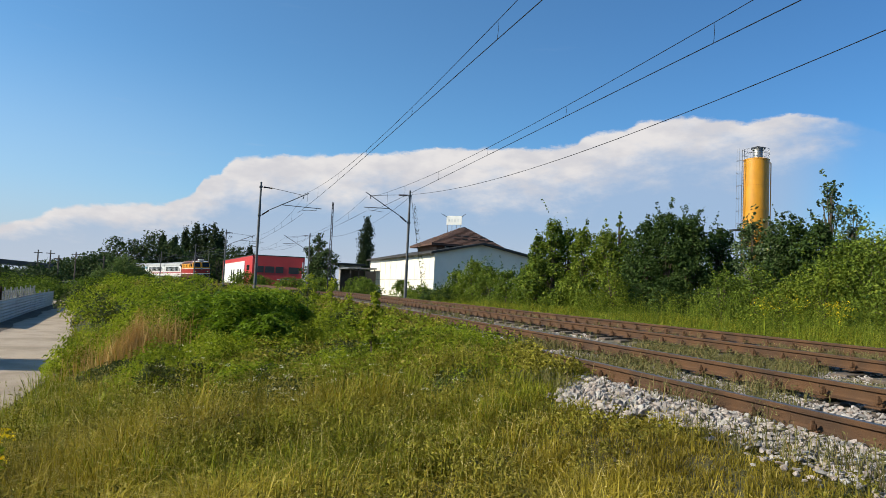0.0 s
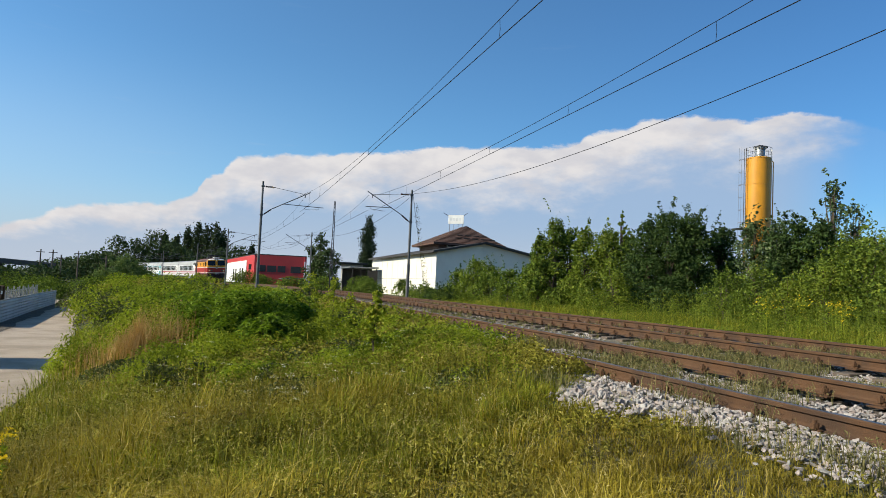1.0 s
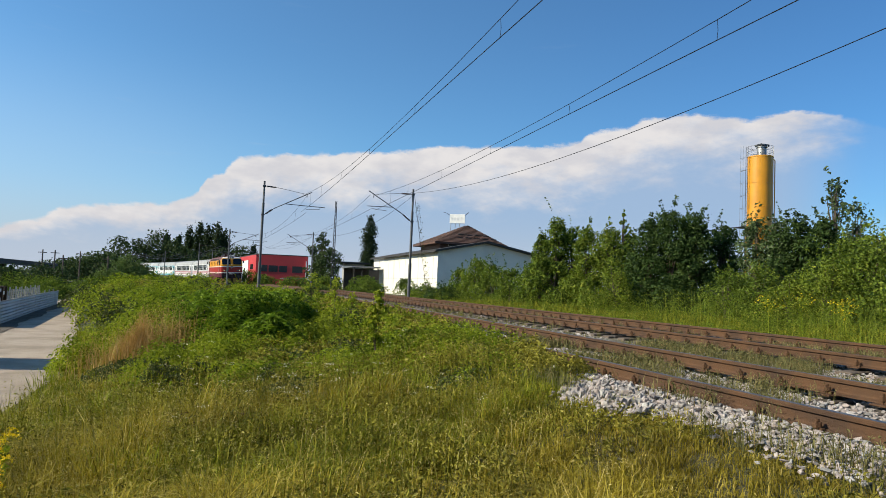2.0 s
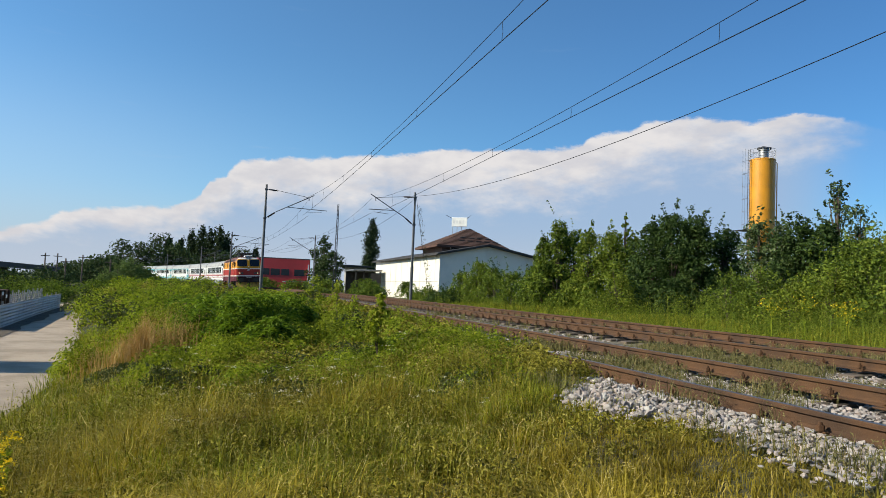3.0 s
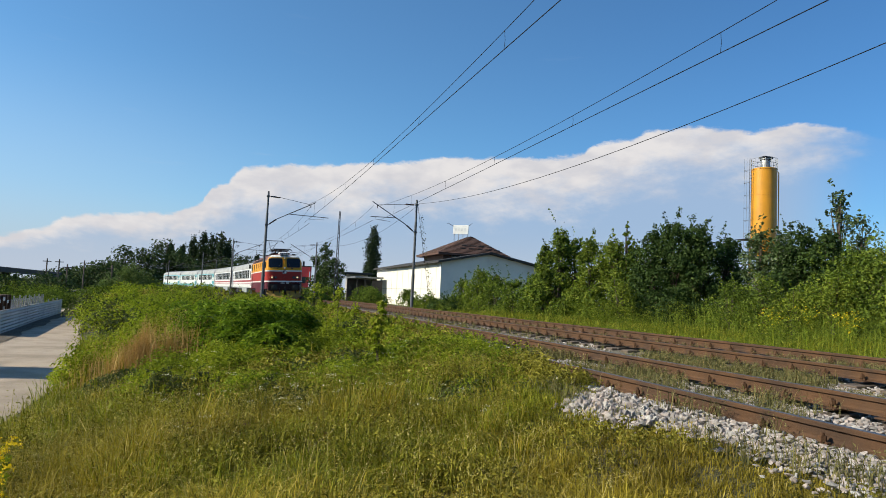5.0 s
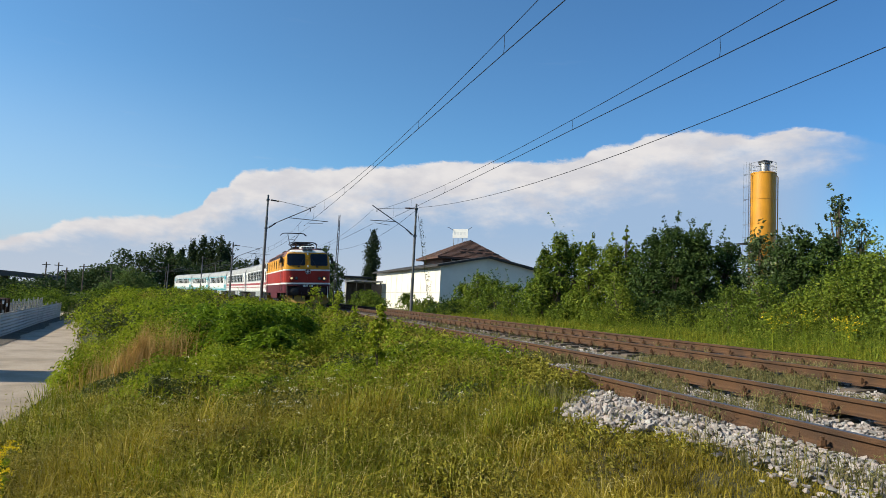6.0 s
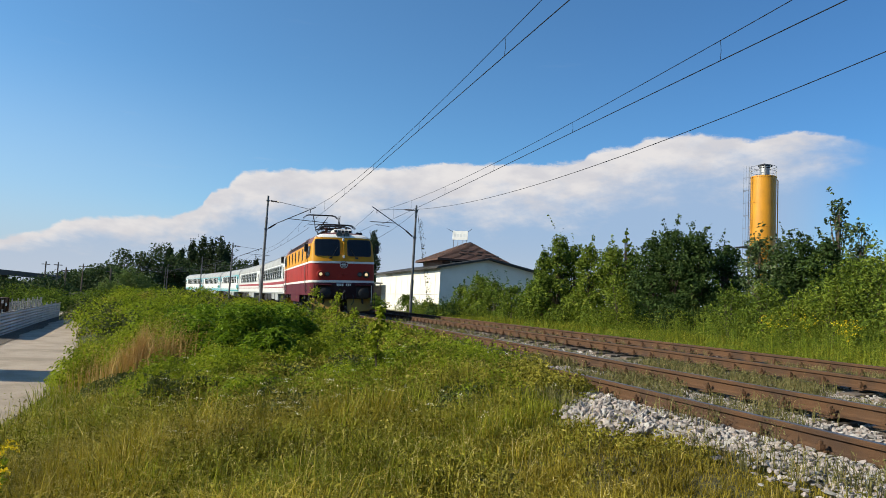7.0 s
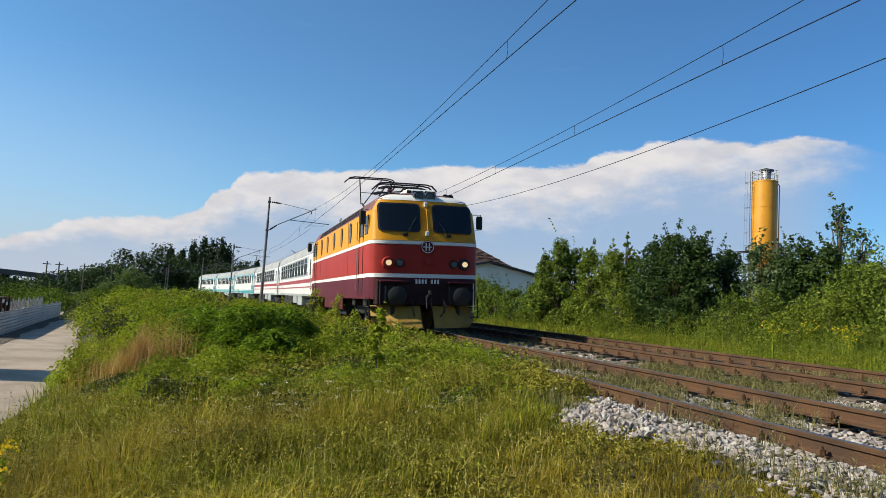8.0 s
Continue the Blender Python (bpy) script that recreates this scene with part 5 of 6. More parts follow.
def motions():
    times = [k * 0.2 for k in range(41)]
    walk(loco, [(t, rail_pose(front_place(t), LOCO_LEN, 3.6)) for t in times])
    for k, c in enumerate(COACHES):
        walk(c, [(t, rail_pose(front_place(t) + 15.2 + 20.49 * k, COACH, 3.2)) for t in times])
    for v in (loco, *COACHES):
        r = 0.625 if v is loco else 0.46
        for w in [o for o in v.children if o.name.startswith("wheelset")]:
            p = w.location.copy()
            rows, step = [], 2 if v is loco else 1
            for k in range(241):
                t = k / 30
                turn = (front_place(t) - front_place(0)) / r
                rows.append((t, Matrix.Translation(p) @ Matrix.Rotation(-turn, 4, "X")))
            walk(w, rows)


# ---- plants and stones ----
RNG = np.random.default_rng(11)
GRASS = foliage("meadow_grass", (0.10, 0.080, 0.012), (0.38, 0.305, 0.036), (0.56, 0.44, 0.15), 0.36)
GREENGRASS = foliage("green_grass", (0.07, 0.082, 0.010), (0.27, 0.285, 0.024), (0.40, 0.36, 0.06), 0.36)
STRAW = foliage("dry_seed_heads", (0.30, 0.25, 0.08), (0.54, 0.46, 0.19), None, 0.25)
RUSSET = foliage("russet_reed_grass", (0.32, 0.19, 0.07), (0.58, 0.38, 0.17), (0.66, 0.50, 0.27), 0.3)
WEED = foliage("leafy_weeds", (0.045, 0.065, 0.008), (0.25, 0.32, 0.026), (0.40, 0.40, 0.05), 0.60)
WEEDDARK = foliage("dark_weeds", (0.04, 0.055, 0.018), (0.09, 0.11, 0.035), (0.16, 0.14, 0.06), 0.25)
HERB = foliage("dusty_herbs", (0.07, 0.065, 0.012), (0.31, 0.28, 0.04), (0.46, 0.40, 0.11), 0.3)
DEADHERB = foliage("withered_herbs", (0.05, 0.032, 0.016), (0.15, 0.10, 0.05), (0.30, 0.22, 0.11), 0.2)
BRIGHT = foliage("light_shoots", (0.09, 0.12, 0.012), (0.30, 0.35, 0.032), (0.44, 0.43, 0.06), 0.60)
FIELD = foliage("tall_field_weeds", (0.045, 0.07, 0.010), (0.195, 0.25, 0.026), (0.34, 0.34, 0.055), 0.42)
TREELEAF = foliage("bush_leaves", (0.022, 0.045, 0.008), (0.155, 0.215, 0.026), (0.28, 0.32, 0.05), 0.33)
TREEDARK = foliage("dark_bush_leaves", (0.018, 0.036, 0.010), (0.055, 0.095, 0.022), (0.10, 0.14, 0.035), 0.25)
BUSHLIGHT = foliage("light_bush_leaves", (0.05, 0.085, 0.010), (0.19, 0.245, 0.03), (0.32, 0.34, 0.06), 0.36)
SUMACLEAF = foliage("sumac_leaves", (0.035, 0.07, 0.010), (0.18, 0.27, 0.028), (0.26, 0.33, 0.04), 0.55)
SILVER = foliage("poplar_leaves", (0.03, 0.055, 0.018), (0.10, 0.14, 0.055), (0.24, 0.27, 0.17), 0.25, 0.4)
POPLAR = foliage("lombardy_poplar_leaves", (0.018, 0.032, 0.014), (0.04, 0.06, 0.022), None, 0.2)
FARLEAF = foliage("far_tree_leaves", (0.022, 0.04, 0.014), (0.06, 0.09, 0.028), None, 0.2)
WILLOW = foliage("pale_willow_leaves", (0.07, 0.11, 0.03), (0.15, 0.20, 0.07), None, 0.3)
GREYWEED = foliage("grey_track_weeds", (0.075, 0.075, 0.028), (0.20, 0.185, 0.075), (0.36, 0.25, 0.12), 0.2)
YELLOWBLOOM = foliage("yellow_blossom", (0.50, 0.38, 0.01), (0.80, 0.60, 0.02), None, 0.25)
WHITEBLOOM = foliage("white_blossom", (0.55, 0.52, 0.38), (0.78, 0.74, 0.58), None, 0.25)
BARK = principled("bark", (0.11, 0.085, 0.06), 0.95, 0.0, 0.3, 5, 30, 1.0)


def sheet(name, v, tris, material):
    """One mesh from arrays of vertices and triangles."""
    me = bpy.data.meshes.new(name)
    me.vertices.add(len(v))
    me.vertices.foreach_set("co", np.ascontiguousarray(v, dtype=np.float32).ravel())
    me.loops.add(len(tris) * 3)
    me.loops.foreach_set("vertex_index", np.ascontiguousarray(tris, dtype=np.int32).ravel())
    me.polygons.add(len(tris))
    me.polygons.foreach_set("loop_start", np.arange(0, len(tris) * 3, 3, dtype=np.int32))
    me.update(calc_edges=True)
    me.shade_flat()
    me.materials.append(material)
    return me


def blade_mesh(p, height, width, bend, turn=None):
    """Grass blades that stand at p and bend over. Returns vertices and triangles."""
    n = len(p)
    a = RNG.uniform(0, 2 * np.pi, n) if turn is None else turn
    d = np.stack([np.cos(a), np.sin(a), np.zeros(n)], 1)
    b = a + RNG.normal(np.pi / 2, 0.6, n)
    s = np.stack([np.cos(b), np.sin(b), np.zeros(n)], 1) * (width / 2)[:, None]
    k = (bend * height)[:, None]
    up = np.array([0, 0, 1.0])
    mid = p + d * k * 0.30 + up * (height * 0.62)[:, None]
    tip = p + d * k + up * (height * (1 - 0.35 * bend))[:, None]
    v = np.stack([p - s, p + s, mid - s * 0.8, mid + s * 0.8, tip], 1).reshape(-1, 3)
    i = np.arange(n)[:, None] * 5
    t = np.concatenate([i + np.array([[0, 1, 3]]), i + np.array([[0, 3, 2]]), i + np.array([[2, 3, 4]])], 1).reshape(-1, 3)
    return v, t


def leaf_mesh(c, size, upright=0.5, slim=0.5, lean=None):
    """Folded leaves round the points c, turned towards lean where it is given."""
    n = len(c)
    nrm = RNG.normal(0, 1, (n, 3)) if lean is None else RNG.normal(0, 0.6, (n, 3)) + lean
    nrm[:, 2] = np.abs(nrm[:, 2]) + upright
    nrm /= np.linalg.norm(nrm, axis=1)[:, None]
    a = np.cross(nrm, RNG.normal(0, 1, (n, 3)))
    a /= np.linalg.norm(a, axis=1)[:, None]
    b = np.cross(nrm, a)
    s = size[:, None]
    base, tip = c - a * s * 0.5, c + a * s * 0.5 - nrm * s * 0.12
    l, r = c + b * s * slim * 0.5 + nrm * s * 0.10, c - b * s * slim * 0.5 + nrm * s * 0.10
    v = np.stack([base, r, tip, l], 1).reshape(-1, 3)
    i = np.arange(n)[:, None] * 4
    t = np.concatenate([i + np.array([[0, 1, 2]]), i + np.array([[0, 2, 3]])], 1).reshape(-1, 3)
    return v, t


def join(parts):
    vs, ts, o = [], [], 0
    for v, t in parts:
        vs.append(v), ts.append(t + o)
        o += len(v)
    return np.concatenate(vs), np.concatenate(ts)


def waves(x, y, f, seed):
    """A smooth field between 0 and 1."""
    r = np.random.default_rng(seed)
    v = np.zeros_like(x)
    for k in range(6):
        a, ph, q = r.uniform(0, 2 * np.pi), r.uniform(0, 6.3), f * r.uniform(0.6, 1.9)
        v = v + np.sin((x * np.cos(a) + y * np.sin(a)) * q + ph)
    return np.clip(0.5 + v / 6.5, 0, 1)


def wedge(n, r0, r1, az0=-18, az1=56):
    """Points spread evenly over a ring sector round the standpoint."""
    r = np.sqrt(RNG.uniform(r0 * r0, r1 * r1, n))
    a = np.radians(RNG.uniform(az0, az1, n))
    return r * np.sin(a), r * np.cos(a)


def grounded(x, y, lift=0.0):
    return np.stack([x, y, ground_z(x, y) + lift], 1)


def left_field(x, y, gap=1.75):
    """True on the overgrown strip between the dirt road and the near track."""
    return (x < line_x(y) - gap - 0.5 * waves(x, y, 1.3, 5)) & (x > road_edge(y) - 0.05 + 0.3 * waves(x, y, 0.9, 6))


def right_field(x, y):
    return x > line_x(y) + 6.55 + 0.9 * waves(x, y, 1.1, 8)


def stuff(name, mesh, material, label, category):
    return tagged(new(name, sheet(name, *mesh, material)), label, category, kind="stuff")


def lushness(x, y):
    """Where leafy weeds take over from the meadow grass, 0 to 1."""
    edge = np.interp(x, [-2.6, -1.4, -0.5, 0.5, 1.4, 3.3, 4.6], [16.0, 11.6, 9.4, 8.2, 8.4, 8.4, 8.0])
    return sstep(y - edge + 1.8 * (waves(x, y, 0.9, 21) - 0.5), -0.7, 0.9) * (0.25 + 0.75 * sstep(line_x(y) - x, 0.95, 1.6))


def gravel_bare(x, y):
    """Bare stony shoulder beside the near rail, 0 to 1."""
    o = line_x(y) - x
    reach = np.interp(y, [2.8, 4.2, 5.6, 7.0, 8.0], [2.35, 2.3, 2.1, 1.35, 0.8])
    return (1 - sstep(o + 0.8 * (waves(x, y, 2.2, 33) - 0.5), reach - 0.5, reach + 0.1)) * (1 - sstep(y + 1.2 * waves(x, y, 1.0, 4), 7.1, 8.1))


def make_grass():
    near, green, heads = [], [], []
    for n, r0, r1, wid, each in ((12500, 2.6, 7.5, 0.0056, 10), (9500, 7.5, 16, 0.0105, 10), (5200, 16, 40, 0.020, 10)):
        # tufts, each with blades of about one height and hue
        x, y = wedge(n, r0, r1)
        k = left_field(x, y, np.interp(y, [6.6, 7.3, 14], [1.1, 0.6, 0.6])) & (RNG.uniform(0, 1, n) > gravel_bare(x, y) * 0.74)
        k &= RNG.uniform(0, 1, n) > lushness(x, y) * 0.85
        x, y = x[k], y[k]
        o = line_x(y) - x
        h = (0.08 + 0.22 * waves(x, y, 1.1, 2) + 0.30 * waves(x, y, 5.5, 9) ** 1.5) * RNG.uniform(0.45, 1.45, len(x))
        h *= 0.45 + 0.55 * sstep(o, 1.2, 3.4)
        h *= 1 - 0.45 * (1 - sstep(o, 2.2, 3.3)) * (1 - sstep(y, 6.4, 7.4))
        # the verge beside the rail, tall enough farther on to hide it
        verge = np.interp(y, [7.2, 7.9, 9.8, 10.6, 16], [-0.04, 0.13, 0.17, 0.22, 0.26])
        tall = verge - ground_z(x, y) - 0.14 * RNG.uniform(0, 1, len(x))
        h = np.where((y > 7.3) & (o < 2.4), np.maximum(h, tall), h)
        h = np.where(y > 7.3, np.minimum(h, tall + 0.08 + 0.25 * sstep(o, 1.5, 3.5)), h)
        pick = waves(x, y, 0.9, 40) + RNG.normal(0, 0.14, len(x)) > 0.60
        x, y, h, pick = [np.repeat(q, each) for q in (x, y, h, pick)]
        x, y = x + RNG.normal(0, 0.03 + wid * 3, len(x)), y + RNG.normal(0, 0.03 + wid * 3, len(x))
        p = grounded(x, y, -0.02)
        h = h * RNG.uniform(0.55, 1.15, len(x))
        w = wid * RNG.uniform(0.6, 1.4, len(x))
        blades = lambda m: blade_mesh(p[m], h[m], w[m], np.clip(RNG.normal(0.85, 0.42, m.sum()), 0.05, 1.6))
        near.append(blades(~pick)), green.append(blades(pick))
    # a stand of fine bright grass above the road
    x, y = RNG.uniform(-4.4, -1.6, 6000), RNG.uniform(17.5, 25, 6000)
    k = (x > road_edge(y) - 0.1) & (waves(x, y, 1.0, 44) > 0.35)
    x, y = x[k], y[k]
    green.append(blade_mesh(grounded(x, y), RNG.uniform(0.5, 1.0, len(x)), np.full(len(x), 0.014), RNG.uniform(0.1, 0.7, len(x))))
    stuff("meadow_grass", join(near), GRASS, "tall yellow-green meadow grass going dry", "grass")
    stuff("green_grass", join(green), GREENGRASS, "patches of fresh green grass among the meadow", "grass")
    # stalks with drooping seed heads
    x, y = wedge(4200, 3.2, 15)
    k = left_field(x, y, 1.4) & (RNG.uniform(0, 1, len(x)) > lushness(x, y) * 0.9) & (gravel_bare(x, y) < 0.1) & (line_x(y) - x > 2.0 + 0.8 * (y < 8))
    x, y = x[k], y[k]
    p = grounded(x, y)
    h = RNG.uniform(0.30, 0.58, len(x)) * (0.6 + 0.5 * waves(x, y, 1.4, 12))
    turn, bend = RNG.uniform(0, 6.283, len(x)), RNG.uniform(0.1, 0.95, len(x))
    stalks = blade_mesh(p, h, 0.0014 + 0.0003 * np.hypot(x, y), bend, turn)
    c = []
    for q in range(7):
        u = 0.4 + 0.6 * q / 6
        reach, rise = bend * h * (0.30 + 0.70 * u), h * (0.62 + (0.38 - 0.35 * bend) * u)
        c.append(p + np.stack([np.cos(turn) * reach, np.sin(turn) * reach, rise], 1) + RNG.normal(0, 0.007, (len(x), 3)))
    c = np.concatenate(c)
    stuff("seed_heads", join([stalks, leaf_mesh(c, RNG.uniform(0.012, 0.032, len(c)), 0.0, 0.2)]), STRAW, "pale dry grass seed heads on thin stalks", "grass")


make_grass()


def plants(x, y, height, spread, per, size, slim=0.55, upright=0.6):
    """Leafy plants: leaves climb round each stem. Returns the leaf mesh and the stem mesh."""
    n = len(x)
    p = grounded(x, y)
    i = np.repeat(np.arange(n), per)
    u = RNG.uniform(0.12, 1.0, len(i)) ** 0.75
    a = RNG.uniform(0, 2 * np.pi, len(i))
    r = spread[i] * RNG.uniform(0.15, 1.0, len(i)) * (1.1 - 0.55 * u)
    c = p[i] + np.stack([np.cos(a) * r, np.sin(a) * r, height[i] * u], 1)
    lv = leaf_mesh(c, size * RNG.uniform(0.55, 1.35, len(i)), upright, slim)
    st = blade_mesh(p, height, np.full(n, 0.010), RNG.uniform(0, 0.15, n))
    return lv, st


def mounds(cx, cy, R, H, per, size, slim=0.55):
    """Leaves over rounded clumps that stand at cx, cy."""
    i = np.repeat(np.arange(len(cx)), np.maximum(40, (per * R ** 2)).astype(int))
    q, a = np.sqrt(RNG.uniform(0, 1, len(i))), RNG.uniform(0, 6.283, len(i))
    k = 1 + 0.22 * np.sin(3 * a + 9 * cx[i]) + 0.14 * np.sin(7 * a + 5 * cy[i])
    x, y = cx[i] + R[i] * k * q * np.cos(a), cy[i] + R[i] * k * q * np.sin(a)
    dome = np.sqrt(1 - (0.95 * q) ** 2) * (0.8 + 0.4 * waves(x, y, 9.0, 73))
    c = grounded(x, y)
    c[:, 2] += H[i] * dome * RNG.uniform(0.25, 1.12, len(i)) ** 0.6
    lean = np.stack([q * np.cos(a), q * np.sin(a), dome], 1) * 0.9
    return leaf_mesh(c, size[i] * RNG.uniform(0.55, 1.4, len(i)), 0.0, slim, lean)


def make_weeds():
    # leafy clumps on the bank: near ones small, far ones taller
    bank = {"leafy_weeds": [], "light_shoots": [], "dark_weeds": [], "olive_weeds": []}
    for n, r0, r1, per in ((1000, 6.5, 17, 2350), (1150, 16, 62, 500)):
        x, y = wedge(n, r0, r1, -18, 34)
        k = left_field(x, y, np.interp(y, [7.4, 8.4], [1.7, 0.98])) & (lushness(x, y) > RNG.uniform(0.1, 0.9, n))
        x, y = x[k], y[k]
        r = np.hypot(x, y)
        R = (0.20 + 0.0165 * np.minimum(r, 40)) * RNG.uniform(0.55, 1.35, len(x))
        h = (0.20 + 0.068 * np.clip(r - 8.5, 0, 12)) * (0.45 + 0.9 * waves(x, y, 1.1, 71)) * RNG.uniform(0.65, 1.25, len(x))
        cap = 0.12 + 0.62 * sstep(line_x(y) - x, 2.2, 8.0) + RNG.normal(0, 0.12, len(x))
        h = np.maximum(0.10, np.minimum(h, cap - ground_z(x, y)))
        h = np.where(np.hypot(x + 1.25, (y - 13.6) * 0.8) < 1.25, h * 0.5, h)
        size = np.clip(0.0048 * r, 0.042, 0.14)
        # lighter clumps right of the middle stand in for the brighter light there
        tone = waves(x, y, 1.6, 51) + RNG.normal(0, 0.16, len(x)) + 0.10 * sstep(x, 0.5, 2.0) * (y < 20)
        for name, lo, hi in (("dark_weeds", -9, 0.24), ("olive_weeds", 0.24, 0.38), ("leafy_weeds", 0.38, 0.66), ("light_shoots", 0.66, 9)):
            m = (tone >= lo) & (tone < hi)
            bank[name].append(mounds(x[m], y[m], R[m], h[m] * (1.15 if name == "light_shoots" else 1.0), per, size[m], 0.42 if name == "light_shoots" else 0.6))
    # the verge along the near rail
    x, y = RNG.uniform(1.02, 1.75, 460), 7.3 + 27 * RNG.uniform(0, 1, 460) ** 1.6
    x = line_x(y) - x
    R, h = 0.15 + 0.006 * y, (np.interp(y, [7.3, 8.6, 12, 34], [0.0, 0.13, 0.17, 0.22]) - ground_z(x, y)) * RNG.uniform(0.75, 1.2, 460)
    for name, m in (("olive_weeds", waves(x, y, 0.8, 61) > 0.5), ("leafy_weeds", waves(x, y, 0.8, 61) <= 0.5)):
        bank[name].append(mounds(x[m], y[m], R[m], h[m], 1400, np.clip(0.0046 * y[m], 0.042, 0.13)))
    for name, mat, label in (
        ("leafy_weeds", WEED, "dense green leafy weeds in clumps on the bank"), ("light_shoots", BRIGHT, "light yellow-green leafy shoots on the bank"),
        ("dark_weeds", WEEDDARK, "dark dusty weeds in clumps on the bank"), ("olive_weeds", HERB, "olive dusty herbs in clumps on the bank")):
        stuff(name, join(bank[name]), mat, label, "weeds")
    # low dusty herbs between the grasses close by
    x, y = wedge(9800, 2.8, 11)
    k = left_field(x, y, 1.5) & (gravel_bare(x, y) < 0.2) & (waves(x, y, 2.2, 57) + 0.14 * (x < 0.6) > 0.42)
    x, y = x[k], y[k]
    h = RNG.uniform(0.12, 0.42, len(x)) * (0.65 + 0.6 * waves(x, y, 3.0, 58))
    h = h * (1 - 0.6 * sstep(x, 1.6, 2.6) * (1 - sstep(y, 4.5, 6.5)))
    lv, st = plants(x, y, h, 0.06 + 0.22 * h, 19, 0.034, 0.45, 0.4)
    # taller ones over the edge of the road
    x, y = RNG.uniform(-2.4, -1.3, 26), RNG.uniform(6.0, 9.0, 26)
    tl, ts = plants(x, y, RNG.uniform(0.5, 0.95, 26), np.full(26, 0.10), 34, 0.03, 0.35, 0.5)
    lv, st = join([lv, tl]), join([st, ts])
    stuff("meadow_herbs", join([lv, st]), HERB, "small dusty green herbs among the meadow grass", "weeds")
    # withered brown clumps
    x, y = RNG.uniform(-0.9, 1.6, 22), RNG.uniform(5.6, 7.9, 22)
    stuff("withered_herbs", mounds(x, y, RNG.uniform(0.12, 0.24, 22), RNG.uniform(0.16, 0.30, 22), 3200, np.full(22, 0.03), 0.35), DEADHERB, "withered brown herbs in the meadow", "weeds")
    # low leaves under them
    x, y = wedge(52000, 9, 30, -18, 30)
    k = left_field(x, y, 1.7) & (lushness(x, y) > 0.3)
    x, y = x[k], y[k]
    stuff("undergrowth", leaf_mesh(grounded(x, y, 0.0) + np.stack([0 * x, 0 * x, RNG.uniform(0.02, 0.26, len(x))], 1), RNG.uniform(0.03, 0.08, len(x)), 0.7), WEED, "low green undergrowth covering the bank", "weeds")
    # russet reed grass in one patch
    n = 1500
    a, q = RNG.uniform(0, 6.283, n), np.abs(RNG.normal(0, 0.62, n))
    x, y = -1.34 + 1.0 * q * np.cos(a), 14.8 + 0.75 * q * np.sin(a) + 0.3 * np.cos(a)
    h = RNG.uniform(0.70, 1.2, n) * np.maximum(0.5, 1 - 0.2 * q) * (0.55 + 0.8 * waves(x, y, 4.0, 77))
    p = grounded(x, y)
    c = np.concatenate([p + np.stack([RNG.normal(0, 0.03, n), RNG.normal(0, 0.03, n), h * (0.96 - 0.05 * j)], 1) for j in range(5)])
    stuff("russet_grass", join([blade_mesh(p, h, np.full(n, 0.009), RNG.uniform(0.02, 0.28, n)), leaf_mesh(c, RNG.uniform(0.02, 0.045, len(c)), 0.0, 0.25)]), RUSSET, "patch of russet dry reed grass", "grass")
    # the field beyond the tracks
    lv = []
    for n, r0, r1, per, size in ((3000, 12, 28, 38, 0.048), (2800, 28, 60, 26, 0.085)):
        x, y = wedge(n, r0, r1, 8, 57)
        k = right_field(x, y) & (x < 27)
        x, y = x[k], y[k]
        o = x - line_x(y) - 6.7
        h = (0.28 + 1.25 * sstep(o, 0.6, 4.2) * (0.45 + 0.75 * waves(x, y, 0.8, 91))) * RNG.uniform(0.6, 1.15, len(x))
        lv += plants(x, y, h, 0.12 + 0.14 * h, per, size, 0.38, 0.2)
    stuff("field_weeds", join(lv), FIELD, "tall fresh green weeds beyond the tracks", "weeds")
    x, y = wedge(70000, 11, 48, 8, 57)
    k = right_field(x, y) & (x < 27)
    x, y = x[k], y[k]
    o = x - line_x(y) - 6.7
    h = (0.15 + 0.65 * sstep(o, 0.0, 4.0) * (0.4 + 0.6 * waves(x, y, 0.8, 91))) * RNG.uniform(0.6, 1.2, len(x))
    stuff("field_grass", blade_mesh(grounded(x, y), h, 0.008 + 0.0006 * np.hypot(x, y), RNG.uniform(0.1, 0.6, len(x))), GREENGRASS, "green grass along the far side of the line", "grass")
    # flowers
    x, y = wedge(190, 4.5, 11, -4, 40)
    k = left_field(x, y, 2.2) & (waves(x, y, 1.2, 14) > 0.5)
    x, y = x[k], y[k]
    p = grounded(x, y)
    h = RNG.uniform(0.38, 0.62, len(x))
    i = np.repeat(np.arange(len(x)), 16)
    c = p[i] + np.stack([RNG.normal(0, 0.027, len(i)), RNG.normal(0, 0.027, len(i)), h[i] + RNG.normal(0, 0.006, len(i))], 1)
    stuff("umbel_stalks", blade_mesh(p, h, np.full(len(x), 0.004), np.full(len(x), 0.03)), HERB, "thin dull green stalks of the umbel flowers", "flowers")
    stuff("white_umbels", leaf_mesh(c, RNG.uniform(0.008, 0.016, len(i)), 2.0, 0.8), WHITEBLOOM, "small white umbel flowers in the grass", "flowers")


make_weeds()


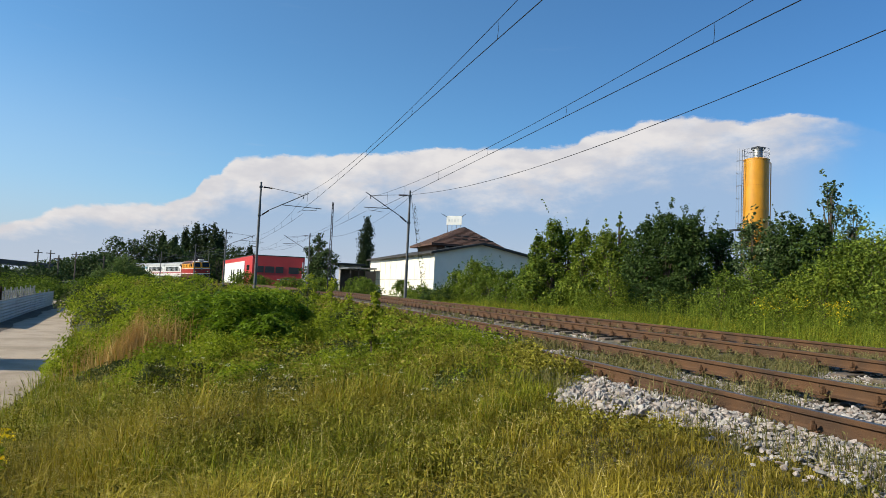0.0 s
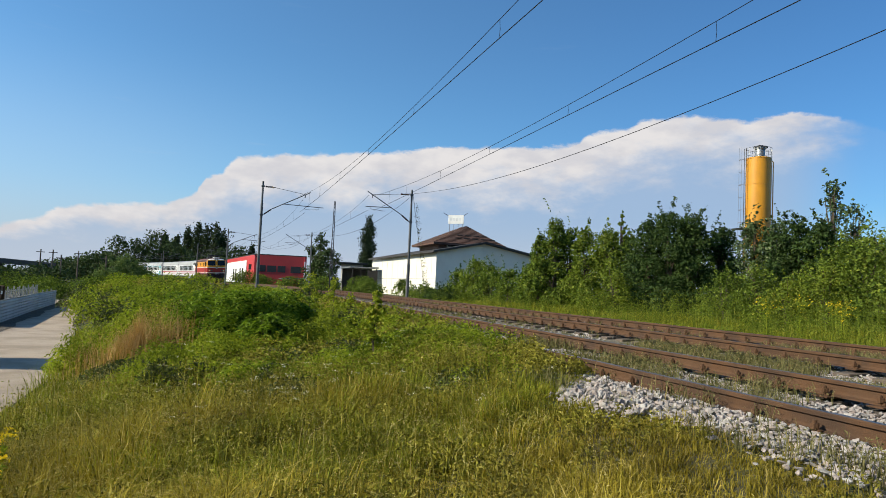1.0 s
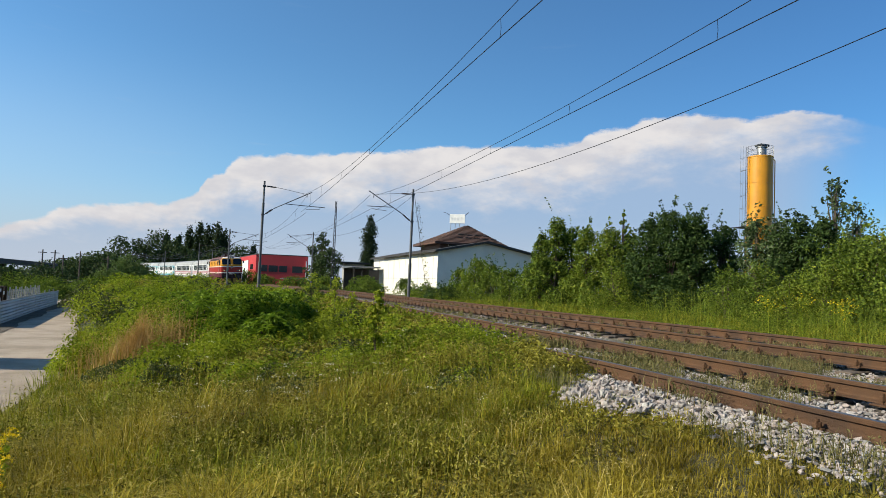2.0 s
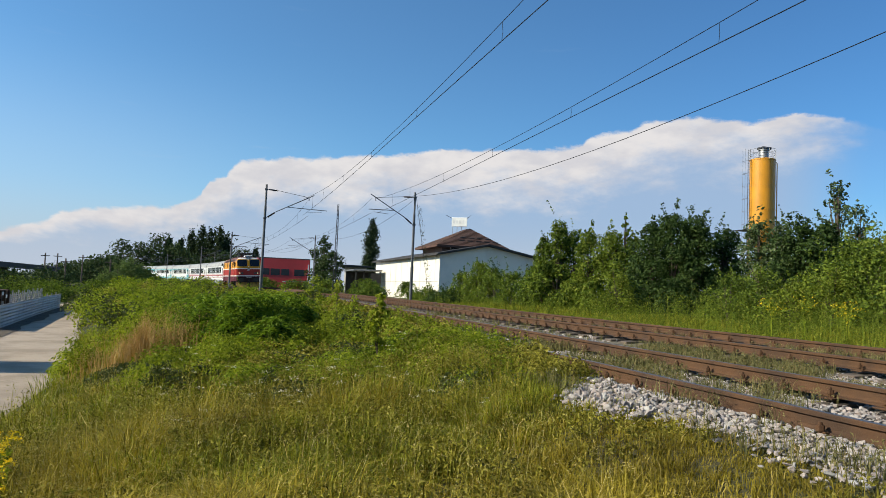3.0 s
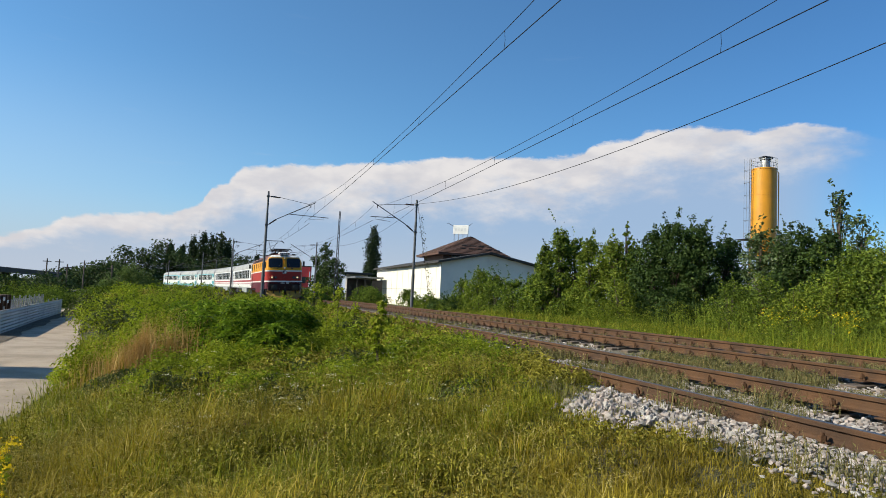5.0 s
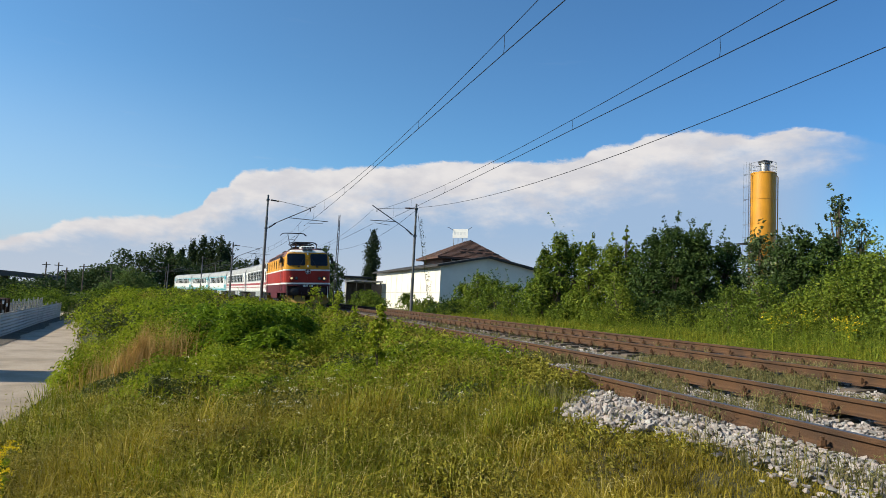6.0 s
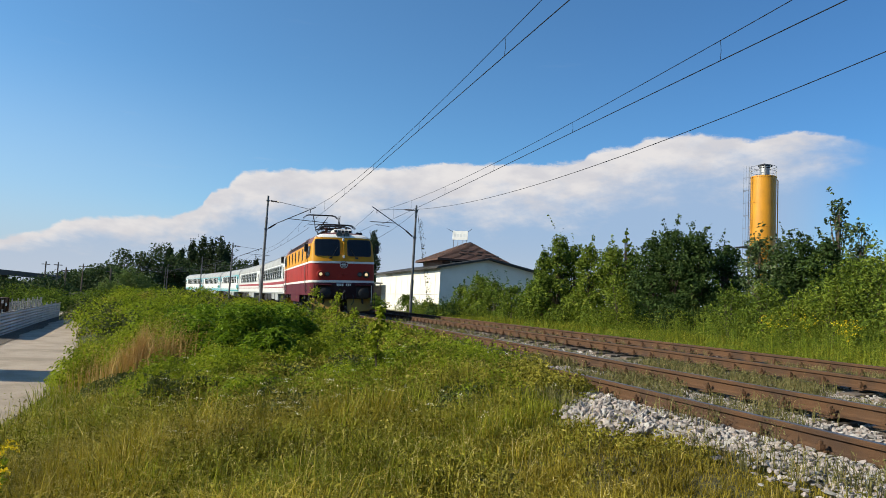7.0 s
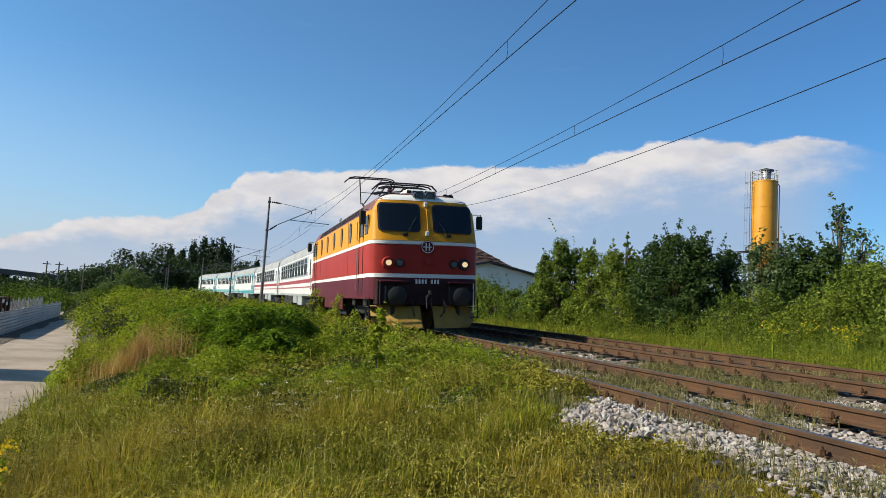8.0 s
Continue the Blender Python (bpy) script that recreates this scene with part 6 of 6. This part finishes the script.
def goldenrod(x, y, h, n, size):
    """One flowering plant with arching yellow sprays."""
    z = float(ground_z(np.float64(x), np.float64(y)))
    pl = thing("goldenrod", "goldenrod plant with yellow blossom sprays among weeds", "flower", pose(x, y, z), group="goldenrods")
    a = RNG.uniform(0, 6.283, n)
    u = RNG.uniform(0, 1, n)
    k = RNG.integers(0, 7, n)
    ang = k * 0.9
    r = h * 0.30 * u
    c = np.stack([np.cos(ang) * r + RNG.normal(0, 0.012, n), np.sin(ang) * r + RNG.normal(0, 0.012, n), h * (0.72 + 0.30 * np.sin(u * 2.2) - 0.02 * k)], 1)
    ob = new("blossom", sheet("blossom", *leaf_mesh(c, RNG.uniform(0.5, 1.2, n) * size, 0.6, 0.7), YELLOWBLOOM))
    ob.parent = pl
    m = 90
    t = RNG.uniform(0.1, 0.9, m)
    q = RNG.uniform(0, 6.283, m)
    c = np.stack([np.cos(q) * 0.09, np.sin(q) * 0.09, h * t], 1)
    st = join([leaf_mesh(c, RNG.uniform(0.05, 0.10, m), 0.3, 0.22), blade_mesh(np.zeros((5, 3)) + RNG.normal(0, 0.02, (5, 3)) * np.array([1, 1, 0]), np.full(5, h * 0.95), np.full(5, 0.012), np.full(5, 0.15))])
    ob = new("leaves", sheet("leaves", *st, WEED))
    ob.parent = pl


for x, y, h in ((-1.42, 5.45, 0.50), (-1.50, 5.75, 0.62), (-1.33, 4.95, 0.42), (-1.62, 6.3, 0.6), (-1.22, 4.55, 0.34)):
    goldenrod(x, y, h, 420, 0.02)
for k in range(9):
    r, a = RNG.uniform(20, 26), radians(RNG.uniform(44, 53))
    goldenrod(float(r * math.sin(a)), float(r * math.cos(a)), RNG.uniform(1.1, 1.6), 60, 0.04)


def make_track_weeds():
    v = []
    for n, r0, r1 in ((6400, 4, 14), (4200, 14, 34)):
        x, y = wedge(n, r0, r1, 2, 57)
        o = x - line_x(y)
        k = (o > -2.0) & (o < 6.6) & (np.abs(np.abs(o) - 0.752) > 0.12) & (np.abs(np.abs(o - 4.18) - 0.752) > 0.12)
        k &= waves(x, y, 1.6, 101) + RNG.normal(0, 0.12, n) > 0.51 + 0.10 * gravel_bare(x, y)
        x, y = x[k], y[k]
        i = np.repeat(np.arange(len(x)), 10)
        p = grounded(x, y, 0.02)[i] + np.stack([RNG.normal(0, 0.05, len(i)), RNG.normal(0, 0.05, len(i)), 0 * i], 1)
        v.append(blade_mesh(p, RNG.uniform(0.08, 0.28, len(i)), 0.003 + 0.0005 * np.hypot(p[:, 0], p[:, 1]), RNG.uniform(0.1, 0.8, len(i))))
        c = p + np.stack([RNG.normal(0, 0.03, len(i)), RNG.normal(0, 0.03, len(i)), RNG.uniform(0.03, 0.2, len(i))], 1)
        v.append(leaf_mesh(c, RNG.uniform(0.015, 0.04, len(i)), 0.4, 0.5))
    stuff("track_weeds", join(v), GREYWEED, "dusty grey-green weeds growing between the rails", "weeds")


make_track_weeds()


def make_stones():
    base = bmesh.new()
    bmesh.ops.create_icosphere(base, subdivisions=1, radius=1.0)
    bv = np.array([v.co[:] for v in base.verts])
    base.verts.index_update()
    bt = np.array([[v.index for v in f.verts] for f in base.faces])
    base.free()

    def stone(n, size):
        s = size[:, None, None] * RNG.uniform(0.6, 1.5, (n, 1, 3)) * np.array([1.15, 1.0, 0.65]) * RNG.uniform(0.45, 1.35, (n, len(bv), 1))
        v = bv[None] * s
        a, b = RNG.uniform(0, 6.283, n), RNG.uniform(-0.6, 0.6, n)
        ca, sa, cb, sb = np.cos(a)[:, None], np.sin(a)[:, None], np.cos(b)[:, None], np.sin(b)[:, None]
        y, z = v[..., 1] * cb - v[..., 2] * sb, v[..., 1] * sb + v[..., 2] * cb
        x, y = v[..., 0] * ca - y * sa, v[..., 0] * sa + y * ca
        return np.stack([x, y, z], -1)

    parts = []
    for n, r0, r1, k0 in ((30000, 2.8, 12, 0.022), (5500, 12, 26, 0.034)):
        x, y = wedge(n, r0, r1, 8, 57)
        o = x - line_x(y)
        k = (o > -2.9) & (o < 7.3) & (np.abs(np.abs(o) - 0.752) > 0.09) & (np.abs(np.abs(o - 4.18) - 0.752) > 0.09)
        k &= (gravel_bare(x, y) > RNG.uniform(0.05, 0.9, n)) | (o > -1.2)
        k &= (waves(x, y, 1.8, 111) > 0.30) | (o < -0.9)
        x, y = x[k], y[k]
        s = RNG.uniform(0.6, 1.35, len(x)) * k0
        v = stone(len(x), s) + grounded(x, y, 0.035)[:, None, :] + np.stack([0 * x, 0 * x, s * RNG.uniform(-0.3, 0.9, len(x))], 1)[:, None, :]
        t = bt[None] + (np.arange(len(x)) * len(bv))[:, None, None]
        parts.append((v.reshape(-1, 3), t.reshape(-1, 3)))
    stuff("ballast_stones", join(parts), STONE, "pale broken ballast stones along the rails", "stones")
    # the stones of the bare shoulder, one by one
    heap = thing("ballast_shoulder", "loose pale ballast stones on the shoulder beside the near rail", "ballast")
    kinds = [sheet("stone", stone(1, np.array([0.026]))[0], bt, STONE_ONE) for _ in range(8)]
    made = 0
    while made < 300:
        y = RNG.uniform(4.2, 8.5)
        x = float(line_x(y)) - RNG.uniform(1.0, 2.1)
        if gravel_bare(np.float64(x), np.float64(y)) < 0.5:
            continue
        ob = new("stone", kinds[made % 8])
        ob.parent = heap
        g = RNG.uniform(0.8, 1.5)
        ob.matrix_basis = pose(x, y, float(ground_z(np.float64(x), np.float64(y))) + 0.055, *RNG.uniform(0, 360, 3)) @ Matrix.Scale(g, 4)
        made += 1


make_stones()


def make_tree(name, label, x, y, height, radius, leaves, size, material, bare=0.18, lumps=22, taper=1.0, group="bushes beside the line", category="bush", stems=3, seed=0, slim=0.55, shoot=1.6):
    """A woody plant: stems and limbs, and a crown of leaf clumps with gaps."""
    r = np.random.default_rng(abs(seed + int(x * 10) + int(y * 7)))
    z = float(ground_z(np.float64(x), np.float64(y)))
    tr = thing(name, label, category, pose(x, y, z), group=group)
    wood, cl, slim_crown = Mesh(), [], name == "poplar"
    for k in range(lumps):
        u = (k + r.uniform(0.1, 0.9)) / lumps
        zc = height * (bare + (1 - bare) * u) * 0.96
        w = radius * (math.sin(math.pi * min(1.0, (u * 0.86 + 0.14) ** 0.8)) ** 0.7 if taper > 0 else 1 - 0.25 * u) * r.uniform(0.35, 1.0)
        a = r.uniform(0, 6.283)
        cr = radius * r.uniform(0.32, 0.60) * (1.0 - 0.35 * u)
        if slim_crown:
            full = min(1.0, 0.55 + 1.8 * u) * (1 - u ** 3.5) ** 0.6 + 0.08
            w, cr = radius * 0.42 * full * r.uniform(0.2, 1.0), radius * r.uniform(0.48, 0.66) * full
        cl.append((w * math.cos(a), w * math.sin(a), zc, cr))
    tops = []
    for k in range(stems):
        a = r.uniform(0, 6.283)
        q = radius * 0.35 * r.uniform(0.2, 1.0) if stems > 1 else 0
        top = Vector((q * math.cos(a), q * math.sin(a), height * r.uniform(0.7, 0.95)))
        b = height * 0.014 + 0.012 if height > 2 else height * 0.006 + 0.003
        wood.tube([(0.05 * math.cos(a), 0.05 * math.sin(a), -0.2), (top.x * 0.35, top.y * 0.35, top.z * 0.4), top], [b, b * 0.65, b * 0.15], 7)
    for cx, cy, cz, cr in cl[:: max(1, lumps // 16)]:
        wood.tube([(cx * 0.1, cy * 0.1, cz * 0.55), (cx * 0.5, cy * 0.5, cz * 0.82), (cx, cy, cz)], [0.4 * b, 0.25 * b, 0.12 * b], 5)
    part("trunk", wood, BARK, tr)
    cl = np.array(cl)
    wts = cl[:, 3] ** 2
    i = r.choice(len(cl), leaves, p=wts / wts.sum())
    d = r.normal(0, 1, (leaves, 3))
    d /= np.linalg.norm(d, axis=1)[:, None]
    rad = cl[i, 3] * r.uniform(0.35, 1.05, leaves) ** 0.6
    c = cl[i, :3] + d * rad[:, None] * np.array([1, 1, 0.85])
    # a few shoots that break the outline
    m = leaves // 12 if shoot > 1.2 else 0
    j = r.integers(0, len(cl), m)
    u = r.uniform(0.8, shoot, m)[:, None]
    dd = r.normal(0, 1, (len(cl), 3)) * 0.5 + np.array([0, 0, 0.9])
    c[:m] = cl[j, :3] + dd[j] * cl[j, 3:4] * u + r.normal(0, 0.03 * radius, (m, 3))
    c[:, 2] = np.maximum(c[:, 2] * height / np.percentile(c[:, 2], 99.7), 0.05)
    ob = new("crown", sheet("crown", *leaf_mesh(c, size * r.uniform(0.6, 1.35, leaves), 0.30, slim, d * 0.8), material))
    ob.parent = tr
    return tr


GREENB, DARKB = "green leafy bush behind the tracks", "dark dense bush behind the tracks"
# bushes and young trees beyond the tracks
for az, el, d, w, n, s, m, lab in (
    (28.3, 6.4, 40, 1.15, 11000, 0.125, TREELEAF, GREENB), (27.0, 5.2, 41, 0.9, 6000, 0.125, TREELEAF, GREENB), (29.6, 5.6, 41, 0.9, 6000, 0.125, TREELEAF, GREENB),
    (31.0, 5.8, 38.5, 1.15, 10000, 0.12, BUSHLIGHT, "bright green bush with upright shoots behind the tracks"), (32.7, 5.9, 37.5, 1.2, 10000, 0.12, BUSHLIGHT, "bright green bush with upright shoots behind the tracks"), (34.3, 5.6, 37, 1.0, 7000, 0.12, TREELEAF, GREENB),
    (35.9, 6.5, 35.5, 1.35, 12000, 0.12, TREEDARK, DARKB), (37.5, 7.5, 35, 1.65, 17000, 0.12, TREEDARK, DARKB), (39.3, 7.0, 34.5, 1.25, 12000, 0.12, TREEDARK, DARKB),
    (41.4, 6.1, 36, 1.25, 8000, 0.125, TREEDARK, "dull green bush beside the silo"), (43.7, 7.0, 32, 0.95, 4200, 0.13, SILVER, "silvery-leaved poplar bush in front of the silo"), (45.4, 6.6, 31.5, 1.1, 8500, 0.12, SILVER, "silvery-leaved poplar bush in front of the silo"),
    (46.8, 6.8, 31, 1.15, 10000, 0.11, TREEDARK, DARKB), (48.3, 6.4, 30.5, 1.2, 10000, 0.11, TREEDARK, DARKB), (50.0, 5.3, 28, 1.5, 12000, 0.085, TREELEAF, "green overgrown bush on the slope behind the weeds"), (51.6, 6.0, 27, 1.4, 12000, 0.085, TREELEAF, "green overgrown bush on the slope behind the weeds"), (53.2, 6.5, 26, 1.5, 10000, 0.085, TREELEAF, "green overgrown bush on the slope behind the weeds"), (55.4, 7.0, 25, 1.7, 7000, 0.10, TREELEAF, GREENB),
    (48.8, 3.4, 26, 1.4, 8000, 0.085, FIELD, "low green bush in the tall weeds"), (46.2, 2.5, 26.5, 1.3, 7000, 0.085, FIELD, "low green bush in the tall weeds"), (44.2, 3.2, 28.5, 1.2, 7000, 0.09, TREELEAF, "low green bush in the tall weeds"), (41.8, 2.9, 30, 1.4, 8000, 0.09, TREELEAF, "low green bush in the tall weeds"), (33.4, 2.6, 33.5, 1.2, 6000, 0.10, FIELD, "low green bush in the tall weeds"),
    (26.2, 2.5, 44, 1.4, 5000, 0.14, TREELEAF, "green bush in front of the white hall"), (24.5, 2.3, 46.5, 1.5, 5500, 0.14, TREELEAF, "green bush in front of the white hall"), (22.9, 2.5, 50, 1.5, 5500, 0.15, TREELEAF, "green bush in front of the white hall"), (21.5, 2.9, 52, 1.5, 6000, 0.15, BUSHLIGHT, "green bush in front of the white hall"), (20.2, 2.0, 54, 1.2, 4000, 0.16, TREELEAF, "green bush in front of the white hall"),
    (18.75, 0.35, 52.3, 1.6, 3500, 0.17, TREEDARK, "dark low bush beside the mast"), (17.2, 0.4, 57.6, 1.5, 3000, 0.18, TREELEAF, "green low bush before the white wall"),
):
    a = radians(az)
    make_tree("bush", lab, d * math.sin(a), d * math.cos(a), 1.2 + d * math.tan(radians(el)), w * (0.95 if az < 27 or el < 4 else 1.17), int(n * 0.95), s * (1.1 if el < 4 else 1.3), m, 0.0, 44)
for az, el, d, w, n in ((49.1, 9.8, 32, 0.85, 2000), (50.5, 7.6, 31, 0.7, 1200)):
    a = radians(az)
    make_tree("young_poplar", "young silvery poplar with upright twigs above the bushes", d * math.sin(a), d * math.cos(a), 1.2 + d * math.tan(radians(el)), w, n, 0.13, SILVER, 0.35, 40, 1, "young trees", "tree", 1, 3, 0.8)
make_tree("young_tree", "slim young tree with bright leaves above the bush", 20.6, 30.9, 5.85, 0.4, 1100, 0.12, BUSHLIGHT, 0.5, 12, 1, "young trees", "tree", 1, 5)
# saplings on the bank near the track
for x, y, h, w, n in ((2.50, 10.7, 1.24, 0.22, 520), (3.35, 19.8, 1.3, 0.3, 420), (3.2, 24.0, 1.5, 0.35, 420), (2.0, 22.5, 1.4, 0.45, 500), (3.0, 15.4, 0.95, 0.25, 260)):
    make_tree("sapling", "thin sapling with yellow-green leaves on the bank", x, y, h, w, n, 0.078, BRIGHT, 0.30, 12, 1, "saplings on the bank", "sapling", 1, 7)
for x, y, h, w in ((-0.4, 21.5, 1.25, 0.95), (0.9, 24.5, 1.35, 1.0), (-1.7, 26.0, 1.3, 1.1), (-3.0, 31.0, 1.5, 1.3), (0.2, 31.0, 1.45, 1.2), (1.2, 19.0, 0.95, 0.8), (-4.2, 38.0, 1.6, 1.4), (-1.5, 41.0, 1.6, 1.4), (1.4, 36.0, 1.4, 1.2), (-0.2, 17.5, 0.95, 0.7)):
    make_tree("shrub", "broad green shrub with pinnate leaves on the bank", x, y, h, w, 3200, 0.095, WEED, 0.05, 18, 1, "shrubs on the bank", "shrub", 4, 9, 0.4)


def make_sumac(x, y, h, n, seed):
    """A shrub whose long feathered leaves arch out of a few stems."""
    r = np.random.default_rng(seed)
    sh = thing("sumac_shrub", "green shrub with long arching feathered leaves", "shrub", pose(x, y, float(ground_z(np.float64(x), np.float64(y)))), group="feathered shrubs")
    wood, c, dirs = Mesh(), [], []
    for k in range(n):
        a, z0, ln = r.uniform(0, 6.283), h * r.uniform(0.35, 1.0) ** 0.8, r.uniform(0.35, 0.6)
        foot = np.array([0.16 * math.cos(a * 3), 0.16 * math.sin(a * 3), z0])
        rise = r.uniform(0.1, 0.7)
        if k % 6 == 0:
            wood.tube([(0, 0, -0.1), (foot[0] * 0.6, foot[1] * 0.6, z0 * 0.5), tuple(foot)], [0.014, 0.010, 0.005], 5)
        for u in np.linspace(0.15, 1.0, 10):
            mid = foot + np.array([math.cos(a) * ln * u, math.sin(a) * ln * u, ln * (rise * u - 0.75 * u * u)])
            for side in (-1, 1):
                c.append(mid + side * 0.055 * np.array([-math.sin(a), math.cos(a), -0.35]))
                dirs.append((math.cos(a) * 0.3, math.sin(a) * 0.3, 1.3))
    part("stems", wood, BARK, sh)
    ob = new("leaves", sheet("leaves", *leaf_mesh(np.array(c), r.uniform(0.09, 0.14, len(c)), 0.0, 0.34, np.array(dirs)), SUMACLEAF))
    ob.parent = sh


for k, (x, y, h) in enumerate(((0.62, 14.0, 1.30), (0.15, 14.6, 1.22), (1.15, 14.7, 1.15), (1.0, 13.2, 0.85), (-0.35, 15.6, 1.25), (1.7, 16.4, 1.15))):
    make_sumac(x, y, h, 85, 30 + k)
for x, y, h, w in ((-0.62, 10.0, 0.50, 0.42), (-0.15, 10.3, 0.42, 0.36), (0.75, 9.2, 0.34, 0.3)):
    make_tree("low_bush", "dark dusty low bush in the meadow grass", x, y, h, w, 2600, 0.042, WEEDDARK, 0.05, 16, 1, "dark low bushes", "bush", 4, 21, 0.5, 1.3)
# trees farther off
POP = "tall slim dark poplar in the distance"
for x, y, h, w in ((32.0, 147, 16.6, 2.6),):
    make_tree("poplar", POP, x, y, h, w, 9000, 0.42, POPLAR, 0.03, 70, 0, "poplars", "tree", 1, 11)
for az, el, d, w in ((-2.3, 3.9, 262, 3.4), (-1.6, 4.3, 258, 3.7), (-0.9, 4.2, 255, 3.6), (-0.2, 4.35, 252, 3.8), (0.35, 3.8, 258, 3.4), (2.7, 2.75, 250, 2.2), (-3.1, 3.1, 250, 2.4), (-4.0, 3.2, 245, 2.4)):
    a = radians(az)
    make_tree("poplar", POP, d * math.sin(a), d * math.cos(a), 1.6 + d * math.tan(radians(el)), w, 3600, 0.8, POPLAR, 0.03, 46, 0, "poplars", "tree", 1, 12)
for az, el, d, w in ((-9.0, 1.2, 190, 5), (-8.0, 1.4, 205, 5), (-7.4, 2.6, 230, 5), (-6.2, 2.5, 235, 6), (-5.2, 2.6, 232, 6), (-4.5, 3.4, 240, 7), (-3.4, 2.7, 236, 6), (-2.6, 2.3, 232, 6), (1.2, 2.5, 300, 9), (2.0, 2.5, 305, 9), (0.3, 2.2, 240, 6), (-11.2, 0.75, 150, 5), (-10.4, 0.95, 158, 5), (-9.6, 1.1, 160, 5), (-12.4, 0.1, 100, 4), (-13.6, -0.1, 96, 4), (-15.2, 0.0, 92, 4), (-8.6, 1.5, 150, 5), (-7.6, 1.5, 160, 5), (-16.6, 0.0, 92, 4), (8.3, 3.3, 120, 2.2), (7.7, 2.2, 122, 2.2), (9.0, 2.0, 118, 2.4), (27.5, 2.6, 130, 6), (31, 2.4, 120, 6), (36, 2.5, 100, 6), (41.5, 4.6, 62, 3.0), (46, 3.0, 90, 5), (51, 3.5, 80, 5)):
    a = radians(az)
    make_tree("far_tree", "dark green broad-leaved tree in the distance", d * math.sin(a), d * math.cos(a), 1.6 + d * math.tan(radians(el + (0.1 if d > 140 else 0.7))), w * 1.1, 2000, 0.0027 * d + 0.05, FARLEAF, 0.05, 26, 1, "far trees", "tree", 2, 13, 0.8, 1.1)
for az, el, d, w in ((-6.6, 1.55, 74, 2.2), (-5.9, 1.0, 76, 2.0), (-7.6, 0.9, 72, 2.2)):
    a = radians(az)
    make_tree("willow_bush", "pale green willow bush beside the dirt road", d * math.sin(a), d * math.cos(a), 1.6 + d * math.tan(radians(el)), w, 4200, 0.26, WILLOW, 0.05, 24, 1, "willow bushes", "bush", 4, 14, 0.3)
for x, y, h, w in ((-12.6, 63, 1.6, 1.6), (-15, 70, 2.0, 2.2), (-10.5, 70, 1.8, 2.0), (-18, 78, 2.4, 2.6), (-13, 82, 2.4, 2.6), (-7.6, 62, 1.7, 1.9), (-8.5, 76, 2.2, 2.4), (-22, 86, 2.6, 2.8), (-5.0, 55, 1.6, 1.7), (-4.0, 68, 1.8, 2.2), (-9.0, 92, 2.3, 2.6), (-16.5, 60, 1.9, 1.8), (-19.0, 92, 2.2, 2.6), (-2.0, 80, 2.0, 2.2), (8.6, 62, 0.9, 1.2), (14.5, 66, 1.9, 1.7), (16.0, 78, 2.2, 2.0), (14.2, 94, 2.2, 2.2), (11.6, 108, 2.0, 2.6), (18.6, 86, 2.3, 1.8), (15.5, 104, 2.0, 2.4), (19.5, 70, 2.0, 1.4), (5.0, 118, 2.4, 2.6), (8.0, 125, 2.2, 2.8)):
    make_tree("shrub", "green wayside shrub among tall weeds", x, y, h * (0.75 if x < -11 else 1.0), w, 2300, 0.08 + 0.0017 * y, WEED if x > -9.5 and x < 0 else TREELEAF, 0.03, 26, 1, "wayside shrubs", "shrub", 4, 15, 0.5, 1.15)
# unseen trees, added behind the viewpoint to block sky light from that side
for k in range(9):
    make_tree("far_tree", "unseen tree added behind the viewpoint to block sky light", -7 + k * 5.5, -12 - 3 * (k % 2), 16 + 2 * (k % 3), 4.8, 1000, 1.05, FARLEAF, 0.05, 26, 1, "trees behind", "tree", 2, 17, 0.8, 1.1)
# creeper on the mast
cm = on_line(LINE2, 45.4, 2.9)
n = 230
u = RNG.uniform(0, 1, n)
c = np.stack([cm.x + 0.25 + 1.15 * (1 - u) + RNG.normal(0, 0.09, n), cm.y - 0.2 + RNG.normal(0, 0.09, n), 0.6 + 6.2 * u], 1)
cr = thing("creeper", "thin straggling creeper on a stay wire beside the mast", "creeper")
ob = new("leaves", sheet("leaves", *leaf_mesh(c, RNG.uniform(0.06, 0.15, n), 0.2, 0.6), VINE))
ob.parent = cr
part("stay_wire", Mesh().tube([(cm.x + 1.4, cm.y - 0.2, -0.4), (cm.x + 0.1, cm.y, 7.3)], 0.014, 5), CABLE, cr)


motions()
